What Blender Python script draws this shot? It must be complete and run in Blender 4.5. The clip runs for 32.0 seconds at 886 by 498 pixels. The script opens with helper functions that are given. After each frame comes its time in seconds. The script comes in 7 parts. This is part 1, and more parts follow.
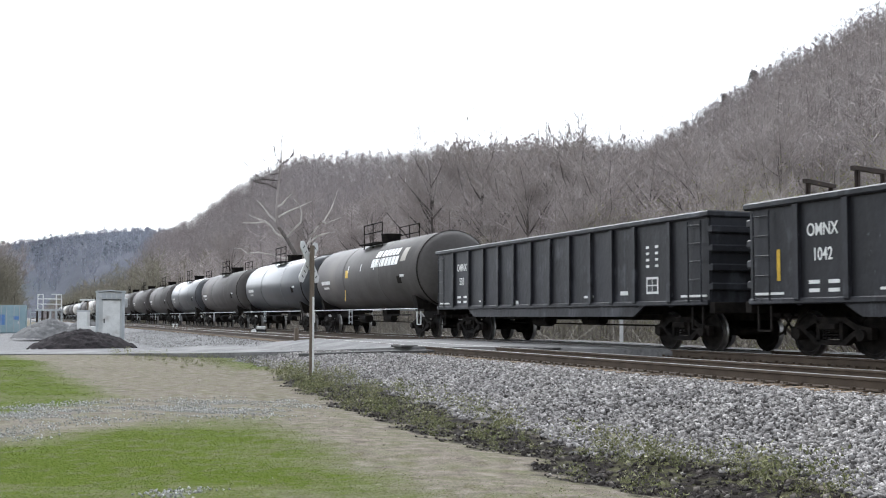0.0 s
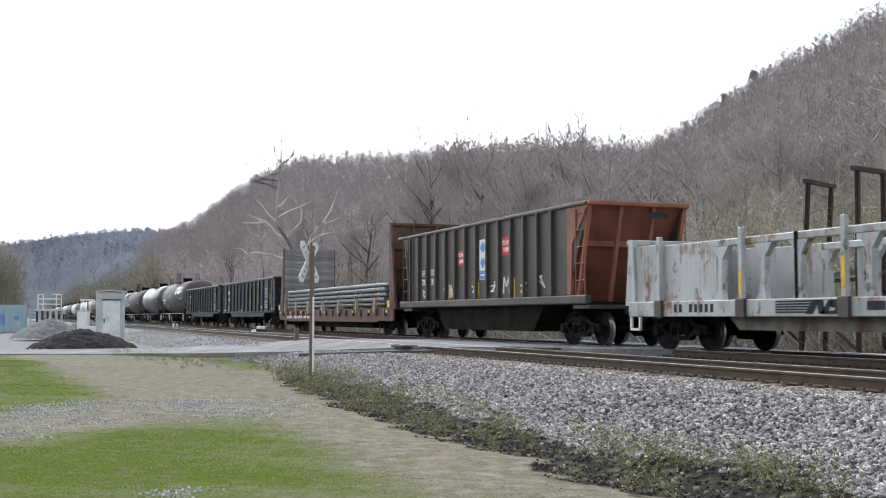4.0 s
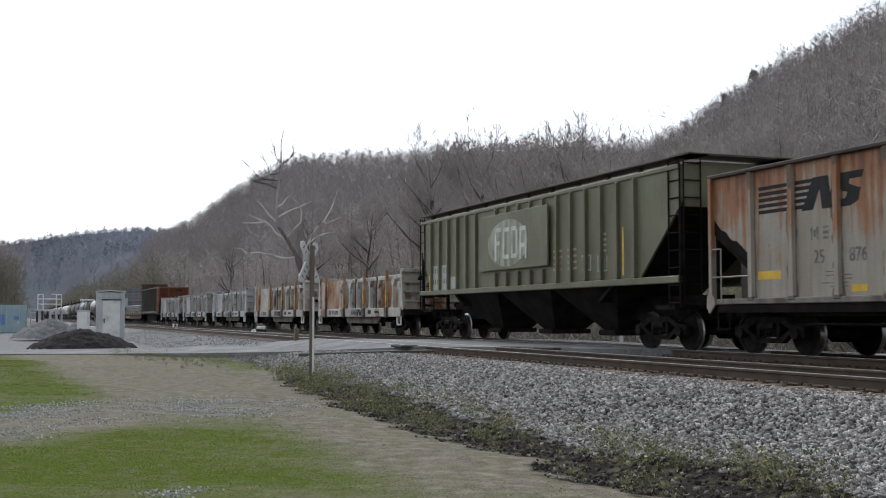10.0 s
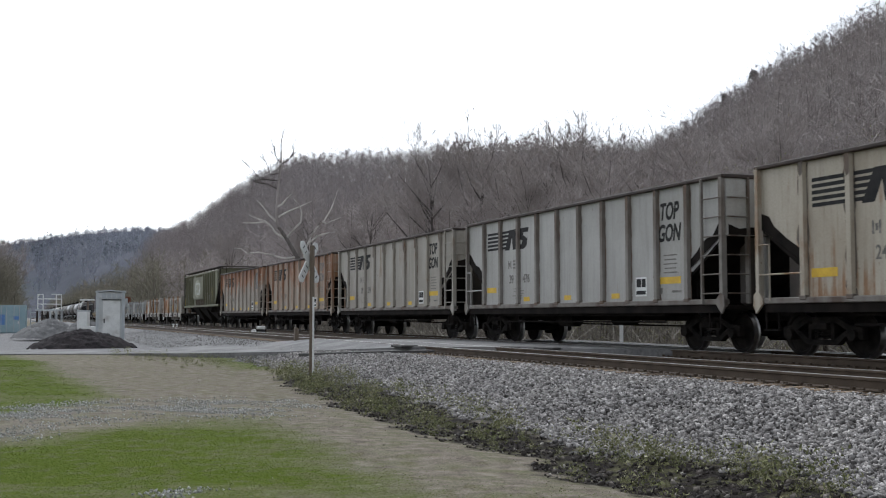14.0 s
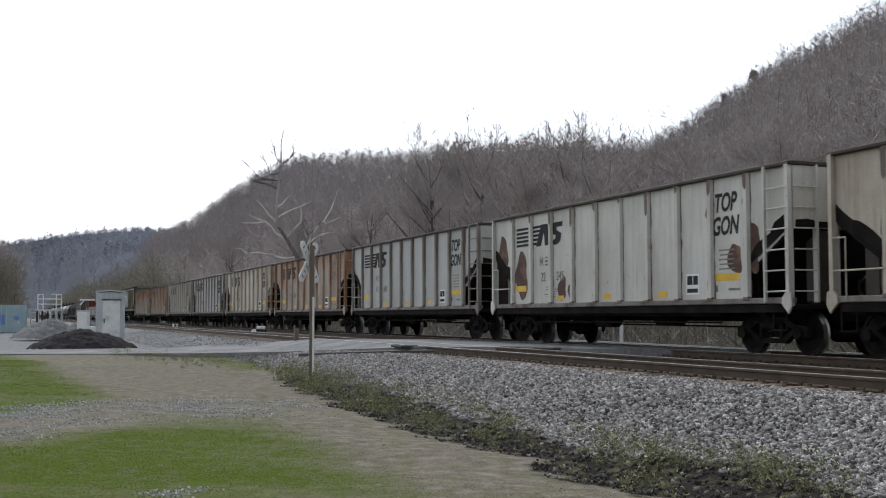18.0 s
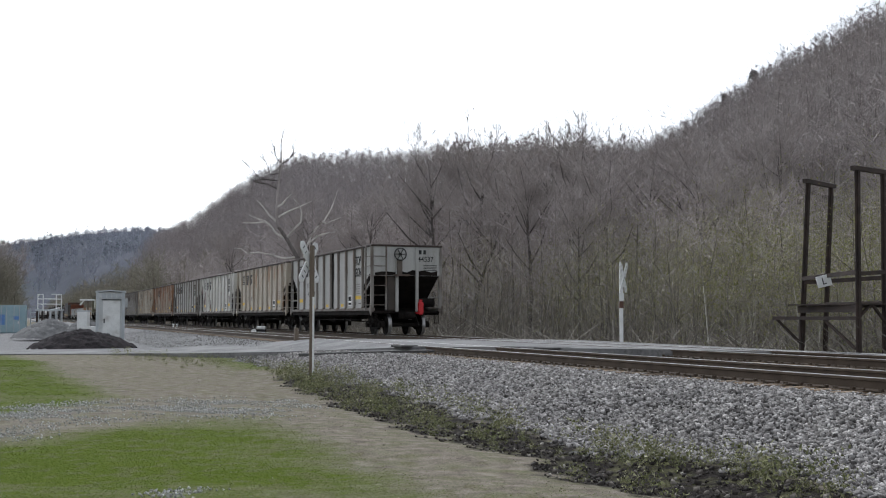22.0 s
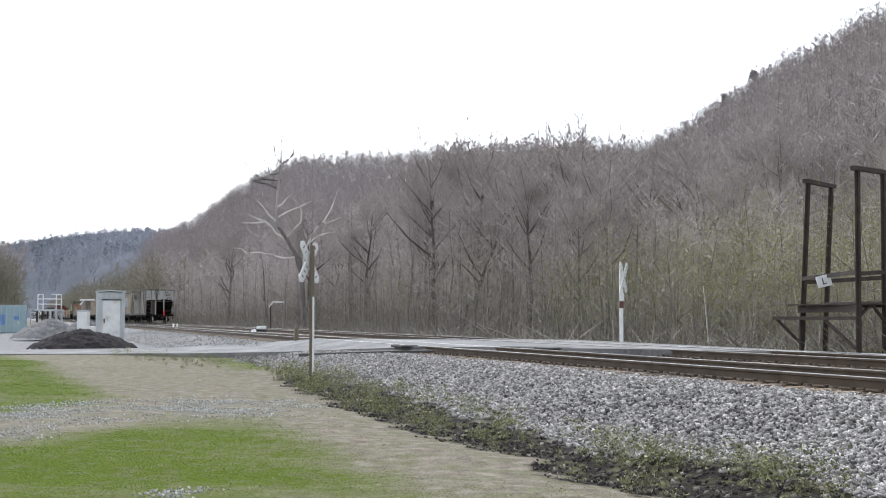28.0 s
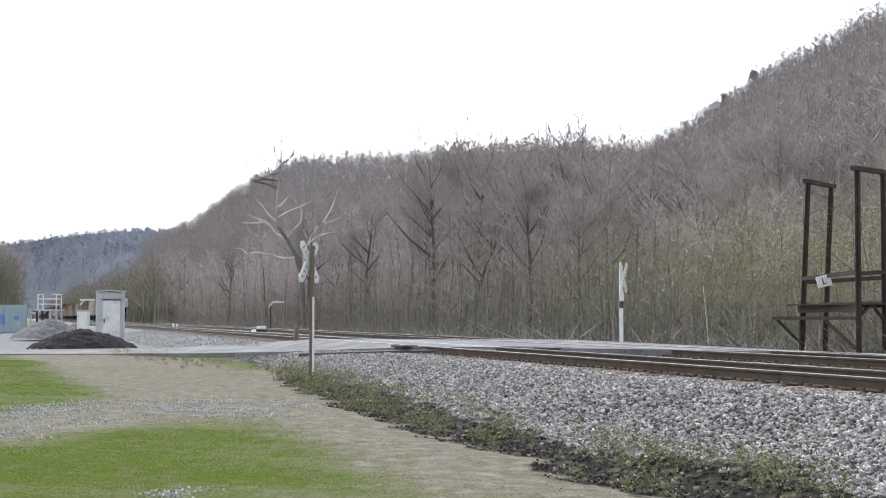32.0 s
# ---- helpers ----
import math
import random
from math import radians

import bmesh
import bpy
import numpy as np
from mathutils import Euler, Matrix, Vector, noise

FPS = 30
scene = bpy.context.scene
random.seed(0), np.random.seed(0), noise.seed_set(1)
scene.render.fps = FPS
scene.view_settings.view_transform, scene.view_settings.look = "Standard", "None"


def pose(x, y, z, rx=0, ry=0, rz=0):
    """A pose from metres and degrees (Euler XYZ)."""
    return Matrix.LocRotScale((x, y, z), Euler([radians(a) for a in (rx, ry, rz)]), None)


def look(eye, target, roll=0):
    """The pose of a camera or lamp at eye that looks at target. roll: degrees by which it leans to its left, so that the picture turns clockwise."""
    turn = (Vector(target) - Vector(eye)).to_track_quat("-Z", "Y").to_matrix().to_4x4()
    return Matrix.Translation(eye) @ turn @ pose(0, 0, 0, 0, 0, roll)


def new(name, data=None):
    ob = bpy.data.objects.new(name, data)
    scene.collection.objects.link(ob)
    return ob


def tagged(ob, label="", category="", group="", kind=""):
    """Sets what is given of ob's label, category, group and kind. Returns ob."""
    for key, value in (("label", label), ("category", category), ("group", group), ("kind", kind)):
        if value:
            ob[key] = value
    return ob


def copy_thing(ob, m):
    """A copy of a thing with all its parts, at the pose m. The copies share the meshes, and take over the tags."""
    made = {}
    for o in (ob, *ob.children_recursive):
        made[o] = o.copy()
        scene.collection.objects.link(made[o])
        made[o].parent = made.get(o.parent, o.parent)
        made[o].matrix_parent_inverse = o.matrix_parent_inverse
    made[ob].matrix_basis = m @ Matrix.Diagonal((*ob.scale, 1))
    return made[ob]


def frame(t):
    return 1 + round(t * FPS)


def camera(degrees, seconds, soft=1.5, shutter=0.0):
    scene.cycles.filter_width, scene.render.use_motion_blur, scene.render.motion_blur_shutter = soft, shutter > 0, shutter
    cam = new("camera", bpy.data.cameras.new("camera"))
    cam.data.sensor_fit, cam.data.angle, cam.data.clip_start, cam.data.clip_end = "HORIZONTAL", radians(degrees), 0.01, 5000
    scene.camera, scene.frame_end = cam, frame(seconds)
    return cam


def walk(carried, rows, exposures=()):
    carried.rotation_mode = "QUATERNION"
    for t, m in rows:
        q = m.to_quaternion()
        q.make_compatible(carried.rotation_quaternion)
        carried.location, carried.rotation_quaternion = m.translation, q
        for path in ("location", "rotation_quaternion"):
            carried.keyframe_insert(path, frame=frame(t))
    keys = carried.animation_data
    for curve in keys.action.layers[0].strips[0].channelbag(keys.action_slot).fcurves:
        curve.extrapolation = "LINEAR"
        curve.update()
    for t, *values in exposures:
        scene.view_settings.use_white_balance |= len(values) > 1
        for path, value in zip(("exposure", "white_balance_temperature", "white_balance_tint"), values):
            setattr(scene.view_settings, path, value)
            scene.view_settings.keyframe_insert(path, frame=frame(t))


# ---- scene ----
cam = camera(43.5, 32.0, soft=1.1, shutter=0.08)
EYE = (0.0, 0.0, 1.5)
AXIS = radians(21.25)          # the view turns this far from the tracks
PITCH = 120 / 1965
TARGET = (math.sin(AXIS) * 100, math.cos(AXIS) * 100, 1.5 + PITCH * 100)
walk(cam, [(0, look(EYE, TARGET)), (32, look(EYE, TARGET))],
     exposures=[(t, ev, 5980, 9) for t, ev in ((0, 0.02), (3, 0.0), (7, -0.07), (8, -0.45), (9, -0.68), (10, -0.7), (13, -0.7), (19, -0.76), (21, -0.75), (22, -0.65), (23, -0.33), (24, -0.02), (28, 0.05), (32, 0.05))])

# ---- light: a bright overcast sky ----
world = bpy.data.worlds.new("overcast_sky")
scene.world = world
world.use_nodes = True
wn, wl = world.node_tree.nodes, world.node_tree.links
wn.clear()
sky = wn.new("ShaderNodeTexSky")
sky.sky_type = "NISHITA"
sky.sun_disc = False
sky.sun_elevation, sky.sun_rotation = radians(44), radians(0)
sky.air_density, sky.dust_density = 1.0, 3.0
veil = wn.new("ShaderNodeHueSaturation")
veil.inputs["Saturation"].default_value = 0.12
back = wn.new("ShaderNodeBackground")
back.inputs["Strength"].default_value = 0.36
out = wn.new("ShaderNodeOutputWorld")
wl.new(sky.outputs[0], veil.inputs["Color"])
wl.new(veil.outputs[0], back.inputs["Color"])
wl.new(back.outputs[0], out.inputs["Surface"])
sun_data = bpy.data.lights.new("sun", "SUN")
sun_data.energy, sun_data.angle, sun_data.color = 1.2, radians(20), (1.0, 0.96, 0.9)
sun = new("sun", sun_data)
sun.matrix_world = look((0, 100, 97), (0, 0, 0))


# ---- materials ----
def surface(name, c1, c2, scale=3.0, rough=0.8, metal=0.0, bump=0.0, bump_scale=40.0, wear=None, wear_at=0.6,
            wear_scale=1.5, stretch=(1, 1, 1), wear_stretch=(1, 1, 1), piece=0.0, spec=0.4, fine=0.1):
    """Two colours mixed by noise at two scales, worn patches of a third colour, and a fine relief."""
    m = bpy.data.materials.new(name)
    m.use_nodes = True
    n, l = m.node_tree.nodes, m.node_tree.links
    b = n["Principled BSDF"]
    tc = n.new("ShaderNodeTexCoord")

    def mapped(st):
        mp = n.new("ShaderNodeMapping")
        mp.inputs["Scale"].default_value = st
        l.new(tc.outputs["Object"], mp.inputs["Vector"])
        return mp

    def noisy(st, sc, det, lo, hi):
        t = n.new("ShaderNodeTexNoise")
        t.inputs["Scale"].default_value, t.inputs["Detail"].default_value = sc, det
        l.new(mapped(st).outputs[0], t.inputs["Vector"])
        r = n.new("ShaderNodeMapRange")
        r.inputs["From Min"].default_value, r.inputs["From Max"].default_value = lo, hi
        l.new(t.outputs["Fac"], r.inputs["Value"])
        return t, r

    def mix(fac, a, bb, kind="MIX"):
        x = n.new("ShaderNodeMix")
        x.data_type, x.blend_type = "RGBA", kind
        for sock, val in ((x.inputs["Factor"], fac), (x.inputs["A"], a), (x.inputs["B"], bb)):
            if isinstance(val, (int, float)):
                sock.default_value = val
            elif isinstance(val, tuple):
                sock.default_value = (*val, 1)
            else:
                l.new(val, sock)
        return x.outputs["Result"]

    _, big = noisy(stretch, scale, 5, 0.35, 0.65)
    col = mix(big.outputs[0], c1, c2)
    _, small = noisy((1, 1, 1), scale * 14, 4, 0.3, 0.7)
    grain = n.new("ShaderNodeMapRange")
    grain.inputs["To Min"].default_value, grain.inputs["To Max"].default_value = 1 - fine, 1 + fine * 0.6
    l.new(small.outputs[0], grain.inputs["Value"])
    col = mix(1.0, col, grain.outputs[0], "MULTIPLY")
    if wear:
        _, w = noisy(wear_stretch, wear_scale, 7, wear_at - 0.1, wear_at + 0.1)
        col = mix(w.outputs[0], col, wear)
    if piece:
        info = n.new("ShaderNodeObjectInfo")
        v = n.new("ShaderNodeMapRange")
        v.inputs["To Min"].default_value, v.inputs["To Max"].default_value = 1 - piece, 1 + piece
        l.new(info.outputs["Random"], v.inputs["Value"])
        col = mix(1.0, col, v.outputs[0], "MULTIPLY")
    l.new(col, b.inputs["Base Color"])
    b.inputs["Roughness"].default_value, b.inputs["Metallic"].default_value = rough, metal
    b.inputs["Specular IOR Level"].default_value = spec
    if bump:
        t, _ = noisy((1, 1, 1), bump_scale, 6, 0, 1)
        bp = n.new("ShaderNodeBump")
        bp.inputs["Strength"].default_value, bp.inputs["Distance"].default_value = bump, 0.02
        l.new(t.outputs["Fac"], bp.inputs["Height"])
        l.new(bp.outputs[0], b.inputs["Normal"])
    return m


def scattered(name, stops, rough=0.9, spec=0.2, wave=None):
    """Colour drawn at random for each loose piece of a mesh."""
    m = bpy.data.materials.new(name)
    m.use_nodes = True
    n, l = m.node_tree.nodes, m.node_tree.links
    b = n["Principled BSDF"]
    geo = n.new("ShaderNodeNewGeometry")
    ramp = n.new("ShaderNodeValToRGB")
    while len(ramp.color_ramp.elements) < len(stops):
        ramp.color_ramp.elements.new(0.5)
    for e, (p, c) in zip(ramp.color_ramp.elements, stops):
        e.position, e.color = p, (*c, 1)
    l.new(geo.outputs["Random Per Island"], ramp.inputs[0])
    col = ramp.outputs[0]
    if wave:
        t = n.new("ShaderNodeTexNoise")
        t.inputs["Scale"].default_value = wave[0]
        tc = n.new("ShaderNodeTexCoord")
        l.new(tc.outputs["Object"], t.inputs["Vector"])
        r = n.new("ShaderNodeMapRange")
        r.inputs["From Min"].default_value, r.inputs["From Max"].default_value = 0.38, 0.62
        l.new(t.outputs["Fac"], r.inputs["Value"])
        x = n.new("ShaderNodeMix")
        x.data_type, x.blend_type = "RGBA", "MULTIPLY"
        l.new(r.outputs[0], x.inputs["Factor"])
        l.new(col, x.inputs["A"])
        x.inputs["B"].default_value = (*wave[1], 1)
        col = x.outputs["Result"]
    l.new(col, b.inputs["Base Color"])
    b.inputs["Roughness"].default_value = rough
    b.inputs["Specular IOR Level"].default_value = spec
    return m


def weathered(name, light, dark, rust, deep, amount, streaky=0.5, rough=0.62, blot=0.55, top=0.0, holes=0.66, dents=0.35, spec=0.35):
    """Old car paint: fading, runs of rust down the sheets, flaked patches; each sheet differs. amount: share of rust, 0 to 1; top: how far rust starts from the top rail."""
    m = bpy.data.materials.new(name)
    m.use_nodes = True
    n, l = m.node_tree.nodes, m.node_tree.links
    b = n["Principled BSDF"]
    tc, info = n.new("ShaderNodeTexCoord"), n.new("ShaderNodeObjectInfo")
    shift = n.new("ShaderNodeMath")
    shift.operation = "MULTIPLY"
    shift.inputs[1].default_value = 40.0
    l.new(info.outputs["Random"], shift.inputs[0])

    def cloud(st, sc, det, lo, hi, rg=0.6):
        mp = n.new("ShaderNodeMapping")
        mp.inputs["Scale"].default_value = st
        l.new(tc.outputs["Object"], mp.inputs["Vector"])
        t = n.new("ShaderNodeTexNoise")
        t.noise_dimensions = "4D"
        l.new(mp.outputs[0], t.inputs["Vector"])
        l.new(shift.outputs[0], t.inputs["W"])
        t.inputs["Scale"].default_value, t.inputs["Detail"].default_value, t.inputs["Roughness"].default_value = sc, det, rg
        r = n.new("ShaderNodeMapRange")
        r.interpolation_type = "SMOOTHSTEP"
        r.inputs["From Min"].default_value, r.inputs["From Max"].default_value = lo, hi
        l.new(t.outputs["Fac"], r.inputs["Value"])
        return t.outputs["Fac"], r.outputs[0]

    def calc(op, a, c):
        x = n.new("ShaderNodeMath")
        x.operation = op
        for sock, val in zip(x.inputs, (a, c)):
            if isinstance(val, (int, float)):
                sock.default_value = val
            else:
                l.new(val, sock)
        return x.outputs[0]

    def mix(fac, a, c):
        x = n.new("ShaderNodeMix")
        x.data_type = "RGBA"
        for sock, val in ((x.inputs["Factor"], fac), (x.inputs["A"], a), (x.inputs["B"], c)):
            if isinstance(val, tuple):
                sock.default_value = (*val, 1)
            else:
                l.new(val, sock)
        return x.outputs["Result"]

    def ramped(v, lo, hi):
        r = n.new("ShaderNodeMapRange")
        r.interpolation_type = "SMOOTHSTEP"
        r.inputs["From Min"].default_value, r.inputs["From Max"].default_value = lo, hi
        l.new(v, r.inputs["Value"])
        return r.outputs[0]

    _, fade = cloud((1, 0.8, 0.5), 0.9, 5, 0.35, 0.65)
    col = mix(fade, light, dark)
    raw_run, run = cloud((3, 5.5, 0.32), 1.6, 6, 0.45, 0.72)
    col = mix(calc("MULTIPLY", run, 0.45 * streaky), col, tuple(q * 0.55 for q in dark))
    raw_blot, _ = cloud((1, 1, 0.8), blot, 8, 0, 1, 0.62)
    value = calc("ADD", calc("MULTIPLY", raw_blot, 1 - 0.45 * streaky), calc("MULTIPLY", raw_run, 0.45 * streaky))
    if top:
        sep = n.new("ShaderNodeSeparateXYZ")
        l.new(tc.outputs["Object"], sep.inputs[0])
        high = n.new("ShaderNodeMapRange")
        high.inputs["From Min"].default_value, high.inputs["From Max"].default_value = 1.2, 3.7
        high.inputs["To Min"].default_value, high.inputs["To Max"].default_value = -top, top
        l.new(sep.outputs["Z"], high.inputs["Value"])
        value = calc("ADD", value, high.outputs[0])
    at = 0.72 - 0.34 * amount
    col = mix(ramped(value, at - 0.05, at + 0.06), col, rust)
    col = mix(ramped(value, at + 0.06, at + 0.14), col, deep)
    _, speck = cloud((1, 1, 0.6), 9.0 if holes > 0.65 else 4.5, 5, holes, holes + 0.07)
    col = mix(calc("MULTIPLY", speck, 0.75), col, deep)
    _, grit = cloud((1, 1, 1), 26.0, 4, 0.25, 0.75)
    x = n.new("ShaderNodeMix")
    x.data_type, x.blend_type = "RGBA", "MULTIPLY"
    x.inputs["Factor"].default_value = 1.0
    l.new(col, x.inputs["A"])
    l.new(calc("ADD", calc("MULTIPLY", grit, 0.16), 0.88), x.inputs["B"])
    l.new(x.outputs["Result"], b.inputs["Base Color"])
    b.inputs["Roughness"].default_value = rough
    b.inputs["Specular IOR Level"].default_value = spec
    dent, _ = cloud((1, 1, 0.8), 2.2, 3, 0, 1)
    bp = n.new("ShaderNodeBump")
    bp.inputs["Strength"].default_value, bp.inputs["Distance"].default_value = dents, 0.03
    l.new(dent, bp.inputs["Height"])
    l.new(bp.outputs[0], b.inputs["Normal"])
    return m


M = {}
M["black_paint"] = weathered("black_paint", (0.027, 0.0275, 0.033), (0.017, 0.017, 0.0195), (0.056, 0.057, 0.065), (0.09, 0.091, 0.1), 0.44, 0.6, rough=0.5, blot=1.1, dents=0.9, spec=0.2)
M["tank_black"] = surface("tank_black", (0.068, 0.061, 0.057), (0.095, 0.087, 0.082), 0.7, 0.66, spec=0.25, bump=0.05, bump_scale=5,
                          wear=(0.12, 0.105, 0.095), wear_at=0.66, wear_scale=0.6, wear_stretch=(1, 1, 0.3))
M["tank_gloss"] = surface("tank_gloss", (0.024, 0.026, 0.031), (0.042, 0.044, 0.05), 0.7, 0.36, bump=0.03, bump_scale=4, spec=0.6)
M["tank_white"] = surface("tank_white", (0.62, 0.6, 0.56), (0.48, 0.45, 0.41), 0.7, 0.5, wear=(0.25, 0.2, 0.16), wear_at=0.66,
                          wear_stretch=(1, 1, 0.25))
# Darkened beyond bare steel: shade among the wheels is put into the colour.
M["running_gear"] = surface("running_gear", (0.008, 0.0072, 0.0068), (0.022, 0.0185, 0.016), 4, 0.88, 0.0, spec=0.08, bump=0.3, bump_scale=60, fine=0.35)
M["tread_steel"] = surface("tread_steel", (0.26, 0.25, 0.24), (0.4, 0.39, 0.38), 8, 0.35, 0.9)
M["hopper_grey"] = weathered("hopper_grey", (0.37, 0.345, 0.3), (0.28, 0.253, 0.213), (0.2, 0.12, 0.07), (0.11, 0.06, 0.038), 0.36, 0.8)
M["hopper_light"] = weathered("hopper_light", (0.43, 0.422, 0.4), (0.35, 0.34, 0.316), (0.26, 0.18, 0.12), (0.13, 0.075, 0.05), 0.2, 0.7)
M["light_rib"] = surface("light_rib", (0.26, 0.245, 0.225), (0.19, 0.172, 0.152), 1.2, 0.75, wear=(0.1, 0.072, 0.055), wear_at=0.56, wear_scale=2.0, wear_stretch=(1, 1, 0.4))
M["hopper_cream"] = weathered("hopper_cream", (0.46, 0.415, 0.34), (0.36, 0.31, 0.24), (0.25, 0.14, 0.07), (0.12, 0.06, 0.035), 0.5, 0.9)
M["hopper_pale"] = weathered("hopper_pale", (0.58, 0.565, 0.52), (0.46, 0.44, 0.395), (0.27, 0.16, 0.09), (0.12, 0.06, 0.04), 0.24, 0.7)
M["hopper_stained"] = weathered("hopper_stained", (0.36, 0.325, 0.275), (0.28, 0.24, 0.19), (0.28, 0.125, 0.055), (0.16, 0.068, 0.035), 0.52, 0.9, top=0.12)
M["hopper_rusty"] = weathered("hopper_rusty", (0.34, 0.29, 0.23), (0.27, 0.2, 0.145), (0.25, 0.12, 0.06), (0.15, 0.065, 0.035), 0.62, 1.0, top=0.06)
M["hopper_rib"] = surface("hopper_rib", (0.13, 0.108, 0.09), (0.095, 0.075, 0.06), 1.5, 0.75, wear=(0.12, 0.07, 0.045), wear_at=0.55,
                          wear_stretch=(1, 1, 0.4))
M["rust_blotch"] = surface("rust_blotch", (0.062, 0.034, 0.027), (0.1, 0.052, 0.038), 2.0, 0.85, wear=(0.2, 0.11, 0.07), wear_at=0.62, wear_scale=2.5)
M["dirty_rib"] = surface("dirty_rib", (0.2, 0.183, 0.163), (0.15, 0.134, 0.118), 1.5, 0.75, wear=(0.085, 0.06, 0.046), wear_at=0.55, wear_scale=2.0, wear_stretch=(1, 1, 0.4))
M["maroon_paint"] = weathered("maroon_paint", (0.072, 0.062, 0.053), (0.052, 0.045, 0.039), (0.1, 0.072, 0.054), (0.035, 0.028, 0.025), 0.4, 0.9)
M["ghost_paint"] = surface("ghost_paint", (0.27, 0.28, 0.21), (0.35, 0.36, 0.29), 2.0, 0.7, stretch=(1, 2, 0.3), wear=(0.17, 0.168, 0.105), wear_at=0.55, wear_scale=2.5, wear_stretch=(1, 2, 0.4))
M["ghost_letters"] = surface("ghost_letters", (0.6, 0.61, 0.58), (0.45, 0.46, 0.42), 3.0, 0.7, wear=(0.3, 0.31, 0.24), wear_at=0.6, wear_scale=3.0, wear_stretch=(1, 2, 0.4))
# Soot and dark steel; shade under the cars is put into the colour.
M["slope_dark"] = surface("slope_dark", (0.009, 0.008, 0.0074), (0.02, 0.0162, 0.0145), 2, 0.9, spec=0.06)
M["green_paint"] = weathered("green_paint", (0.165, 0.163, 0.1), (0.125, 0.12, 0.075), (0.15, 0.12, 0.078), (0.12, 0.075, 0.05), 0.28, 0.6)
M["brown_paint"] = surface("brown_paint", (0.05, 0.042, 0.036), (0.075, 0.06, 0.05), 1.0, 0.7, bump=0.1, bump_scale=14,
                           wear=(0.11, 0.075, 0.05), wear_at=0.62, wear_stretch=(1, 1, 0.3))
M["orange_rust"] = surface("orange_rust", (0.27, 0.1, 0.055), (0.2, 0.075, 0.045), 1.0, 0.7, bump=0.08,
                           wear=(0.16, 0.06, 0.03), wear_at=0.62, wear_stretch=(1, 1, 0.4))
M["oxide_red"] = surface("oxide_red", (0.13, 0.062, 0.042), (0.095, 0.05, 0.037), 1.0, 0.75, bump=0.1,
                         wear=(0.05, 0.035, 0.03), wear_at=0.6)
M["rack_grey"] = weathered("rack_grey", (0.45, 0.46, 0.455), (0.32, 0.325, 0.315), (0.2, 0.11, 0.06), (0.06, 0.036, 0.028), 0.42, 0.5, blot=1.5, holes=0.59)
M["rack_rusty"] = weathered("rack_rusty", (0.46, 0.44, 0.4), (0.36, 0.33, 0.28), (0.17, 0.09, 0.048), (0.075, 0.038, 0.025), 0.48, 0.5, blot=1.4, holes=0.6)
M["rack_rust_panel"] = weathered("rack_rust_panel", (0.45, 0.42, 0.37), (0.35, 0.3, 0.24), (0.3, 0.14, 0.052), (0.08, 0.036, 0.022), 0.76, 0.6, blot=1.0)
M["grey_boards"] = surface("grey_boards", (0.27, 0.262, 0.265), (0.17, 0.165, 0.168), 2, 0.9, bump=0.3, stretch=(1, 1, 6), piece=0.25)
M["utility_pole"] = surface("utility_pole", (0.085, 0.1, 0.11), (0.15, 0.16, 0.162), 1.5, 0.6, bump=0.2, stretch=(8, 0.5, 8), piece=0.3)
M["pale_wood"] = surface("pale_wood", (0.42, 0.35, 0.25), (0.32, 0.26, 0.18), 4, 0.85, bump=0.2, piece=0.2)
M["white_paint"] = surface("white_paint", (0.74, 0.74, 0.72), (0.62, 0.62, 0.6), 2.5, 0.55, wear=(0.35, 0.32, 0.28), wear_at=0.7)
M["stencil_black"] = surface("stencil_black", (0.022, 0.022, 0.023), (0.038, 0.037, 0.037), 4, 0.8, spec=0.15)
M["faded_black"] = surface("faded_black", (0.12, 0.113, 0.105), (0.17, 0.158, 0.145), 4, 0.75, wear=(0.27, 0.25, 0.225), wear_at=0.6, wear_scale=6)
M["yellow_paint"] = surface("yellow_paint", (0.68, 0.45, 0.03), (0.55, 0.34, 0.03), 4, 0.6)
M["red_paint"] = surface("red_paint", (0.55, 0.025, 0.03), (0.45, 0.02, 0.025), 4, 0.5)
M["blue_paint"] = surface("blue_paint", (0.13, 0.25, 0.52), (0.1, 0.2, 0.42), 3, 0.6)
M["rail_side"] = surface("rail_side", (0.058, 0.042, 0.03), (0.085, 0.063, 0.045), 3, 0.75, 0.0, spec=0.2, bump=0.15)
M["rail_head"] = surface("rail_head", (0.46, 0.45, 0.44), (0.56, 0.55, 0.54), 1.5, 0.4, 1.0)
M["tie_wood"] = surface("tie_wood", (0.105, 0.072, 0.045), (0.26, 0.185, 0.115), 2.5, 0.9, bump=0.4, stretch=(0.6, 5, 5), piece=0.35, fine=0.35)
M["asphalt"] = surface("asphalt", (0.19, 0.186, 0.182), (0.155, 0.152, 0.15), 0.8, 0.95, spec=0.15, bump=0.2, bump_scale=80,
                       wear=(0.23, 0.224, 0.218), wear_at=0.55, wear_scale=0.6, fine=0.35)
M["lane_gravel"] = surface("lane_gravel", (0.34, 0.335, 0.33), (0.27, 0.265, 0.26), 0.8, 0.95, spec=0.15, bump=0.3, bump_scale=60, fine=0.3)
M["dark_asphalt"] = surface("dark_asphalt", (0.05, 0.048, 0.046), (0.08, 0.077, 0.073), 2, 0.9, bump=0.3, bump_scale=60, fine=0.35)
M["steel_brown"] = surface("steel_brown", (0.035, 0.027, 0.024), (0.06, 0.042, 0.034), 3, 0.75, 0.2, bump=0.15)
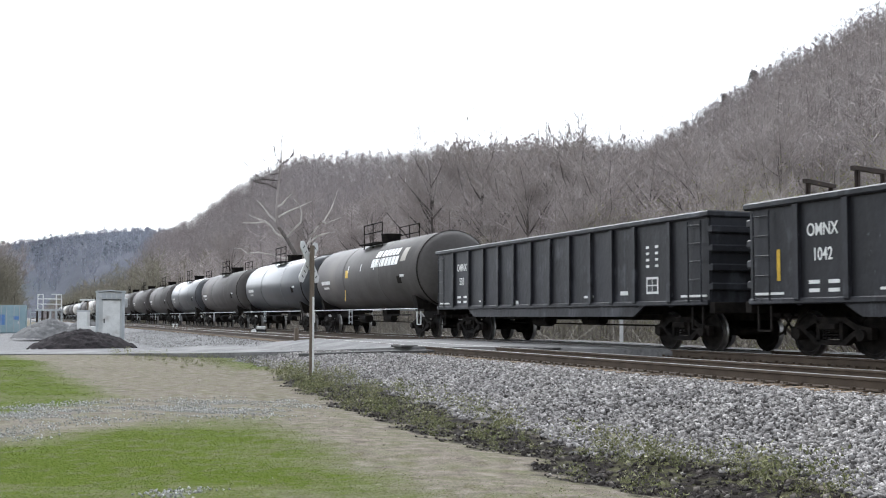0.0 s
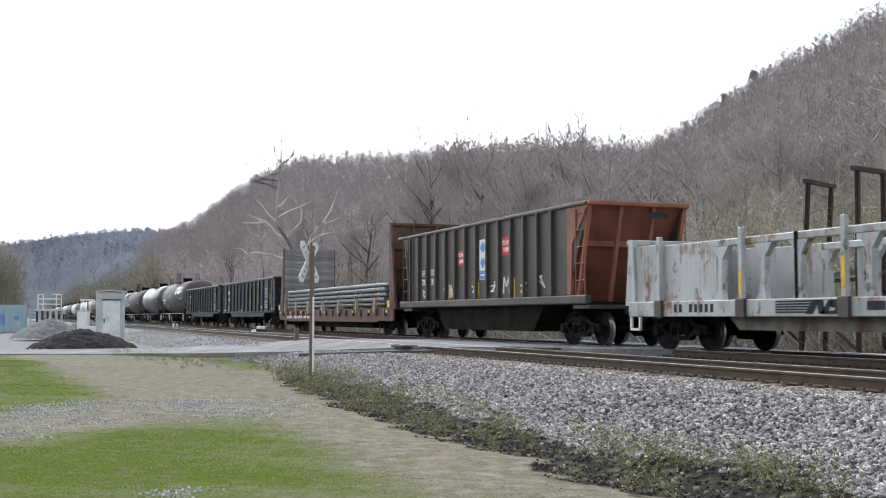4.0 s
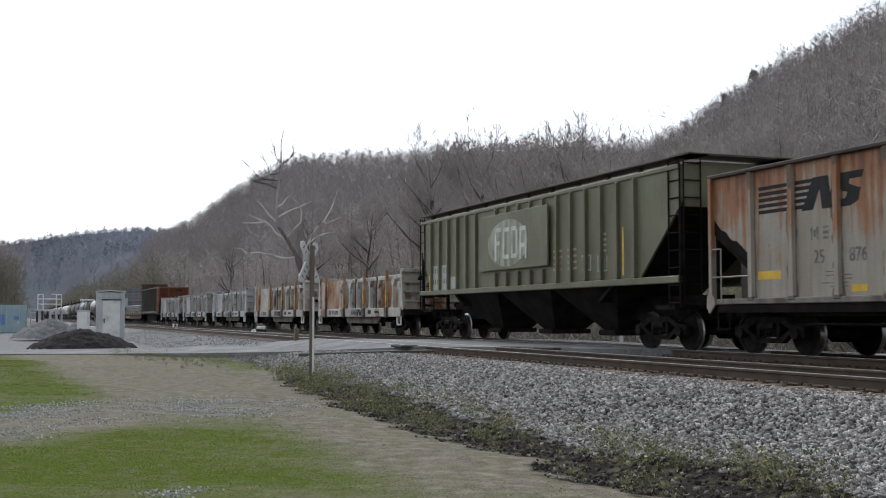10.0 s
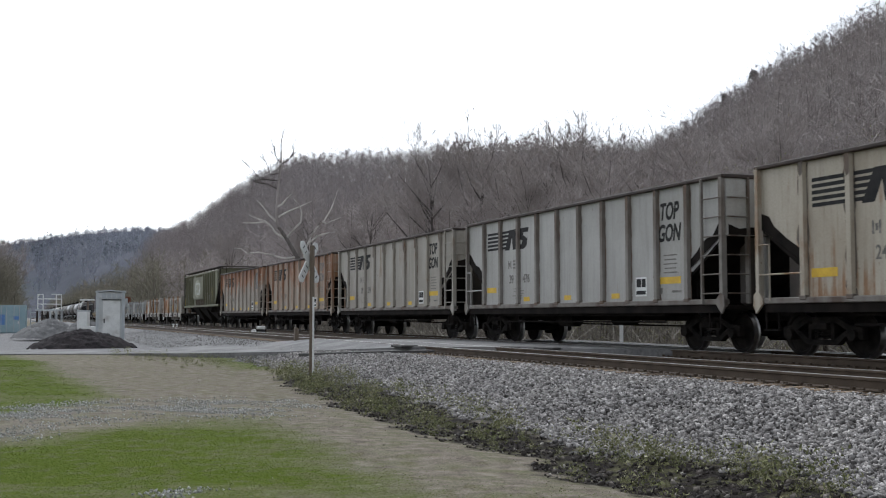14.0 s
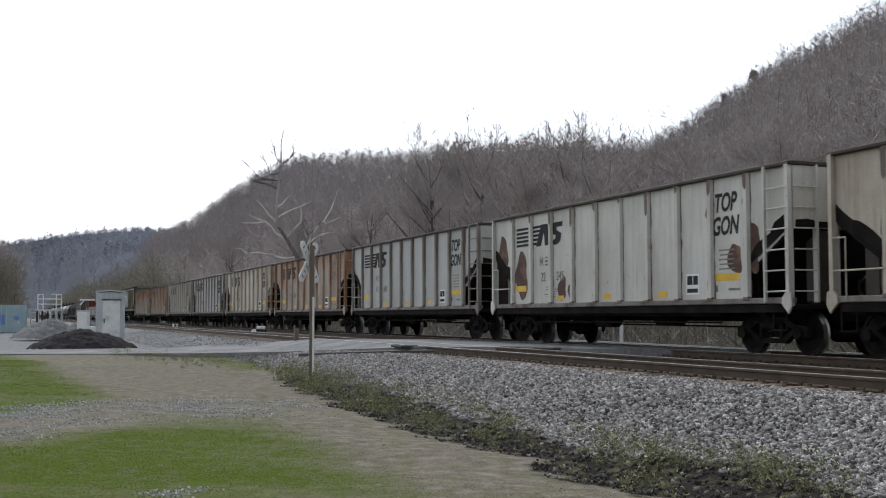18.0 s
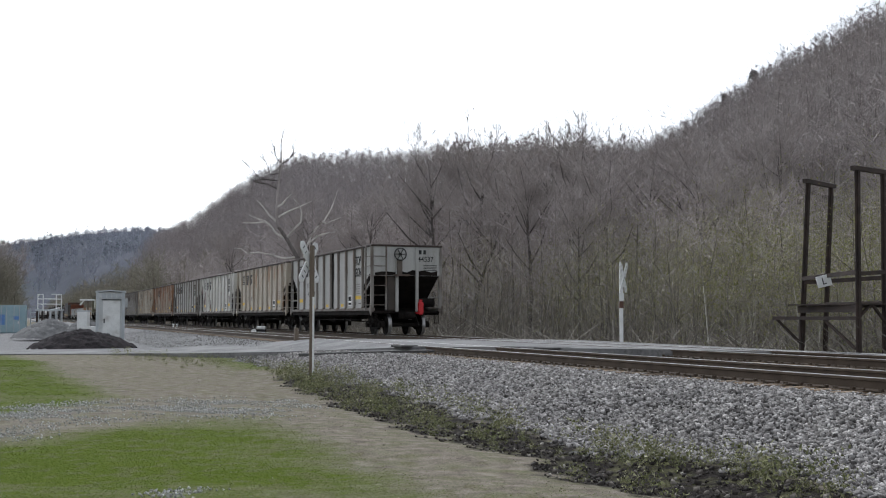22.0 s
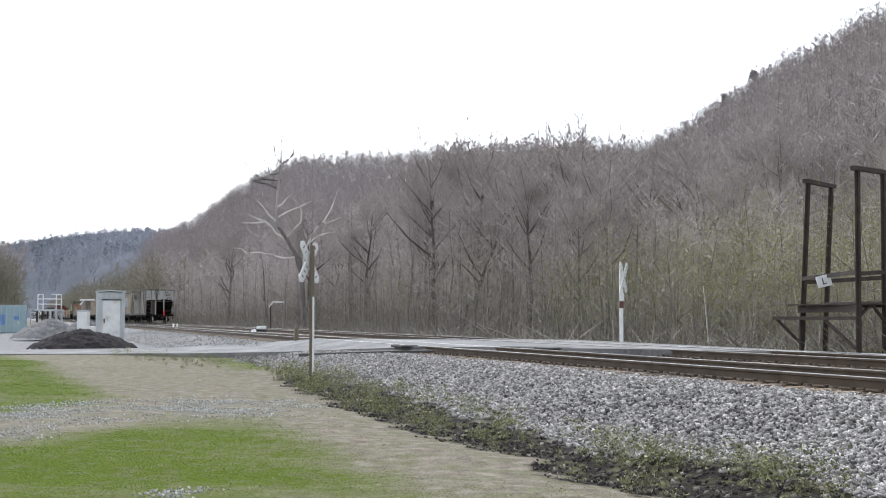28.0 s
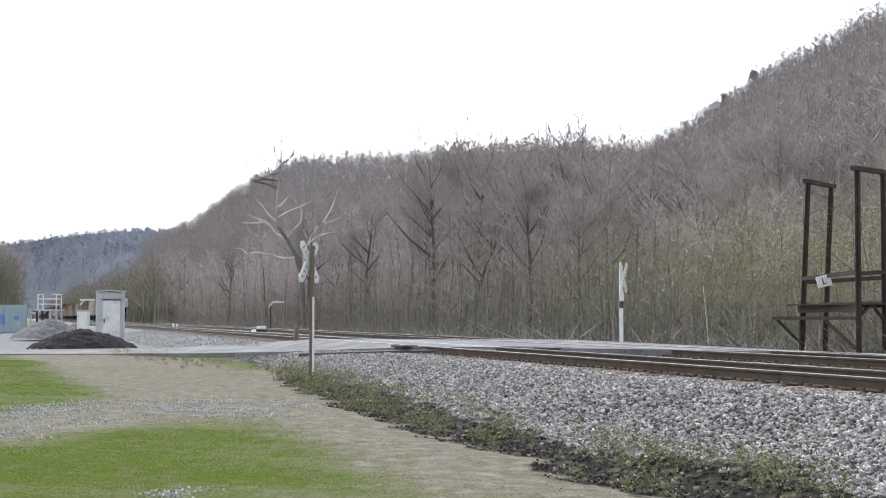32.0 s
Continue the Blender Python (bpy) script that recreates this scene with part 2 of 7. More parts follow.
M["galvanised"] = surface("galvanised", (0.5, 0.52, 0.53), (0.4, 0.42, 0.43), 1.5, 0.5, 0.3)
M["shed_metal"] = surface("shed_metal", (0.56, 0.57, 0.56), (0.47, 0.48, 0.47), 1.2, 0.5, 0.1, wear=(0.36, 0.35, 0.33), wear_at=0.66)
M["container_teal"] = surface("container_teal", (0.25, 0.36, 0.4), (0.33, 0.43, 0.46), 1.2, 0.6, wear=(0.3, 0.36, 0.36), wear_at=0.64)
M["post_wood"] = surface("post_wood", (0.13, 0.1, 0.075), (0.19, 0.155, 0.12), 3, 0.9, bump=0.3, stretch=(8, 8, 0.6))
M["coal"] = surface("coal", (0.022, 0.0195, 0.021), (0.05, 0.043, 0.044), 3, 0.95, spec=0.08, bump=0.8, bump_scale=25, fine=0.35)
M["gravel_heap"] = surface("gravel_heap", (0.2, 0.198, 0.196), (0.15, 0.148, 0.146), 3, 0.95, spec=0.1, bump=0.8, bump_scale=25, fine=0.35)
M["bark"] = surface("bark", (0.14, 0.122, 0.112), (0.21, 0.188, 0.175), 2, 0.95, bump=0.4, stretch=(3, 3, 0.5), fine=0.35)
M["pale_bark"] = surface("pale_bark", (0.7, 0.67, 0.63), (0.55, 0.52, 0.48), 1.2, 0.9, wear=(0.22, 0.19, 0.165), wear_at=0.62)
M["stones"] = scattered("stones", [(0, (0.06, 0.054, 0.05)), (0.25, (0.165, 0.153, 0.144)), (0.7, (0.3, 0.283, 0.267)), (1, (0.47, 0.448, 0.425))],
                        wave=(0.9, (0.88, 0.88, 0.89)))
M["track_stones"] = scattered("track_stones", [(0, (0.02, 0.018, 0.017)), (0.4, (0.055, 0.05, 0.046)), (0.85, (0.11, 0.1, 0.094)), (1, (0.2, 0.19, 0.18))])
M["yard_stones"] = scattered("yard_stones", [(0, (0.13, 0.123, 0.115)), (0.5, (0.24, 0.232, 0.22)), (1, (0.4, 0.39, 0.37))])
M["clods"] = scattered("clods", [(0, (0.018, 0.0155, 0.014)), (0.6, (0.05, 0.042, 0.037)), (0.9, (0.12, 0.105, 0.09)), (1, (0.26, 0.24, 0.21))])
M["pale_gravel"] = scattered("pale_gravel", [(0, (0.19, 0.19, 0.172)), (0.5, (0.31, 0.31, 0.285)), (1, (0.48, 0.48, 0.45))])
M["forest"] = scattered("forest", [(0, (0.3, 0.262, 0.25)), (0.4, (0.46, 0.41, 0.392)), (0.8, (0.56, 0.505, 0.482)), (1, (0.66, 0.602, 0.574))],
                        wave=(0.02, (0.86, 0.84, 0.86)))
M["trunks"] = scattered("trunks", [(0, (0.08, 0.068, 0.064)), (0.45, (0.17, 0.148, 0.138)), (0.8, (0.28, 0.25, 0.235)), (0.95, (0.34, 0.315, 0.302)), (1, (0.5, 0.47, 0.448))])
M["twigs"] = surface("twigs", (0.31, 0.273, 0.258), (0.4, 0.358, 0.34), 0.6, 0.95)
M["dark_bark"] = surface("dark_bark", (0.08, 0.068, 0.063), (0.14, 0.121, 0.112), 2, 0.95, bump=0.4, stretch=(3, 3, 0.5), fine=0.35)
M["saplings"] = scattered("saplings", [(0, (0.12, 0.105, 0.088)), (0.6, (0.25, 0.224, 0.19)), (0.9, (0.36, 0.33, 0.285)), (1, (0.56, 0.525, 0.475))])
# One narrow range for trunk and twig: slope haze put into the colour.
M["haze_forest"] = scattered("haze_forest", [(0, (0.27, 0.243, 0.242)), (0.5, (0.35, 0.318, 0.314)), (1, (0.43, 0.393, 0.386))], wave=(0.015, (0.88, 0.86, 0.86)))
M["understory"] = scattered("understory", [(0, (0.27, 0.237, 0.19)), (0.6, (0.44, 0.395, 0.328)), (1, (0.58, 0.53, 0.455))])
# Distance haze is put into these blue-grey tree colours.
M["far_haze_forest"] = scattered("far_haze_forest", [(0, (0.26, 0.272, 0.32)), (0.5, (0.31, 0.322, 0.37)), (1, (0.36, 0.372, 0.425))])
M["crest_haze_forest"] = scattered("crest_haze_forest", [(0, (0.24, 0.232, 0.262)), (1, (0.36, 0.352, 0.39))])
M["slope_forest"] = scattered("slope_forest", [(0, (0.23, 0.203, 0.196)), (0.4, (0.355, 0.319, 0.306)), (0.8, (0.435, 0.395, 0.378)), (1, (0.53, 0.486, 0.465))], wave=(0.02, (0.86, 0.84, 0.84)))
M["thicket"] = scattered("thicket", [(0, (0.17, 0.15, 0.118)), (0.5, (0.255, 0.231, 0.184)), (1, (0.34, 0.313, 0.258))], wave=(0.03, (0.9, 0.92, 0.86)))
# Evergreens lightened towards blue-green: far-off haze within the colour.
M["haze_conifer"] = scattered("haze_conifer", [(0, (0.2, 0.218, 0.246)), (1, (0.26, 0.28, 0.312))])
M["conifer"] = scattered("conifer", [(0, (0.02, 0.032, 0.02)), (1, (0.04, 0.055, 0.03))])
M["buds"] = scattered("buds", [(0, (0.22, 0.23, 0.07)), (0.5, (0.31, 0.315, 0.1)), (1, (0.37, 0.345, 0.17))])
M["weeds"] = scattered("weeds", [(0, (0.11, 0.115, 0.05)), (0.5, (0.21, 0.21, 0.1)), (0.8, (0.3, 0.29, 0.16)), (1, (0.42, 0.39, 0.27))], wave=(1.6, (0.75, 0.8, 0.7)))
M["grass"] = scattered("grass", [(0, (0.058, 0.09, 0.005)), (0.55, (0.084, 0.122, 0.008)), (0.85, (0.125, 0.145, 0.022)), (1, (0.2, 0.188, 0.08))], spec=0.0, wave=(0.8, (0.66, 0.74, 0.7)))
M["straw"] = scattered("straw", [(0, (0.145, 0.122, 0.094)), (0.6, (0.225, 0.195, 0.157)), (1, (0.315, 0.282, 0.235))], spec=0.08, wave=(0.9, (0.7, 0.7, 0.62)))


# ---- mesh building ----
class Geo:
    """Collects vertices and faces of one mesh."""

    def __init__(self):
        self.v, self.f = [], []

    def add(self, verts, faces):
        k = len(self.v)
        self.v += [tuple(p) for p in verts]
        self.f += [tuple(i + k for i in q) for q in faces]
        return self

    def box(self, x0, x1, y0, y1, z0, z1, bev=0.0):
        if bev:
            b = min(bev, (x1 - x0) * 0.45, (y1 - y0) * 0.45, (z1 - z0) * 0.45)
            vs = []
            for z, i in ((z0, b), (z0 + b, 0), (z1 - b, 0), (z1, b)):
                vs += [(x0 + i, y0 + i, z), (x1 - i, y0 + i, z), (x1 - i, y1 - i, z), (x0 + i, y1 - i, z)]
            fs = [(3, 2, 1, 0), (12, 13, 14, 15)]
            for r in range(3):
                for k in range(4):
                    a, c = r * 4 + k, r * 4 + (k + 1) % 4
                    fs.append((a, c, c + 4, a + 4))
            return self.add(vs, fs)
        vs = [(x, y, z) for z in (z0, z1) for x, y in ((x0, y0), (x1, y0), (x1, y1), (x0, y1))]
        return self.add(vs, [(3, 2, 1, 0), (4, 5, 6, 7), (0, 1, 5, 4), (1, 2, 6, 5), (2, 3, 7, 6), (3, 0, 4, 7)])

    def tube(self, p, q, r0, r1=None, n=10, caps=True):
        p, q = Vector(p), Vector(q)
        r1 = r0 if r1 is None else r1
        d = (q - p).normalized()
        a = d.orthogonal().normalized()
        b = d.cross(a)
        vs = [c + (a * math.cos(2 * math.pi * k / n) + b * math.sin(2 * math.pi * k / n)) * r for c, r in ((p, r0), (q, r1)) for k in range(n)]
        fs = [(k, (k + 1) % n, n + (k + 1) % n, n + k) for k in range(n)]
        if caps:
            fs += [tuple(range(n - 1, -1, -1)), tuple(range(n, 2 * n))]
        return self.add(vs, fs)

    def beam(self, p, q, w, h=None):
        """A square bar from p to q."""
        p, q = Vector(p), Vector(q)
        h = w if h is None else h
        d = (q - p).normalized()
        up = Vector((0, 0, 1)) if abs(d.z) < 0.9 else Vector((1, 0, 0))
        a = d.cross(up).normalized() * w / 2
        b = a.cross(d).normalized() * h / 2
        vs = [c + s * a + t * b for c in (p, q) for s, t in ((-1, -1), (1, -1), (1, 1), (-1, 1))]
        return self.add(vs, [(3, 2, 1, 0), (4, 5, 6, 7), (0, 1, 5, 4), (1, 2, 6, 5), (2, 3, 7, 6), (3, 0, 4, 7)])

    def plate(self, outline, axis, lo, hi):
        """A flat outline, given in the two other axes, made thick along an axis (0 x, 1 y, 2 z)."""
        n = len(outline)

        def at(a, b, c):
            return ((c, a, b), (a, c, b), (a, b, c))[axis]
        vs = [at(a, b, c) for c in (lo, hi) for a, b in outline]
        fs = [(k, (k + 1) % n, n + (k + 1) % n, n + k) for k in range(n)] + [tuple(range(n - 1, -1, -1)), tuple(range(n, 2 * n))]
        return self.add(vs, fs)

    def lathe(self, profile, n=32, axis="Y", centre=(0, 0, 0)):
        """A turned shape: (along, radius) pairs round an axis."""
        vs, fs = [], []
        for s, r in profile:
            for k in range(n):
                c, d = r * math.cos(2 * math.pi * k / n), r * math.sin(2 * math.pi * k / n)
                p = {"Y": (c, s, d), "X": (s, c, d), "Z": (c, d, s)}[axis]
                vs.append((p[0] + centre[0], p[1] + centre[1], p[2] + centre[2]))
        for j in range(len(profile) - 1):
            for k in range(n):
                a, b = j * n + k, j * n + (k + 1) % n
                fs.append((a, b, b + n, a + n))
        fs += [tuple(range(n)), tuple(range((len(profile) - 1) * n, len(profile) * n))]
        return self.add(vs, fs)

    def mesh(self, name, material, smooth=False):
        me = bpy.data.meshes.new(name)
        me.from_pydata(self.v, [], self.f)
        bm = bmesh.new()
        bm.from_mesh(me)
        bmesh.ops.recalc_face_normals(bm, faces=bm.faces)
        bm.to_mesh(me)
        bm.free()
        me.materials.append(material)
        if smooth:
            me.polygons.foreach_set("use_smooth", [True] * len(me.polygons))
            me.set_sharp_from_angle(angle=radians(40))
        return me


def put(ob, parent):
    ob.parent = parent
    return ob


def part(name, geo, material, parent, label="", smooth=False):
    """One mesh object under a thing or a part. geo may be a finished mesh, shared."""
    me = geo if isinstance(geo, bpy.types.Mesh) else geo.mesh(name, material, smooth)
    ob = put(new(name, me), parent)
    return tagged(ob, label)


def thing(name, m, label, category, group="", kind=""):
    ob = new(name)
    ob.empty_display_size = 0.2
    ob.matrix_basis = m
    return tagged(ob, label, category, group, kind)


def solid(name, geo, material, label="", category="", group="", kind="", smooth=False):
    ob = new(name, geo.mesh(name, material, smooth))
    return tagged(ob, label, category, group, kind)


def bulk(name, verts, faces, material, label, category, kind="stuff", second=None, index=None):
    """One mesh of very many small pieces, from arrays."""
    me = bpy.data.meshes.new(name)
    k = faces.shape[1]
    me.vertices.add(len(verts))
    me.vertices.foreach_set("co", np.ascontiguousarray(verts, dtype=np.float32).ravel())
    me.loops.add(faces.size)
    me.loops.foreach_set("vertex_index", np.ascontiguousarray(faces, dtype=np.int32).ravel())
    me.polygons.add(len(faces))
    me.polygons.foreach_set("loop_start", np.arange(0, faces.size, k, dtype=np.int32))
    me.update(calc_edges=True)
    me.materials.append(material)
    if second:
        me.materials.append(second)
        me.polygons.foreach_set("material_index", np.ascontiguousarray(index, dtype=np.int32))
    return tagged(new(name, me), label, category, "", kind)


def place_all(template, spots, turn, size):
    """Copies of one (verts, faces) template at spots (N x 3), turned and sized, as one pair of arrays."""
    v, f = template
    c, s = np.cos(turn)[:, None], np.sin(turn)[:, None]
    size = np.asarray(size)
    if size.ndim == 1:
        size = np.stack([size] * 3, 1)
    x, y, z = v[:, 0][None] * size[:, :1], v[:, 1][None] * size[:, 1:2], v[:, 2][None] * size[:, 2:]
    out_v = np.stack([x * c - y * s + spots[:, :1], x * s + y * c + spots[:, 1:2], z + spots[:, 2:]], -1).reshape(-1, 3)
    out_f = (f[None] + (np.arange(len(spots)) * len(v))[:, None, None]).reshape(-1, f.shape[1])
    return out_v, out_f


def joined(pairs):
    vs, fs, k = [], [], 0
    for v, f in pairs:
        vs.append(v)
        fs.append(f + k)
        k += len(v)
    return np.concatenate(vs), np.concatenate(fs)


# ---- the lie of the land ----
FAR_X, NEAR_X = 15.65, 11.55            # track centres; y runs along the tracks
FAR_RAIL, NEAR_RAIL = 0.72, 0.685       # railhead heights
CA, SA = math.cos(AXIS), math.sin(AXIS)


def ease(a, b, x):
    t = np.clip((x - a) / (b - a), 0, 1)
    return t * t * (3 - 2 * t)


def wobble(x, y, s, seed=0.0):
    """Smooth made-up unevenness between -1 and 1, for arrays."""
    return (np.sin(x * s + 1.3 * np.sin(y * s * 0.7 + seed)) + np.sin(y * s * 1.3 + 1.7 * np.sin(x * s * 0.6 + seed * 2)) +
            np.sin((x + y) * s * 2.1 + seed)) / 3


def ground_height(x, y):
    up = ease(6.7 + 0.25 * wobble(x, y, 0.5), 9.9, x)
    down = 1 - ease(21.5, 26.0, x)
    z = 0.455 * up * down - 0.35 * ease(22, 40, x)
    z = z - 0.07 * np.exp(-((x - 5.6) / 0.7) ** 2) * (1 - ease(30, 36, y))       # a shallow ditch at the foot of the ballast
    yard = ease(38, 46, y) * (1 - ease(6.0, 10.5, x))
    return z + 0.05 * yard + 0.03 * wobble(x, y, 0.9, 2.0) * (1 - ease(8.5, 9.5, x))


def ballast_foot(y):
    """Where the loose ballast ends, across the line."""
    return np.interp(y, [6, 8, 9.5, 10.8, 13, 17, 21, 26, 31.7], [7.0, 6.95, 6.75, 6.3, 6.4, 6.7, 7.15, 7.3, 7.2])


def soil_foot(y):
    """Where the dark soil meets the dry grass."""
    return np.interp(y, [6, 8, 9.6, 11.4, 12.8, 16.5, 22.6, 31], [4.9, 4.95, 5.0, 5.2, 4.9, 5.1, 5.6, 6.6])


def masks(x, y):
    """How much grass, gravel and dark soil covers the ground."""
    X, Z = x * CA - y * SA, x * SA + y * CA
    w = 0.6 * wobble(x, y, 1.1) + 0.4 * wobble(x, y, 3.1, 1.0)
    w2 = 0.5 * wobble(x, y, 5.3, 3.0) + 0.5 * wobble(x, y, 2.2, 5.0)
    edge_far = np.interp(Z, [16, 17.4, 19, 20.6, 23, 28.5, 37.5, 42], [-7.4, -6.4, -6.2, -6.1, -7.2, -9.8, -13.6, -16.4])
    lawn_far = ease(0.8, -0.7, X - edge_far + 0.45 * w + 0.3 * w2) * ease(16.2, 17.6, Z + 0.5 * w) * (1 - ease(40, 45, Z + 1.5 * w))
    edge_near = np.interp(X, [-7, -5.5, -5.0, -4.5, -4.2, -3.3, -2.5, -1.85, -1.2, -0.45, 0.1], [13.0, 13.9, 14.6, 15.2, 16.3, 16.8, 16.2, 15.0, 13.0, 11.1, 9.7])
    lawn_near = ease(1.2, -2.6, Z - edge_near + 0.6 * w + 0.6 * w2) * (0.55 + 0.45 * ease(0.2, -2.6, X + 0.7 * w + 0.4 * w2))
    grass = np.clip(np.maximum(lawn_far, lawn_near), 0, 1) * (1 - ease(4.4, 5.2, x)) * (0.72 + 0.3 * ease(-0.5, 0.4, wobble(x, y, 0.75, 7.0) + 0.6 * wobble(x, y, 2.4, 2.0)) + 0.2 * w2)
    grass = np.maximum(grass, 0.75 * ease(30, 33, y + 2 * w) * (1 - ease(46, 49, y + w)) * np.exp(-((x - 7.3 + 0.5 * w) / 1.1) ** 2))
    drive = np.exp(-((Z - 18.2 - 0.3 * (X + 5)) / 2.5) ** 2) * ease(-0.6, -3.2, X + 0.5 * w) * (1 - 0.6 * ease(-6.5, -8.0, X)) * (0.8 + 0.5 * w2)
    drive += 0.6 * np.exp(-((Z - 14.2) / 1.0) ** 2) * ease(-4.6, -5.6, X + 0.3 * w)
    drive += 0.9 * np.exp(-((Z - 9.6) / 0.4) ** 2 - ((X + 2.2) / 0.35) ** 2)
    drive = np.clip(drive, 0, 1) * 0.62 * ease(-0.75, 0.3, wobble(x, y, 2.7, 4.0) + 0.5 * wobble(x, y, 6.9, 1.0))
    foot = ballast_foot(y)
    gravel = np.clip(np.maximum(drive, ease(-0.3, 0.35, x - foot + 0.4 * w + 0.25 * w2)), 0, 1)
    gravel = np.maximum(gravel, ease(50, 53, y + w) * (1 - ease(110, 150, y)) * ease(-40, -20, x) * (1 - ease(22, 24, x)))
    gravel = gravel * (1 - ease(21.5, 23.5, x))
    soil = 1.25 * ease(-0.3, 0.55, x - soil_foot(y) + 0.3 * w + 0.3 * w2) * (1 - ease(-0.4, 0.15, x - foot + 0.2 * w)) * (1 - ease(25, 31, y)) * (0.62 + 0.38 * ease(-0.5, 0.1, w2))
    soil = np.maximum(soil, 0.8 * ease(22, 25, x))
    return grass, gravel, np.clip(soil, 0, 1)


def build_ground():
    turn = np.concatenate([np.linspace(-180, -28, 40)[:-1], np.linspace(-28, 28, 300), np.linspace(28, 180, 40)[1:-1]])
    turn = np.radians(90) - AXIS - np.radians(turn)
    reach = np.concatenate([[0.0], np.geomspace(2.0, 8.0, 14)[:-1], np.geomspace(8.0, 90, 210)[:-1], np.geomspace(90, 4200, 40)])
    r, a = np.meshgrid(reach, turn, indexing="ij")
    x, y = r * np.cos(a), r * np.sin(a)
    z = ground_height(x, y)
    nr, na = x.shape
    i, j = np.meshgrid(np.arange(nr - 1), np.arange(na), indexing="ij")
    k = (j + 1) % na
    f = np.stack([i * na + j, (i + 1) * na + j, (i + 1) * na + k, i * na + k], -1).reshape(-1, 4)
    ob = bulk("ground", np.stack([x, y, z], -1).reshape(-1, 3), f, ground_material(),
              "patchy spring grass, dry straw, dark soil and gravel", "ground", "structure")
    for nm, arr in zip(("grass", "gravel", "soil"), masks(x, y)):
        at = ob.data.attributes.new(nm, "FLOAT", "POINT")
        at.data.foreach_set("value", arr.ravel().astype(np.float32))
    at = ob.data.attributes.new("ballast", "FLOAT", "POINT")
    at.data.foreach_set("value", (ease(-0.3, 0.3, x - ballast_foot(y)) * (1 - ease(38, 46, y)) * (1 - ease(18.4, 18.8, x))).ravel().astype(np.float32))
    return ob


def ground_material():
    m = bpy.data.materials.new("ground_cover")
    m.use_nodes = True
    n, l = m.node_tree.nodes, m.node_tree.links
    b = n["Principled BSDF"]
    tc = n.new("ShaderNodeTexCoord")

    def noise_node(sc, det=5):
        t = n.new("ShaderNodeTexNoise")
        t.inputs["Scale"].default_value, t.inputs["Detail"].default_value = sc, det
        l.new(tc.outputs["Object"], t.inputs["Vector"])
        return t.outputs["Fac"]

    def ramp(fac, stops):
        r = n.new("ShaderNodeValToRGB")
        while len(r.color_ramp.elements) < len(stops):
            r.color_ramp.elements.new(0.5)
        for e, (p, c) in zip(r.color_ramp.elements, stops):
            e.position, e.color = p, (*c, 1)
        l.new(fac, r.inputs[0])
        return r.outputs[0]

    def mix(fac, a, c):
        x = n.new("ShaderNodeMix")
        x.data_type = "RGBA"
        l.new(fac, x.inputs["Factor"])
        l.new(a, x.inputs["A"])
        l.new(c, x.inputs["B"])
        return x.outputs["Result"]

    def mask(nm, soft=0.2):
        at = n.new("ShaderNodeAttribute")
        at.attribute_name = nm
        add = n.new("ShaderNodeMath")
        add.operation = "MULTIPLY_ADD"
        l.new(noise_node(6.0, 9), add.inputs[0])
        add.inputs[1].default_value = 0.9
        sub = n.new("ShaderNodeMath")
        sub.operation = "SUBTRACT"
        l.new(at.outputs["Fac"], sub.inputs[0])
        sub.inputs[1].default_value = 0.45
        l.new(sub.outputs[0], add.inputs[2])
        r = n.new("ShaderNodeMapRange")
        r.inputs["From Min"].default_value, r.inputs["From Max"].default_value = 0.5 - soft, 0.5 + soft
        l.new(add.outputs[0], r.inputs["Value"])
        return r.outputs[0]

    fine = noise_node(38.0, 7)
    straw = ramp(fine, [(0.3, (0.092, 0.078, 0.06)), (0.5, (0.178, 0.153, 0.123)), (0.7, (0.275, 0.243, 0.203))])
    patch = ramp(noise_node(4.5, 9), [(0.32, (0.072, 0.06, 0.047)), (0.48, (0.155, 0.134, 0.109)), (0.68, (0.285, 0.254, 0.214))])
    col = mix(noise_node(1.7), straw, patch)
    moss = n.new("ShaderNodeMapRange")
    moss.inputs["From Min"].default_value, moss.inputs["From Max"].default_value, moss.inputs["To Max"].default_value = 0.47, 0.7, 0.55
    l.new(noise_node(2.4, 8), moss.inputs["Value"])
    col = mix(moss.outputs[0], col, ramp(fine, [(0.3, (0.085, 0.095, 0.04)), (0.7, (0.18, 0.185, 0.1))]))
    col = mix(mask("soil"), col, ramp(fine, [(0.35, (0.011, 0.0095, 0.009)), (0.55, (0.026, 0.022, 0.02)), (0.72, (0.065, 0.055, 0.048))]))
    col = mix(mask("grass", 0.42), col, ramp(fine, [(0.3, (0.052, 0.08, 0.005)), (0.55, (0.078, 0.108, 0.009)), (0.75, (0.125, 0.138, 0.025))]))
    worn = n.new("ShaderNodeMapRange")
    worn.inputs["From Min"].default_value, worn.inputs["From Max"].default_value, worn.inputs["To Max"].default_value = 0.5, 0.64, 0.6
    l.new(noise_node(3.2, 9), worn.inputs["Value"])
    col = mix(worn.outputs[0], col, ramp(fine, [(0.3, (0.07, 0.075, 0.03)), (0.55, (0.13, 0.125, 0.065)), (0.75, (0.21, 0.19, 0.13))]))
    stone = ramp(noise_node(24.0, 6), [(0.3, (0.085, 0.082, 0.082)), (0.5, (0.2, 0.196, 0.194)), (0.7, (0.31, 0.305, 0.3))])
    col = mix(mask("gravel"), col, stone)
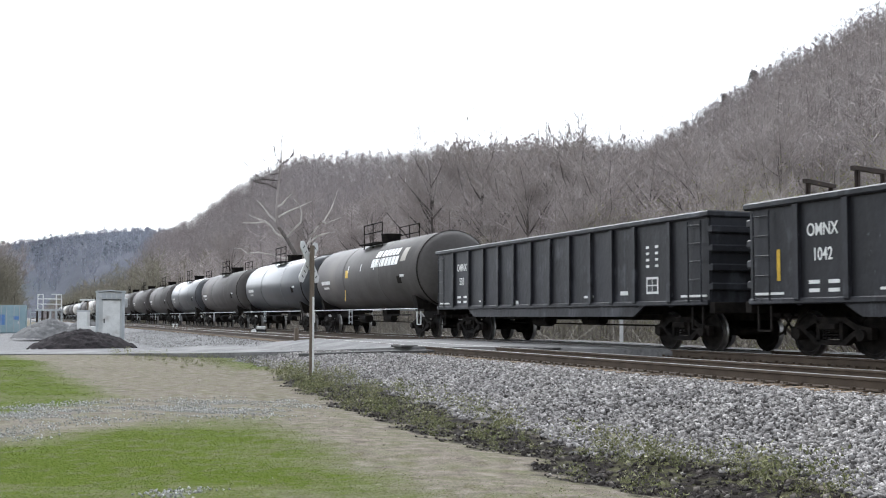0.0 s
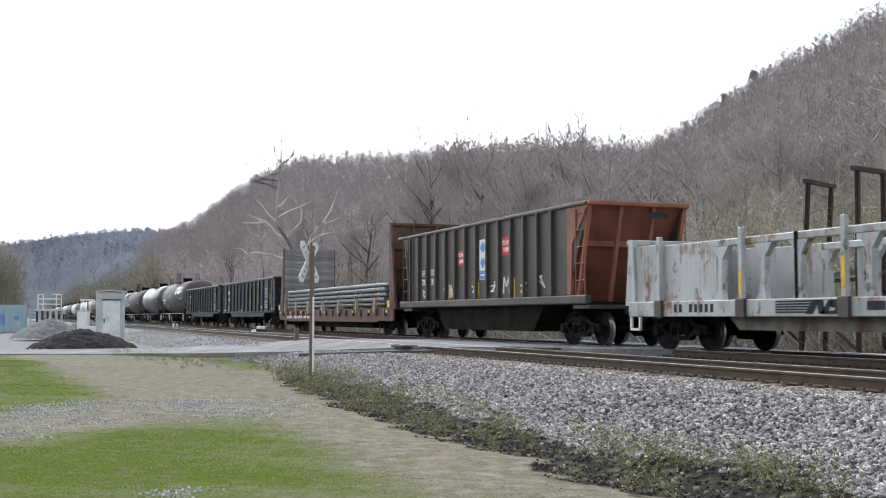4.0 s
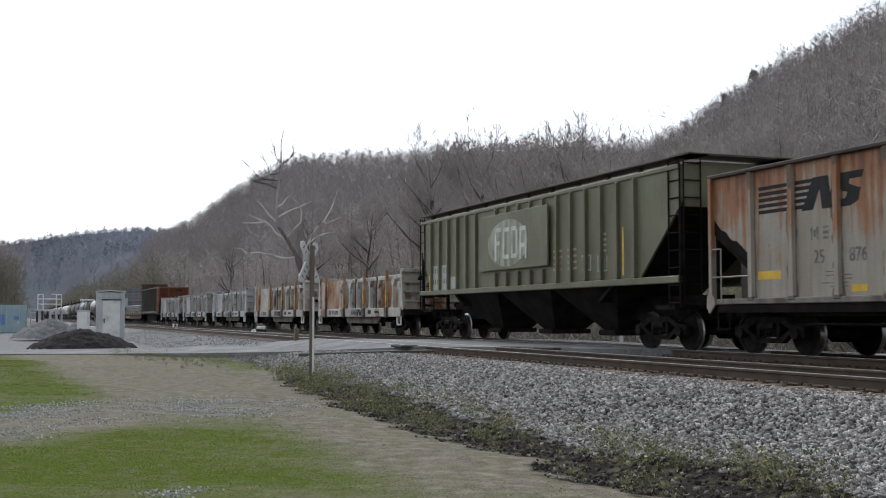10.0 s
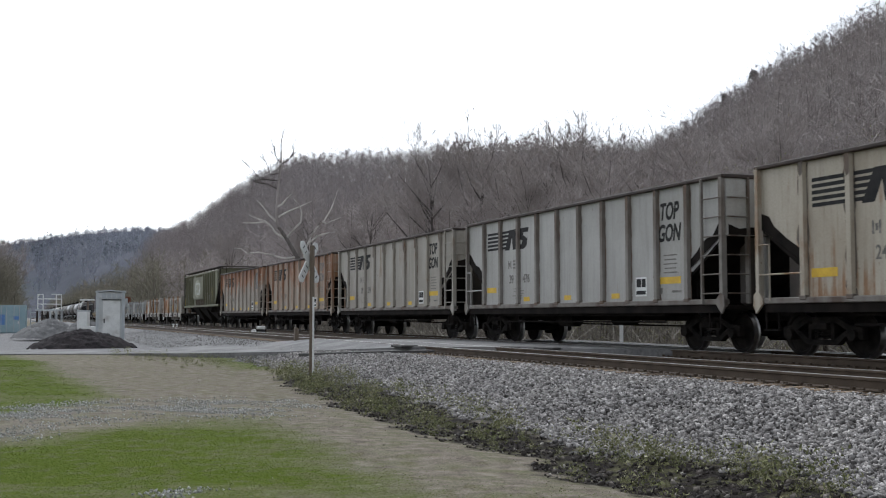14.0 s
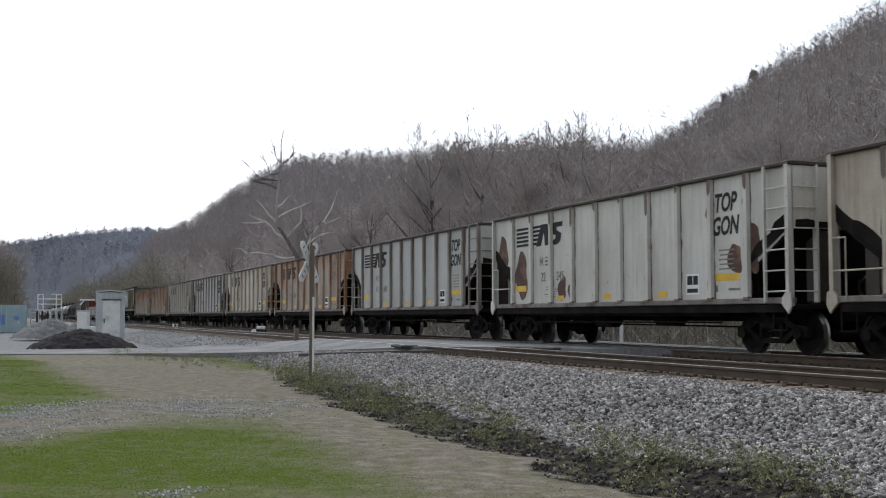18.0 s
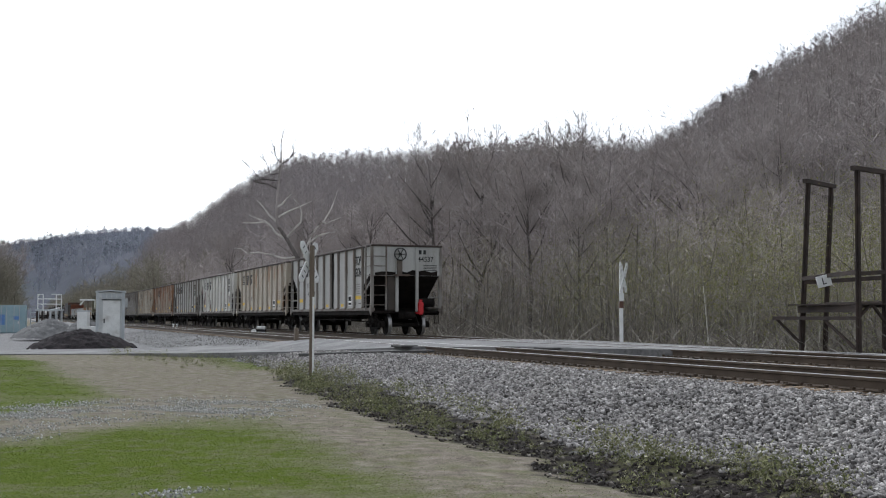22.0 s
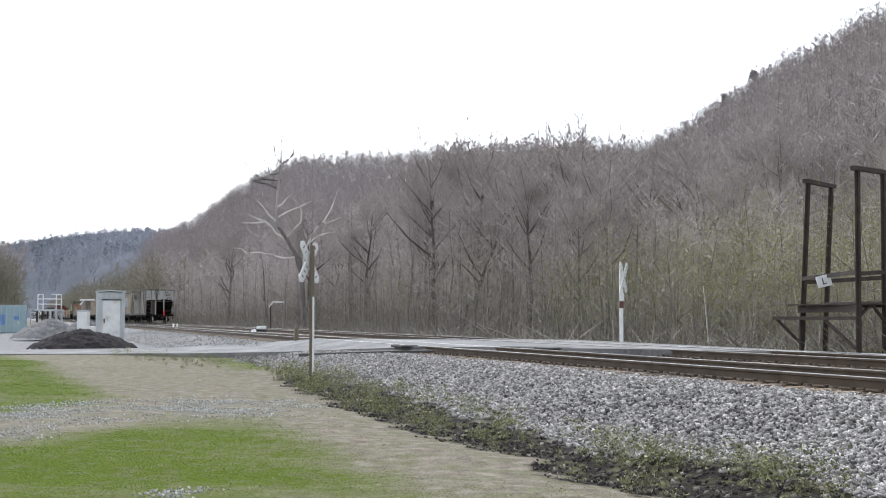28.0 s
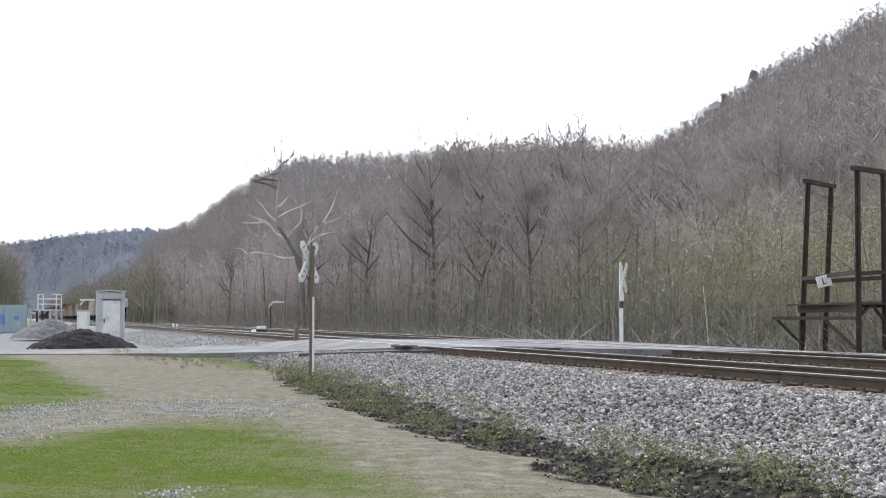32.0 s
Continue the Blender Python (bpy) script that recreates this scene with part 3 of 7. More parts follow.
    # Dark ground under loose stones: the shade in their gaps, painted in.
    col = mix(mask("ballast"), col, ramp(noise_node(30.0, 6), [(0.35, (0.03, 0.028, 0.027)), (0.6, (0.085, 0.08, 0.077)), (0.75, (0.2, 0.195, 0.19))]))
    l.new(col, b.inputs["Base Color"])
    b.inputs["Roughness"].default_value = 0.95
    b.inputs["Specular IOR Level"].default_value = 0.03
    bp = n.new("ShaderNodeBump")
    bp.inputs["Strength"].default_value, bp.inputs["Distance"].default_value = 0.7, 0.03
    l.new(fine, bp.inputs["Height"])
    l.new(bp.outputs[0], b.inputs["Normal"])
    return m


build_ground()


# ---- wooded hills ----
# ridge line as seen from the clearing: bearing (tangent from the view's axis), distance, rise above the eye
RIDGE = np.array([(-0.4, 790, -6), (-0.345, 800, -3), (-0.32, 820, 4), (-0.297, 860, 20), (-0.277, 930, 42), (-0.258, 1000, 66), (-0.223, 850, 68), (-0.195, 650, 62),
                  (-0.17, 560, 59), (-0.134, 480, 56.5), (-0.104, 450, 55.5), (-0.068, 420, 51), (-0.033, 400, 47), (0.059, 360, 43), (0.11, 345, 41), (0.161, 335, 38.5),
                  (0.186, 330, 37.5), (0.212, 300, 36.7), (0.237, 278, 38), (0.258, 262, 39.5), (0.313, 230, 41), (0.369, 212, 43), (0.399, 203, 45), (0.466, 195, 50),
                  (0.8, 190, 70), (3.0, 200, 90)])
FAR_RIDGE = np.array([(-1.2, 1500, 80), (-0.399, 1400, 76), (-0.318, 1400, 91), (-0.274, 1420, 97), (-0.15, 1500, 92)])


def hill_foot(t, ridge):
    """Distance along the view's axis at which the slope starts, for a bearing."""
    side = (46.0) / (np.maximum(t * CA + SA, 0.02))        # the foot runs beside the tracks
    return np.minimum(side, (0.62 if ridge is RIDGE else 0.75) * np.interp(t, ridge[:, 0], ridge[:, 1]))


def hill_point(t, u, ridge=RIDGE):
    """A point of the slope: bearing t, u from 0 at the foot to 1 at the ridge and on beyond it."""
    z0, z1 = hill_foot(t, ridge), np.interp(t, ridge[:, 0], ridge[:, 1])
    z1 = np.maximum(z1, z0 * 1.25)
    depth = z0 + (z1 - z0) * u
    rise = np.interp(t, ridge[:, 0], ridge[:, 2]) * (z1 / np.interp(t, ridge[:, 0], ridge[:, 1])) + (2.6 if ridge is RIDGE else 15.0)
    h = rise * np.where(u < 1, np.clip(u, 0, 1) ** 0.96, 1 - 0.25 * (u - 1))
    X, Z = depth * t, depth
    x, y = X * CA + Z * SA, -X * SA + Z * CA
    h = h + 1.2 * wobble(x, y, 0.03) * np.clip(u * 4, 0, 1) - 0.4
    return x, y, h


def build_hill(name, t, litter, label, ridge):
    u = np.concatenate([np.linspace(0, 1, 40), np.linspace(1.1, 2.0, 6)])
    uu, tt = np.meshgrid(u, t, indexing="ij")
    x, y, z = hill_point(tt, uu, ridge)
    nr, na = x.shape
    i, j = np.meshgrid(np.arange(nr - 1), np.arange(na - 1), indexing="ij")
    f = np.stack([i * na + j, i * na + j + 1, (i + 1) * na + j + 1, (i + 1) * na + j], -1).reshape(-1, 4)
    ob = bulk(name, np.stack([x, y, z], -1).reshape(-1, 3), f, litter, label, "hill", "structure")
    ob.data.polygons.foreach_set("use_smooth", [True] * len(ob.data.polygons))


build_hill("hill", np.concatenate([np.linspace(-0.4, 0.5, 160), np.linspace(0.5, 3.0, 40)[1:]]),
           surface("leaf_litter", (0.175, 0.152, 0.143), (0.23, 0.204, 0.19), 0.06, 0.95, wear=(0.15, 0.13, 0.115), wear_at=0.55, wear_scale=0.4, fine=0.5, spec=0.05),
           "steep hillside with brown leaf litter under bare woods", RIDGE)
# Blue-grey slope: the haze of the air is painted into the ground colour.
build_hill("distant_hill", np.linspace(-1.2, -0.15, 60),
           surface("haze_slope", (0.125, 0.131, 0.154), (0.15, 0.155, 0.176), 0.02, 0.95, spec=0.0, wear=(0.105, 0.118, 0.13), wear_at=0.6, wear_scale=0.01, fine=0.3),
           "long wooded ridge closing the valley, blue-grey haze in its colour", FAR_RIDGE)


def bare_tree(rng, limbs, twigs, slim=1.0, spread=0.3, sides=4, low=0.3):
    """A leafless tree 1 m tall, as triangles: a bent tapered trunk, rising limbs, fine twigs as slivers."""
    vs, fs = [], []

    def stick(p, q, r0, r1, n):
        p, q = np.array(p), np.array(q)
        d = q - p
        d = d / (np.linalg.norm(d) + 1e-9)
        a = np.cross(d, (0.3, 0.9, 0.2))
        a /= np.linalg.norm(a)
        b = np.cross(d, a)
        k = len(vs)
        for c, r in ((p, r0), (q, r1)):
            for i in range(n):
                g = 2 * math.pi * i / n
                vs.append(c + (a * math.cos(g) + b * math.sin(g)) * r)
        for i in range(n):
            j = (i + 1) % n
            fs.append((k + i, k + j, k + n + j))
            fs.append((k + i, k + n + j, k + n + i))

    def sliver(p, q, w):
        p, q = np.array(p), np.array(q)
        side = rng.normal(size=3)
        side -= side.dot(q - p) * (q - p) / (np.dot(q - p, q - p) + 1e-9)
        side *= w / (np.linalg.norm(side) + 1e-9)
        k = len(vs)
        vs.extend([p - side, p + side, q])
        fs.append((k, k + 1, k + 2))

    spine = [np.zeros(3)]
    for i in range(4):
        spine.append(spine[-1] + np.array([rng.normal() * 0.02, rng.normal() * 0.02, 0.24]))
    radii = [0.011 * slim, 0.0085 * slim, 0.006 * slim, 0.0035 * slim, 0.001 * slim]
    for i in range(4):
        stick(spine[i], spine[i + 1], radii[i], radii[i + 1], sides)
    tips = []
    for k in range(limbs):
        h = low + (0.92 - low) * (k + rng.random()) / limbs
        i = min(int(h / 0.24), 3)
        base = spine[i] + (spine[i + 1] - spine[i]) * (h / 0.24 - i)
        g = rng.random() * 2 * math.pi
        ln = spread * (1.15 - 0.75 * (h - low) / 0.65) * (0.6 + 0.6 * rng.random())
        mid = base + np.array([math.cos(g) * ln * 0.55, math.sin(g) * ln * 0.55, ln * (0.15 + 0.4 * rng.random())])
        g += rng.normal() * 0.5
        end = mid + np.array([math.cos(g) * ln * 0.45, math.sin(g) * ln * 0.45, ln * (0.1 + 0.5 * rng.random())])
        stick(base, mid, 0.0042 * slim, 0.0026 * slim, 3)
        (stick(mid, end, 0.0026 * slim, 0.0008 * slim, 3) if sides > 3 else sliver(mid, end, 0.0026 * slim))
        tips += [(base, mid), (mid, end), (mid, end)]
    for k in range(twigs):
        a, b = tips[rng.integers(len(tips))]
        p = a + (b - a) * rng.random()
        d = rng.normal(size=3) * 0.75 + 0.6 * (b - a) / (np.linalg.norm(b - a) + 1e-9) + np.array([0, 0, 0.15])
        d = d / np.linalg.norm(d) * (0.05 + 0.09 * rng.random())
        sliver(p, p + d, 0.0016 * slim)
    return np.array(vs), np.array(fs), 4 * sides * 2


def woods():
    rng = np.random.default_rng(5)
    near = [bare_tree(rng, 22, 380, 0.8, 0.22, 4, 0.16) for _ in range(6)]
    close = [bare_tree(rng, 10, 150, 0.8, 0.25, 3) for _ in range(6)]
    mid = [bare_tree(rng, 9, 100, 1.25, 0.25, 3) for _ in range(6)]
    remote = [bare_tree(rng, 9, 90, 1.4, 0.36, 3, 0.15) for _ in range(5)]
    thin = [bare_tree(rng, 14, 130, 0.62, 0.34, 3, 0.05) for _ in range(6)]
    far = [bare_tree(rng, 7, 110, 5.5, 0.55, 3, 0.1) for _ in range(4)]

    def sown(name, temps, spots, tall, material, label):
        which = rng.integers(len(temps), size=len(spots))
        pairs, index = [], []
        for k, (tv, tf, stem) in enumerate(temps):
            s = spots[which == k]
            if len(s):
                h = tall[which == k]
                index.append(np.tile(np.arange(len(tf)) < stem, len(s)))
                pairs.append(place_all((tv, tf), s, rng.random(len(s)) * 6.28, np.stack([h * 1.0, h * 1.0, h], 1)))
        v, f = joined(pairs)
        bulk(name, v, f, material, label, "woods", "stuff", M["trunks"] if material in (M["forest"], M["understory"], M["slope_forest"]) else material, np.concatenate(index))

    # the flat belt between the far roadside and the hill
    n = 900
    y = rng.random(n) ** 1.25 * 280 + 4
    x = 29 + rng.random(n) ** 1.2 * (26 + 0.12 * y)
    reach = x * SA + y * CA
    sown("woodland_belt", near, np.stack([x, y, ground_height(x, y) - 0.1], 1), np.minimum(8 + rng.random(n) * 8, 0.135 * reach * (0.75 + 0.25 * rng.random(n)) + 1.5), M["forest"],
         "dense bare grey-brown trees behind the railway")
    n = 1500
    y = rng.random(n) ** 1.2 * 170 + 6
    x = 24.5 + rng.random(n) ** 1.4 * (9 + 0.06 * y)
    sown("saplings", thin, np.stack([x, y, ground_height(x, y) - 0.1], 1), 1.4 + rng.random(n) ** 1.5 * 4.8, M["saplings"], "thin pale saplings along the woodland edge")
    n = 1500
    y = rng.random(n) * 230 + 30
    x = 26 + rng.random(n) * (14 + 0.1 * y)
    sown("understory", thin, np.stack([x, y, ground_height(x, y) - 0.1], 1), 3.0 + rng.random(n) * 4.5, M["understory"], "tangled olive-brown undergrowth between the trees")
    # dead stalks and fallen twigs along the edge
    n = 22000
    y = rng.random(n) ** 1.3 * 190 + 5
    x = 22.6 + rng.random(n) ** 1.5 * (8 + 0.05 * y)
    base = np.stack([x, y, ground_height(x, y) - 0.05], 1)
    h = 0.25 + 1.2 * rng.random(n) ** 2
    lean = rng.normal(size=(n, 2)) * 0.95
    tip = base + np.stack([lean[:, 0] * h, lean[:, 1] * h, h], 1)
    w = rng.normal(size=(n, 3)) * 0.012
    bulk("dead_brush", np.stack([base - w, base + w, tip], 1).reshape(-1, 3), np.arange(n * 3).reshape(-1, 3), M["saplings"], "dry tan brush and stalks at the edge of the wood", "brush")
    # opening leaves on the brush
    n, k = 250, 560
    cy = np.clip(37 + rng.normal(size=n) * 9, 10, 60)
    cx = 25 + rng.random(n) ** 1.2 * 10
    cx[:26], cy[:26] = 27 + rng.random(26) * 4, 62 + rng.random(26) * 30
    cx[26:44], cy[26:44] = -4 + rng.random(18) * 5, 128 + rng.random(18) * 20
    p = np.repeat(np.stack([cx, cy, ground_height(cx, cy) + 1.6 + rng.random(n) * 3.4], 1), k, 0) + rng.normal(size=(n * k, 3)) * np.array([1.0, 1.0, 1.2])
    p[:, 2] = np.maximum(p[:, 2], 0.4)
    leaf = p[:, None, :] + rng.normal(size=(n * k, 3, 3)) * 0.021
    bulk("budding_leaves", leaf.reshape(-1, 3), np.arange(n * k * 3).reshape(-1, 3), M["buds"], "yellow-green opening buds on the roadside brush", "leaves")
    # the slopes
    n = 5400
    t = rng.random(n) * 0.78 - 0.28
    u = rng.random(n) ** 0.8 * 1.03
    x, y, z = hill_point(t, u)
    spots, tall = np.stack([x, y, z - 0.3], 1), 9 + rng.random(n) * 7
    nigh = x * SA + y * CA < 190
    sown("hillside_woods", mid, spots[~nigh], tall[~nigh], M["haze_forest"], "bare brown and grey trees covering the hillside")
    sown("lower_hillside_woods", close, spots[nigh], tall[nigh] * 0.9, M["slope_forest"], "slender bare trees on the steep lower hillside")
    n = 520
    t = rng.random(n) * 0.62 - 0.22
    x, y, z = hill_point(t, 0.95 + rng.random(n) * 0.08)
    sown("ridge_trees", mid, np.stack([x, y, z - 0.3], 1), 11 + rng.random(n) * 4, M["forest"], "bare trees standing along the ridge")
    n = 1900
    t = rng.random(n) * 0.25 - 0.36
    u = 0.25 + rng.random(n) * 0.77
    x, y, z = hill_point(t, u)
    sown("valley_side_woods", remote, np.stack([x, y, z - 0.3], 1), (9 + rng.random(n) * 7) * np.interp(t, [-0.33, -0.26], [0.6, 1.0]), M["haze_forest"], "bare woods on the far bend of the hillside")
    n = 1100
    y = 200 + rng.random(n) * 620
    x = 23.5 + rng.random(n) ** 1.3 * (16 + 0.03 * y)
    sown("lineside_woods", remote, np.stack([x, y, np.full(n, -0.5)], 1), 9 + rng.random(n) * 7, M["thicket"], "bare woods running beside the line into the distance")
    n = 160
    x, y = -10 + rng.random(n) * 10.8, 126 + rng.random(n) * 26
    sown("yard_thicket", near, np.stack([x, y, np.full(n, -0.3)], 1), 6 + rng.random(n) * 3.6, M["thicket"], "dense olive-brown thicket behind the yard")
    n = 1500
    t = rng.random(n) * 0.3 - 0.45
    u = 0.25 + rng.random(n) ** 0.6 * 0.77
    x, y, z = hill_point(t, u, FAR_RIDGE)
    sown("distant_woods", far, np.stack([x, y, z - 0.5], 1), 6 + rng.random(n) * 4, M["far_haze_forest"], "distant wooded ridge with blue-grey haze in its colour")
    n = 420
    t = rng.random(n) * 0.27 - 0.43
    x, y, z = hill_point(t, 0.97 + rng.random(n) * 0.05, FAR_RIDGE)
    sown("crest_woods", far, np.stack([x, y, z - 1.0], 1), 4 + rng.random(n) ** 2 * 6, M["crest_haze_forest"], "uneven bare trees along the crest of the distant ridge")
    # haze-coloured evergreens, alone on the crest and in loose stands on the slope
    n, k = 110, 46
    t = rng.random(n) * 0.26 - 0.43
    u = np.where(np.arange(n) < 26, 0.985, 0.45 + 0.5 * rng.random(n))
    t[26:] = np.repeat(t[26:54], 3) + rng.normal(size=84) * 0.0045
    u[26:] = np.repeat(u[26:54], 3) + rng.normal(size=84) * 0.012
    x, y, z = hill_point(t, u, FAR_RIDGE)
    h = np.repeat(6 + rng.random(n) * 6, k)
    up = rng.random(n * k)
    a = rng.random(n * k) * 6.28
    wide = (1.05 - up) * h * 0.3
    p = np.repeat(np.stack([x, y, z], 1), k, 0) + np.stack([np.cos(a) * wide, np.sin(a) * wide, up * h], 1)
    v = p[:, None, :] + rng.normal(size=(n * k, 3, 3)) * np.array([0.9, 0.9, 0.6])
    bulk("distant_evergreens", v.reshape(-1, 3), np.arange(n * k * 3).reshape(-1, 3), M["haze_conifer"], "evergreens on the distant ridge, hazed blue-green in their colour", "woods")


woods()


# ---- railway ----
def rail_shape():
    """Half outline of a rail's section, mirrored: (across, height)."""
    half = [(0.076, 0), (0.076, 0.012), (0.012, 0.03), (0.012, 0.125), (0.036, 0.137), (0.036, 0.168), (0.03, 0.176)]
    return half + [(-a, b) for a, b in reversed(half)]


def build_track(name, cx, top, label):
    track = thing(name, pose(cx, 0, top), label, "railway track", "railway tracks", "structure")
    for side in (-1, 1):
        g = Geo()
        pro = [(a + side * 0.752, b - 0.176) for a, b in rail_shape()]
        g.plate(pro, 1, -40, 900)
        rail = part("rail", g, M["rail_side"], track, "rusty brown rail web and foot", smooth=False)
        h = Geo().box(side * 0.752 - 0.031, side * 0.752 + 0.031, -40, 900, -0.006, 0.0025)
        part("running_surface", h, M["rail_head"], rail, "polished steel running surface")
    rng = random.Random(3 + int(cx))
    tie = Geo().box(-1.3, 1.3, -0.115, 0.115, -0.36, -0.178, 0.012).mesh("tie", M["tie_wood"])
    plate = Geo()
    for s in (-0.752, 0.752):
        plate.box(s - 0.18, s + 0.18, -0.1, 0.1, -0.182, -0.17)
        for a in (-0.1, 0.1):
            plate.box(s + a - 0.02, s + a + 0.02, -0.03, 0.03, -0.17, -0.145)
            plate.box(s + a * 1.4 - 0.03, s + a * 1.4 + 0.03, 0.12, 0.16, -0.172, -0.13)
    plate = plate.mesh("tie_plate", M["rail_side"])
    for k in range(130):
        y = 4 + k * 0.53
        ob = part("tie", tie, None, track)
        ob.matrix_basis = pose(rng.uniform(-0.04, 0.04), y + rng.uniform(-0.03, 0.03), rng.uniform(-0.012, 0.004), 0, 0, rng.uniform(-1.2, 1.2))
        if k < 70:
            pl = part("tie_plate", plate, None, track)
            pl.matrix_basis = pose(0, y, 0)
    rest = Geo()
    for k in range(360):
        y = 73 + k * 0.53 * (1 + k / 300)
        rest.box(-1.3, 1.3, y - 0.115, y + 0.115, -0.36, -0.178)
    tagged(part("far_ties", rest, M["tie_wood"], track), kind="stuff")
    return track


build_track("near_track", NEAR_X, NEAR_RAIL, "straight railway track on grey stone ballast, polished rails")
build_track("far_track", FAR_X, FAR_RAIL, "straight railway track that the goods train runs on")


def ribbon(name, pairs, material, label, thick=0.3, crown=0.0):
    """A road between two edge lines: rows of (right edge, left edge, height), with side faces."""
    vs, fs = [], []
    n = 7
    for (a, b, z) in pairs:
        for k in range(n):
            u = k / (n - 1)
            vs.append((a[0] + (b[0] - a[0]) * u, a[1] + (b[1] - a[1]) * u, z + crown * (1 - (2 * u - 1) ** 2)))
        vs.append((b[0], b[1], z - thick))
        vs.append((a[0], a[1], z - thick))
    m = n + 2
    for i in range(len(pairs) - 1):
        for k in range(m):
            j = (k + 1) % m
            fs.append((i * m + k, i * m + j, (i + 1) * m + j, (i + 1) * m + k))
    return solid(name, Geo().add(vs, fs), material, label, "road", kind="structure")


ribbon("road", [((19.2, 15.5), (20.6, 33.5), 0.55), ((17.4, 20.0), (18.4, 34.5), 0.70), ((14.9, 23.0), (16.4, 35.5), 0.712),
                ((12.3, 27.6), (12.3, 39.0), 0.682), ((10.6, 29.2), (10.4, 40.5), 0.67), ((8.6, 36.0), (8.8, 45.5), 0.36),
                ((6.6, 41.3), (6.0, 49.0), 0.17), ((3.5, 44.3), (2.0, 51.0), 0.1), ((-2.0, 46.0), (-2.0, 51.5), 0.09),
                ((-15.0, 45.5), (-15.0, 51.5), 0.08), ((-60.0, 44.0), (-60.0, 52.0), 0.07)], M["asphalt"],
       "pale worn asphalt road rising over a level crossing")
ribbon("roadside_gravel", [((18.5, -40.0), (21.3, -40.0), 0.53), ((18.5, 20.0), (21.3, 20.0), 0.545), ((18.7, 36.0), (21.0, 38.0), 0.5)], M["lane_gravel"],
       "pale gravel lane beside the far track")
ribbon("road_shoulder", [((10.9, 28.2), (10.6, 29.25), 0.6), ((9.3, 30.6), (9.9, 31.6), 0.5), ((8.3, 33.6), (8.75, 34.6), 0.36)], M["dark_asphalt"],
       "dark crumbling asphalt edge of the crossing", 0.5)
for k, (x, y, w, h) in enumerate(((10.45, 29.9, 0.5, 0.9), (13.35, 26.2, 0.9, 0.7), (12.85, 27.0, 0.35, 1.3))):
    o = solid("asphalt_patch", Geo().box(-w / 2, w / 2, -h / 2, h / 2, -0.05, 0.012, 0.01), M["dark_asphalt"], "black asphalt patch at the edge of the crossing", "road patch", kind="structure")
    o.matrix_basis = pose(x, y, 0.69, 0, 0, 20 * k)


# ---- the goods train ----
# Cars are built round their own middle: y along the track towards the front of the train, z up from the railhead.
SIDE_ON = Matrix(((0, 0, -1, 0), (-1, 0, 0, 0), (0, 1, 0, 0), (0, 0, 0, 1)))
END_ON = Matrix(((1, 0, 0, 0), (0, 0, -1, 0), (0, 1, 0, 0), (0, 0, 0, 1)))
TRAIN = []


def letter_mesh(text, size, material, squeeze=1.0, bold=0.012, slant=0.0):
    cu = bpy.data.curves.new("lettering", "FONT")
    cu.body, cu.size, cu.align_x, cu.align_y = text, size, "CENTER", "CENTER"
    cu.extrude, cu.offset = 0.003, size * bold
    tmp = bpy.data.objects.new("lettering", cu)
    me = bpy.data.meshes.new_from_object(tmp)
    bpy.data.objects.remove(tmp)
    me.transform(Matrix(((squeeze, slant, 0, 0), (0, 1, 0, 0), (0, 0, 1, 0), (0, 0, 0, 1))))
    me.materials.clear()
    me.materials.append(material)
    return me


def lettering(car, text, x, y, z, size, material, squeeze=1.0, facing=SIDE_ON, label="", bold=0.012, slant=0.0):
    ob = part("lettering", letter_mesh(text, size, material, squeeze, bold, slant), None, car, label)
    ob.matrix_basis = Matrix.Translation((x, y, z)) @ facing
    return ob


def marks(car, spots, x, material, name="stencil", label=""):
    """Flat painted patches on the near side: (middle y, middle z, width, height)."""
    def patch(g, y, z, w, h):
        return g.box(x - 0.004, x, y - w / 2, y + w / 2, z - h / 2, z + h / 2)
    if name in ("stencil", "emblem", "data_plate", "data_plate_print", "blue_panel_print"):
        g = Geo()
        for s in spots:
            patch(g, *s)
        return tagged(part(name, g, material, car, label), kind="stuff" if name != "data_plate" else "")
    for s in spots:
        ob = part(name, patch(Geo(), *s), material, car, label)
    return ob


def wheelset_mesh():
    g = Geo()
    prof = [(-1.08, 0.07), (-1.0, 0.085), (-0.83, 0.085), (-0.825, 0.15), (-0.8, 0.35), (-0.825, 0.37), (-0.825, 0.435), (-0.72, 0.442), (-0.695, 0.468),
            (-0.68, 0.46), (-0.68, 0.36), (-0.72, 0.32), (-0.72, 0.14), (-0.66, 0.09), (0.66, 0.09), (0.72, 0.14), (0.72, 0.32), (0.68, 0.36),
            (0.68, 0.46), (0.695, 0.468), (0.72, 0.442), (0.825, 0.435), (0.825, 0.37), (0.8, 0.35), (0.825, 0.15), (0.83, 0.085), (1.0, 0.085), (1.08, 0.07)]
    g.lathe(prof, 28, "X")
    me = g.mesh("wheelset", M["running_gear"], True)
    me.materials.append(M["tread_steel"])
    for p in me.polygons:
        if all(math.hypot(me.vertices[i].co.y, me.vertices[i].co.z) > 0.43 for i in p.vertices):
            p.material_index = 1
    return me


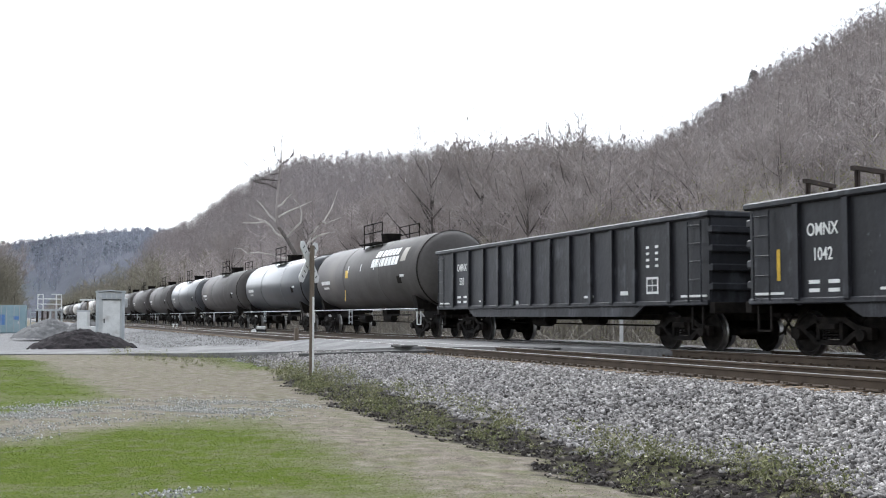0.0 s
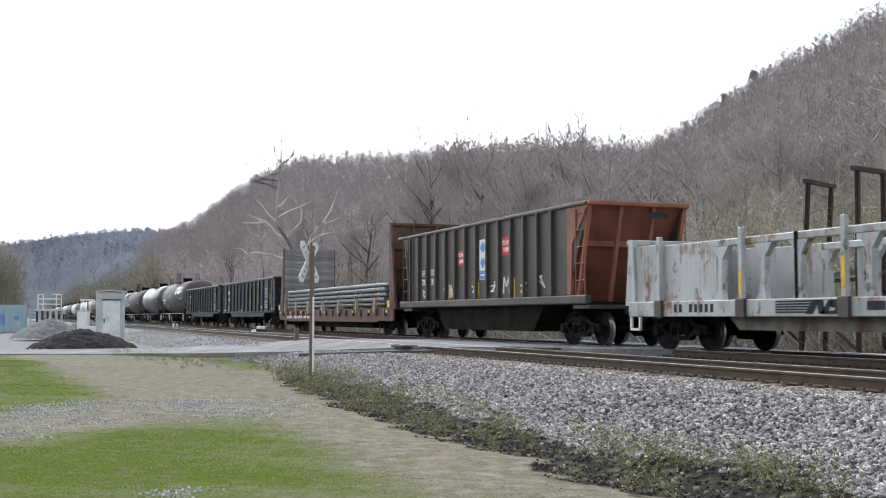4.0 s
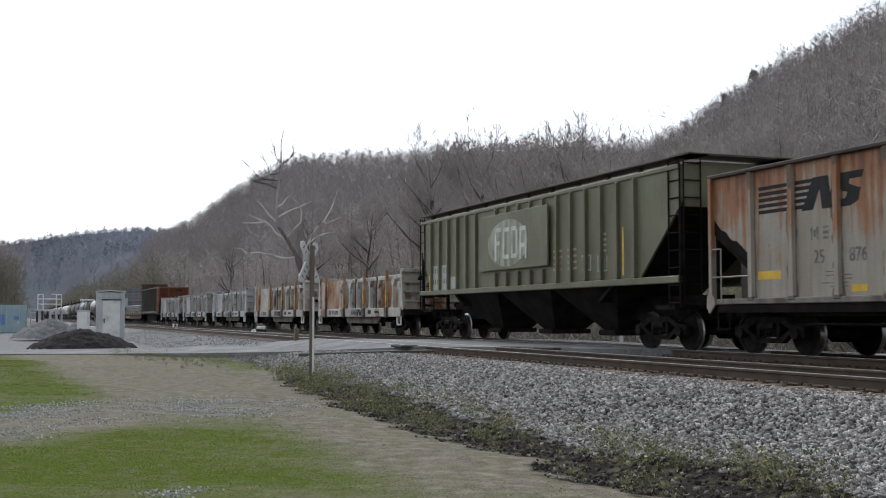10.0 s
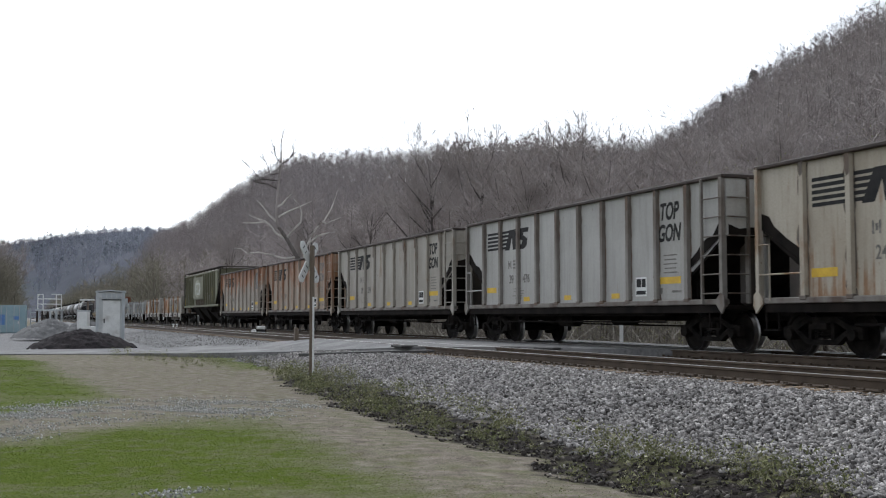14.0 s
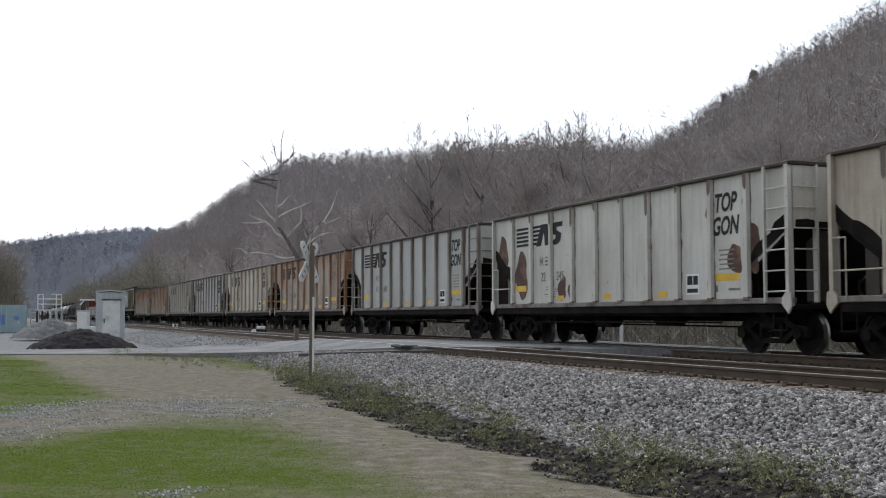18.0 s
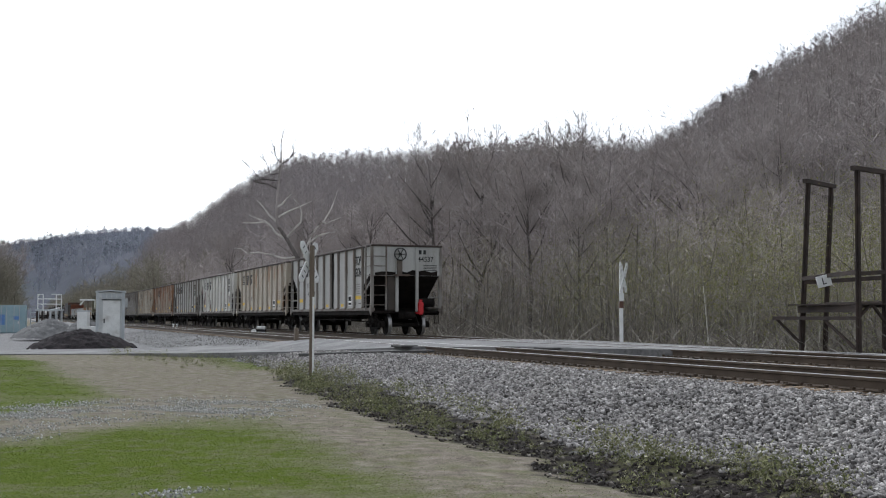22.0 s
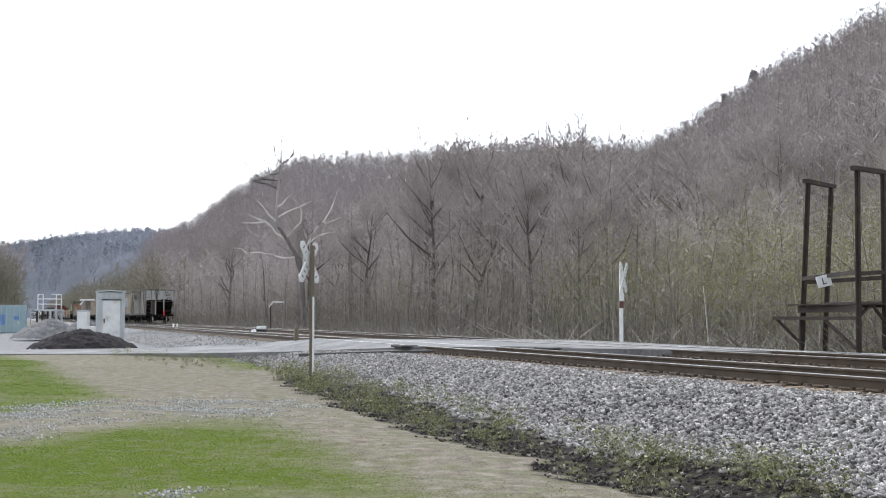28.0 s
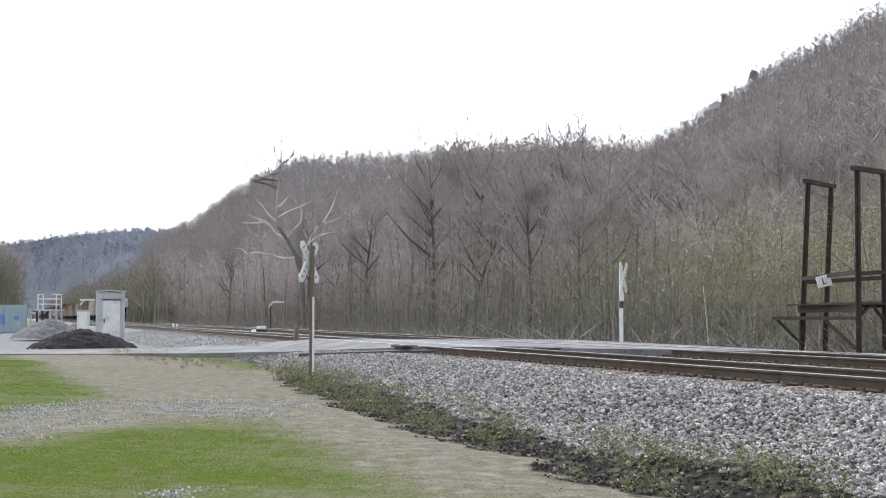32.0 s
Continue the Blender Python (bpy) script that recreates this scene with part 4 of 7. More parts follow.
def bogie_mesh():
    g = Geo()
    for s in (-1, 1):
        x0, x1 = (-1.06, -0.92) if s < 0 else (0.92, 1.06)
        g.plate([(-1.12, 0.36), (-1.12, 0.58), (-0.78, 0.62), (-0.42, 0.78), (0.42, 0.78), (0.78, 0.62), (1.12, 0.58), (1.12, 0.36), (1.02, 0.36),
                 (0.95, 0.5), (0.74, 0.5), (0.42, 0.66), (-0.42, 0.66), (-0.74, 0.5), (-0.95, 0.5), (-1.02, 0.36)], 0, x0, x1)
        g.plate([(-0.8, 0.5), (-0.42, 0.24), (0.42, 0.24), (0.8, 0.5), (0.66, 0.52), (0.36, 0.34), (-0.36, 0.34), (-0.66, 0.52)], 0, x0, x1)
        for y in (-0.36, 0.28):
            g.box(x0, x1, y, y + 0.09, 0.3, 0.7)
        for y in (-0.16, 0.0, 0.16):
            for z in (0.36, 0.42, 0.48):
                g.tube(((x0 + x1) / 2, y, z), ((x0 + x1) / 2, y, z + 0.035), 0.07, n=8)
        for y in (-0.889, 0.889):
            g.tube((s * 0.95, y, 0.44), (s * 1.13, y, 0.44), 0.115, n=10)
    g.box(-1.12, 1.12, -0.22, 0.22, 0.52, 0.66, 0.03)
    g.box(-0.3, 0.3, -0.3, 0.3, 0.62, 0.82, 0.03)
    for y in (-0.4, 0.4):
        g.beam((-0.75, y * 1.1, 0.42), (0.75, y * 1.1, 0.42), 0.09)
    return g.mesh("bogie", M["running_gear"])


WHEELSET = wheelset_mesh()
BOGIE = bogie_mesh()
COUPLER = Geo().box(-0.08, 0.08, -0.1, 0.75, 0.78, 0.95, 0.02).box(-0.16, 0.16, 0.55, 0.78, 0.74, 0.98, 0.05).box(-0.2, 0.2, -0.1, 0.12, 0.7, 1.04).mesh(
    "coupler", M["running_gear"])
HOSE = Geo().tube((-0.35, 0.2, 0.8), (-0.4, 0.45, 0.45), 0.03, n=6).tube((-0.4, 0.45, 0.45), (-0.3, 0.7, 0.4), 0.03, n=6).mesh("brake_hose", M["running_gear"])


def freight_car(name, half, bogie_y, label, category):
    """An empty at the railhead with two bogies, wheelsets and couplers. half: middle to coupler face."""
    car = thing(name, Matrix(), label, category, "cars of the goods train")
    for s in (-1, 1):
        bg = part("bogie", BOGIE, None, car, "black cast steel bogie")
        bg.matrix_basis = pose(0, s * bogie_y, 0)
        for a in (-0.889, 0.889):
            w = part("wheelset", WHEELSET, None, bg, "steel wheels with polished treads on an axle")
            w.matrix_parent_inverse = pose(0, a, 0.445)
        c = part("coupler", COUPLER, None, car)
        c.matrix_basis = pose(0, s * (half - 0.7), 0, 0, 0, 0 if s > 0 else 180)
        h = part("brake_hose", HOSE, None, car)
        h.matrix_basis = pose(0, s * (half - 0.65), 0, 0, 0, 0 if s > 0 else 180)
    return car


def ladder(car, x, y, z0, z1, width, rungs, material, along="y", name="ladder"):
    g = Geo()
    ends = [(x, y - width / 2), (x, y + width / 2)] if along == "y" else [(x - width / 2, y), (x + width / 2, y)]
    for a, b in ends:
        g.tube((a, b, z0), (a, b, z1), 0.02, n=6)
    for k in range(rungs):
        z = z0 + 0.1 + (z1 - z0 - 0.2) * k / (rungs - 1)
        g.tube((*ends[0], z), (*ends[1], z), 0.016, n=6)
    return part(name, g, material, car)


def brake_gear(car, half):
    """The dark pipes, cylinder and rods under a car's floor."""
    g = Geo()
    g.tube((-0.4, -1.6, 0.72), (-0.4, -0.6, 0.72), 0.16, n=10)
    g.tube((-0.7, 1.0, 0.7), (-0.7, 1.9, 0.7), 0.2, n=10)
    g.tube((-0.85, -half, 0.86), (-0.85, half, 0.84), 0.025, n=6)
    g.beam((-0.2, -half, 0.55), (-0.2, half, 0.6), 0.04)
    return part("brake_gear", g, M["running_gear"], car)


def brake_wheel(car, x, y, z, r, material):
    g = Geo()
    n = 16
    for k in range(n):
        a, b = 2 * math.pi * k / n, 2 * math.pi * (k + 1) / n
        g.tube((x + r * math.cos(a), y, z + r * math.sin(a)), (x + r * math.cos(b), y, z + r * math.sin(b)), 0.025, n=5)
    for k in range(6):
        a = math.pi * k / 3
        g.tube((x, y, z), (x + r * math.cos(a), y, z + r * math.sin(a)), 0.018, n=5)
    g.tube((x, y + 0.12, z), (x, y - 0.03, z), 0.06, n=8)
    return part("brake_wheel", g, material, car, "spoked hand-brake wheel")


# ribbed coal hopper, its lower corners cut away over the bogies
TOPGON_TOP = 3.83
RIB_STEP, RIB_END = 1.275, 5.74


def striped_emblem(car, X, y, z, wide, tall):
    """Five stripes running into two slanted block shapes, as one painted mark. y, z: front upper corner."""
    em = Geo()
    n, lo, slim = 5, X - 0.006, 0.085 * tall

    def sheet(pts):
        em.plate([(y - wide * u, z - tall * v) for u, v in pts], 0, lo, X - 0.001)
    for k in range(n):
        v = (k + 0.12) / n
        sheet([(0, v), (0.56 - 0.09 * v, v), (0.53 - 0.09 * v, v + 0.12), (0, v + 0.12)])
    sheet([(0.55, 0.0), (0.645, 0.0), (0.545, 1.02), (0.44, 1.02)])
    sheet([(0.6, 0.0), (0.69, 0.0), (0.72, 1.02), (0.63, 1.02)])
    sheet([(0.77, 0.0), (0.84, 0.0), (0.735, 1.02), (0.655, 1.02)])
    sheet([(0.8, 0.12), (0.85, 0.0), (1.0, 0.0), (0.985, 0.22), (0.88, 0.22), (0.87, 0.38), (0.79, 0.48)])
    sheet([(0.79, 0.36), (0.87, 0.36), (0.97, 0.55), (0.94, 0.66), (0.86, 0.62), (0.78, 0.5)])
    sheet([(0.97, 0.52), (0.95, 0.9), (0.88, 1.04), (0.72, 1.04), (0.735, 0.8), (0.84, 0.8), (0.86, 0.6)])
    tagged(part("emblem", em, M["stencil_black"], car, "black striped emblem"), kind="stuff")


def coal_hopper(paint, label, rib_paint, number="", top_words=True, rust_marks=False, patch=False):
    car = freight_car("coal_hopper_car", 7.7, 5.85, label, "hopper car")
    B, T, E = 7.13, TOPGON_TOP, RIB_END
    dirt = random.Random(len(label) * 31 + sum(ord(c) for c in number))
    for s in (-1, 1):
        g = Geo()
        ln = [(-B, 2.58), (-E - 0.04, 1.84), (-E - 0.04, 1.1), (E + 0.04, 1.1), (E + 0.04, 1.84), (B, 2.58), (B, T - 0.05), (-B, T - 0.05)]
        g.plate(ln, 0, s * 1.5 - (0.03 if s > 0 else -0.03), s * 1.5)
        part("side_panel", g, paint, car)
        part("side_sill", Geo().box(min(s * 1.42, s * 1.57), max(s * 1.42, s * 1.57), -B, B, 1.04, 1.16, 0.015), M["dirty_rib"], car, "grimy side sill")
        part("lower_sill", Geo().box(min(s * 1.4, s * 1.53), max(s * 1.4, s * 1.53), -B + 0.2, B - 0.2, 0.86, 1.04, 0.01), M["slope_dark"], car, "dirty lower sill, its black partly painted shade")
        part("top_chord", Geo().box(min(s * 1.44, s * 1.6), max(s * 1.44, s * 1.6), -B - 0.02, B + 0.02, T - 0.08, T, 0.015), M["steel_brown"], car, "dark rusty top rail")
        rib = Geo().plate([(s * 1.495, -0.085), (s * 1.58, -0.06), (s * 1.58, 0.06), (s * 1.495, 0.085)], 2, 1.14, T - 0.08).mesh("rib", rib_paint)
        for k in range(10):
            y0 = -E + RIB_STEP * k
            r = part("rib", rib, None, car)
            r.matrix_basis = pose(0, y0, 0)
            if s < 0:
                # Strip beside each rib: rust stain plus the rib's shadow line, as colour.
                for e in (-1, 1):
                    n = 14
                    zs = [1.16 + (T - 0.1 - 1.16) * q / n for q in range(n + 1)]
                    wide = [max(0.006, dirt.gauss(0.034, 0.024)) * (1.6 if e > 0 else 0.8) for _ in zs]
                    edge = [(y0 + e * 0.06, z) for z in zs] + [(y0 + e * (0.086 + w), z) for z, w in zip(reversed(zs), wide)]
                    part("rust_streak", Geo().plate(edge, 0, -1.504, -1.499), M["hopper_rib"], car, "brown rust and painted shade running down beside the rib")
                part("rib_foot", Geo().box(-1.585, -1.5, y0 - 0.09, y0 + 0.09, 1.1, 1.2, 0.02), M["hopper_rib"], car, "rusty rib foot")
                tip = T - 0.09 - dirt.uniform(0.12, 0.6)
                part("rust_cap", Geo().plate([(y0 - 0.062, T - 0.085), (y0 + 0.062, T - 0.085), (y0 + 0.05, tip + 0.1), (y0 + dirt.uniform(-0.03, 0.03), tip), (y0 - 0.055, tip + 0.07)], 0, -1.5835, -1.5795),
                     M["hopper_rib"], car, "dark rust at the head of the rib")
        post = Geo().box(min(s * 1.47, s * 1.6), max(s * 1.47, s * 1.6), -0.05, 0.05, 0.98, T - 0.02, 0.02).mesh("corner_post", rib_paint)
        for e in (-1, 1):
            c = part("corner_post", post, None, car)
            c.matrix_basis = pose(0, e * (B - 0.05), 0)
        if s < 0:
            for e in (-1, 1):
                inner = [(B - 0.1, 2.53), (E + 0.04, 1.84)]
                outer = [(E + 0.02, 1.95 + dirt.uniform(0, 0.2))] + [(E + 0.1 + 1.2 * q / 6 + dirt.uniform(-0.05, 0.05), 1.98 + 0.74 * q / 6 + dirt.uniform(0.02, 0.2)) for q in range(1, 6)] + [(B - 0.1, 2.86)]
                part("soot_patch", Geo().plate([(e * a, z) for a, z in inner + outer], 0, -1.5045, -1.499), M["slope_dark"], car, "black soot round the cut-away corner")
    for e in (-1, 1):
        part("end_panel", Geo().box(-1.5, 1.5, min(e * B, e * (B - 0.04)), max(e * B, e * (B - 0.04)), 2.52, T - 0.03), paint, car)
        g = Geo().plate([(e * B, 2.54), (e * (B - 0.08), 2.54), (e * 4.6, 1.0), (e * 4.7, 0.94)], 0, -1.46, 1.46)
        part("slope_sheet", g, M["slope_dark"], car, "slope sheet over the bogie, dark with soot and painted shade")
        edge = [(-1.42 + 0.28 * q, 2.64 + dirt.uniform(0.0, 0.13)) for q in range(11)]
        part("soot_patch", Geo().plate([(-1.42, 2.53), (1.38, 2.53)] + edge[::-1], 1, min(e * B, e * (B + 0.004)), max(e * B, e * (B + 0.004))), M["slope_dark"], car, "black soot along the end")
        part("end_chord", Geo().box(-1.56, 1.56, e * B - 0.06, e * B + 0.06, T - 0.08, T, 0.015), M["steel_brown"], car, "dark rusty end rail")
        for x in (-0.45, 0.45):
            part("end_post", Geo().box(x - 0.06, x + 0.06, e * B - 0.05, e * B + 0.05, 1.0, T - 0.1, 0.015), paint, car)
        part("end_platform", Geo().box(-1.5, 1.5, e * 6.7 - 0.4, e * 6.7 + 0.4, 0.93, 1.03, 0.02), M["slope_dark"], car)
        part("bay_wall", Geo().box(-1.3, 1.3, min(e * 5.0, e * 5.06), max(e * 5.0, e * 5.06), 0.9, 1.3).box(-1.32, -1.26, min(e * 5.0, e * 5.8), max(e * 5.0, e * 5.8), 0.9, 1.8).box(
            1.26, 1.32, min(e * 5.0, e * 5.8), max(e * 5.0, e * 5.8), 0.9, 1.8), M["slope_dark"], car)
        for s in (-1, 1):
            if s == e:
                # full-height ladder between an inner rail and the corner post
                rail_y = e * (B - 0.72)
                part("ladder_rail", Geo().box(s * 1.6 - 0.03, s * 1.6 + 0.03, rail_y - 0.025, rail_y + 0.025, 1.06, T - 0.04, 0.008), rib_paint, car)
                rung = Geo().tube((s * 1.61, rail_y, 0), (s * 1.61, e * (B - 0.05), 0), 0.016, n=6).mesh("rung", rib_paint)
                end_rung = Geo().tube((s * 1.48, e * (B + 0.05), 0), (s * 0.95, e * (B + 0.05), 0), 0.016, n=6).mesh("rung", rib_paint)
                for q in range(6):
                    part("rung", rung, None, car).matrix_basis = pose(0, 0, 1.28 + 0.41 * q)
                    part("rung", end_rung, None, car).matrix_basis = pose(0, 0, 1.28 + 0.41 * q)
                part("ladder_rail", Geo().box(s * 0.93 - 0.025, s * 0.93 + 0.025, e * B - 0.06, e * B + 0.06, 1.06, T - 0.04, 0.008), rib_paint, car)
            else:
                part("grab_iron", Geo().tube((s * 1.58, e * (B - 0.05), 1.62), (s * 1.58, e * (E + 0.02), 1.62), 0.018, n=6), paint, car)
                part("grab_iron", Geo().tube((s * 1.58, e * (B - 0.05), 2.22), (s * 1.58, e * (B - 0.42), 2.22), 0.016, n=6).tube(
                    (s * 1.58, e * (B - 0.42), 2.22), (s * 1.58, e * (B - 0.42), 1.1), 0.016, n=6), paint, car)
            part("step", Geo().box(s * 1.5 - 0.05, s * 1.5 + 0.05, e * (B - 0.4) - 0.22, e * (B - 0.4) + 0.22, 0.5, 0.53).beam(
                (s * 1.5, e * (B - 0.4) - 0.2, 0.52), (s * 1.5, e * (B - 0.4) - 0.2, 1.0), 0.03).beam(
                (s * 1.5, e * (B - 0.4) + 0.2, 0.52), (s * 1.5, e * (B - 0.4) + 0.2, 1.0), 0.03), M["slope_dark"], car)
            part("gusset", Geo().plate([(e * (B - 0.02), 0.84), (e * (B - 0.22), 1.04), (e * (B - 0.2), 1.16), (e * (B - 0.06), 1.3), (e * (B + 0.06), 1.22), (e * (B + 0.08), 1.0)], 0,
                                       s * 1.59 - 0.02, s * 1.59 + 0.02), rib_paint, car)
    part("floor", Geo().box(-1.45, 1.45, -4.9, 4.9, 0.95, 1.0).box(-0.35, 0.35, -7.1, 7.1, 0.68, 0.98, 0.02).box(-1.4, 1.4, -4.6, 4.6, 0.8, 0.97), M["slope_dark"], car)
    brake_gear(car, 4.6)
    part("train_line", Geo().tube((-1.35, -4.6, 0.66), (-1.35, 4.6, 0.64), 0.022, n=6), M["slope_dark"], car)
    for e in (-1, 1):
        part("air_reservoir", Geo().tube((0.62, e * 6.8, 1.38), (1.32, e * 6.8, 1.38), 0.2, n=12), M["slope_dark"], car, "dark air reservoir over the bogie")
        part("brake_housing", Geo().box(-0.82, -0.38, min(e * 6.7, e * 7.05), max(e * 6.7, e * 7.05), 1.03, 2.56, 0.06), M["brown_paint"], car, "dark brown brake housing")
    part("handbrake_bracket", Geo().box(-0.62, 0.02, -B - 0.32, -B, 2.5, 2.57).box(-0.46, -0.26, -B - 0.16, -B - 0.03, 2.57, 3.2), M["hopper_rib"], car)
    brake_wheel(car, -0.36, -B - 0.2, 3.42, 0.26, M["stencil_black"])
    # paint: yellow panels, a striped emblem, stencils
    X = -1.5
    marks(car, [(5.2, 1.61, 0.72, 0.17), (-5.0, 1.62, 0.86, 0.16)] + [(2.66 - 2.58 * k, 1.3, 0.4, 0.13) for k in range(3)], X, M["yellow_paint"], "yellow_patch",
          "yellow reflective patch")
    striped_emblem(car, X, 5.5, 3.42, 3.0, 0.6)
    if number:
        marks(car, [(3.92, 2.36, 0.05, 0.24), (3.75, 2.36, 0.05, 0.24), (3.83, 2.36, 0.06, 0.13), (3.52, 2.36, 0.16, 0.06), (3.52, 2.46, 0.16, 0.05), (3.52, 2.26, 0.16, 0.05)], X, M["faded_black"], "stencil")
        for word, yy in zip(number.split(), (3.72, 2.68)):
            lettering(car, word, X - 0.004, yy, 1.9, 0.36, M["faded_black"], 0.85)
    marks(car, [(3.3 - 0.1 * (k % 3), 1.62 - 0.07 * k, 0.5 + 0.2 * (k % 2), 0.022) for k in range(5)], X, M["faded_black"], "stencil")
    if top_words:
        for word, zz in (("TOP", 3.2), ("GON", 2.7)):
            lettering(car, word, X - 0.004, -4.98, zz, 0.54, M["stencil_black"] if top_words is True else M["faded_black"], 0.74, bold=0.028, slant=0.16)
    if patch:
        part("paint_out", Geo().box(X - 0.0085, X - 0.0075, -5.62, -4.78, 2.5, 3.5), M["faded_black"], car, "weathered dark paint over part of the words")
    marks(car, [(-3.72, 1.5, 0.5, 0.46)], X, M["white_paint"], "data_plate")
    marks(car, [(-3.62, 1.59, 0.2, 0.2), (-3.84, 1.59, 0.18, 0.2), (-3.72, 1.36, 0.42, 0.09)], X - 0.004, M["stencil_black"], "data_plate_print")
    marks(car, [(-5.0, 2.2 - 0.1 * k, 0.55 - 0.08 * (k % 2), 0.03) for k in range(5)], X, M["faded_black"], "stencil")
    marks(car, [(-4.55, 1.38, 0.24, 0.14), (-5.25, 1.36, 0.4, 0.05)], X, M["faded_black"], "stencil")
    if rust_marks:
        for y, z, r in ((6.45, 2.75, 0.42), (5.15, 2.0, 0.52), (2.55, 1.55, 0.3), (2.0, 1.5, 0.24), (-5.95, 2.42, 0.24), (-5.3, 2.0, 0.3), (-5.9, 1.95, 0.25)):
            g = Geo().plate([(y + r * (0.8 + 0.2 * math.sin(3 * a + z)) * math.cos(a), z + r * (1.2 + 0.25 * math.sin(2 * a + y)) * math.sin(a)) for a in [2 * math.pi * k / 18 for k in range(18)]], 0, X - 0.003, X + 0.001)
            part("rust_patch", g, M["rust_blotch"], car, "large brown rust patch")
    return car


def tank_car(paint, label, words=False):
    car = freight_car("tank_car", 8.9, 6.7, label, "tank car")
    R, zc, B = 1.47, 2.6, 8.1
    prof = [(-B, 0.02), (-B + 0.05, 0.5), (-B + 0.2, 0.95), (-B + 0.42, 1.27), (-B + 0.7, R)] + [(B - 0.7, R), (B - 0.42, 1.27), (B - 0.2, 0.95), (B - 0.05, 0.5), (B, 0.02)]
    part("shell", Geo().lathe(prof, 48, "Y", (0, 0, zc)), paint, car, "", True)
    for y in (-7.35, -2.6, 2.6, 7.35):
        part("band", Geo().lathe([(y - 0.06, R), (y - 0.06, R + 0.012), (y + 0.06, R + 0.012), (y + 0.06, R)], 48, "Y", (0, 0, zc)), M["slope_dark"] if abs(y) > 5 else paint, car, "", True)
    part("manway", Geo().tube((0, 0, zc + R - 0.05), (0, 0, zc + R + 0.3), 0.42, n=20).tube((0, 0, zc + R + 0.3), (0, 0, zc + R + 0.36), 0.47, n=20), M["running_gear"], car, "", True)
    for x in (-0.85, 0.85):
        rail = Geo()
        for y in (-1.3, 0.0, 1.3):
            rail.tube((x, y, zc + 1.1), (x, y, zc + R + 0.78), 0.025, n=6)
        for z in (0.4, 0.78):
            rail.tube((x, -1.3, zc + R + z), (x, 1.3, zc + R + z), 0.022, n=6)
        part("top_railing", rail, M["running_gear"], car)
        part("top_platform", Geo().box(x - 0.25, x + 0.25, -1.3, 1.3, zc + R - 0.12, zc + R - 0.07), M["running_gear"], car)
    ladder(car, -1.5, 1.2, 0.45, 1.1, 0.45, 3, M["galvanised"])
    for s in (-1, 1):
        part("grab_rail", Geo().tube((s * 1.52, -7.6, 1.08), (s * 1.52, 7.6, 1.08), 0.02, n=6), M["galvanised"], car, "light steel grab rail")
        part("stub_sill", Geo().box(-0.4, 0.4, min(s * 5.2, s * 8.25), max(s * 5.2, s * 8.25), 0.72, 1.15, 0.03).box(
            -1.5, 1.5, min(s * 7.6, s * 8.2), max(s * 7.6, s * 8.2), 0.98, 1.06), M["running_gear"], car)
        part("saddle", Geo().plate([(-1.35, 1.6), (-1.2, 1.0), (1.2, 1.0), (1.35, 1.6), (0.8, 1.3), (-0.8, 1.3)], 1, s * 6.7 - 0.2, s * 6.7 + 0.2), M["running_gear"], car)
        for e in (-1, 1):
            step = Geo()
            step.beam((e * 1.5, s * 7.9, 1.0), (e * 1.5, s * 7.9, 0.5), 0.04).beam((e * 1.5, s * 7.5, 1.0), (e * 1.5, s * 7.5, 0.5), 0.04).beam((e * 1.5, s * 7.9, 0.5), (e * 1.5, s * 7.5, 0.5), 0.04)
            part("step", step, M["white_paint"] if words else M["running_gear"], car)
    part("outlet", Geo().box(-0.3, 0.3, -0.3, 0.3, 0.8, 1.2, 0.05).tube((0, 0, 0.55), (0, 0, 0.9), 0.16), M["running_gear"], car)
    brake_gear(car, 5.0)

    def on_shell(name, spots, material, label=""):
        """Painted patches that follow the shell's curve: (y, angle above level in degrees, width, height)."""
        g = Geo()
        for y, a, w, h in spots:
            if name in ("reflector", "dot_mark", "placard"):
                g = Geo()
            steps = 4
            vs, fs = [], []
            for k in range(steps + 1):
                b = radians(a) + (k / steps - 0.5) * h / R
                for yy in (y - w / 2, y + w / 2):
                    vs.append((-(R + 0.006) * math.cos(b), yy, zc + (R + 0.006) * math.sin(b)))
            for k in range(steps):
                fs.append((2 * k, 2 * k + 1, 2 * k + 3, 2 * k + 2))
            g.add(vs, fs)
            if name in ("reflector", "dot_mark", "placard"):
                part(name, g, material, car, label)
        if name not in ("reflector", "dot_mark", "placard"):
            tagged(part(name, g, material, car, label), kind="stuff")

    on_shell("stencil", [(5.6, -8, 1.5, 0.17), (5.6, -18, 0.9, 0.1), (-5.6, -8, 0.5, 0.1)], M["white_paint"])
    on_shell("data_plate", [(-5.2, -14, 0.5, 0.3)], M["slope_dark"])
    if words:
        on_shell("lettering_bars", [(-2.0 - 0.44 * k, 33, 0.36, 0.32) for k in range(7)] + [(-1.75 - 0.44 * k, 17, 0.37, 0.36) for k in range(8)], M["white_paint"],
                 "white lettering in two lines")
        on_shell("placard", [(2.0, 4, 0.42, 0.34)], M["yellow_paint"], "yellow placard")
        on_shell("dot_mark", [(-5.6, 26, 0.6, 0.6)], M["hopper_grey"], "faded square sticker")
        on_shell("reflector", [(-1.6 - 1.9 * k + 3.4, 12, 0.09, 0.3) for k in range(3)], M["white_paint"])
    return car


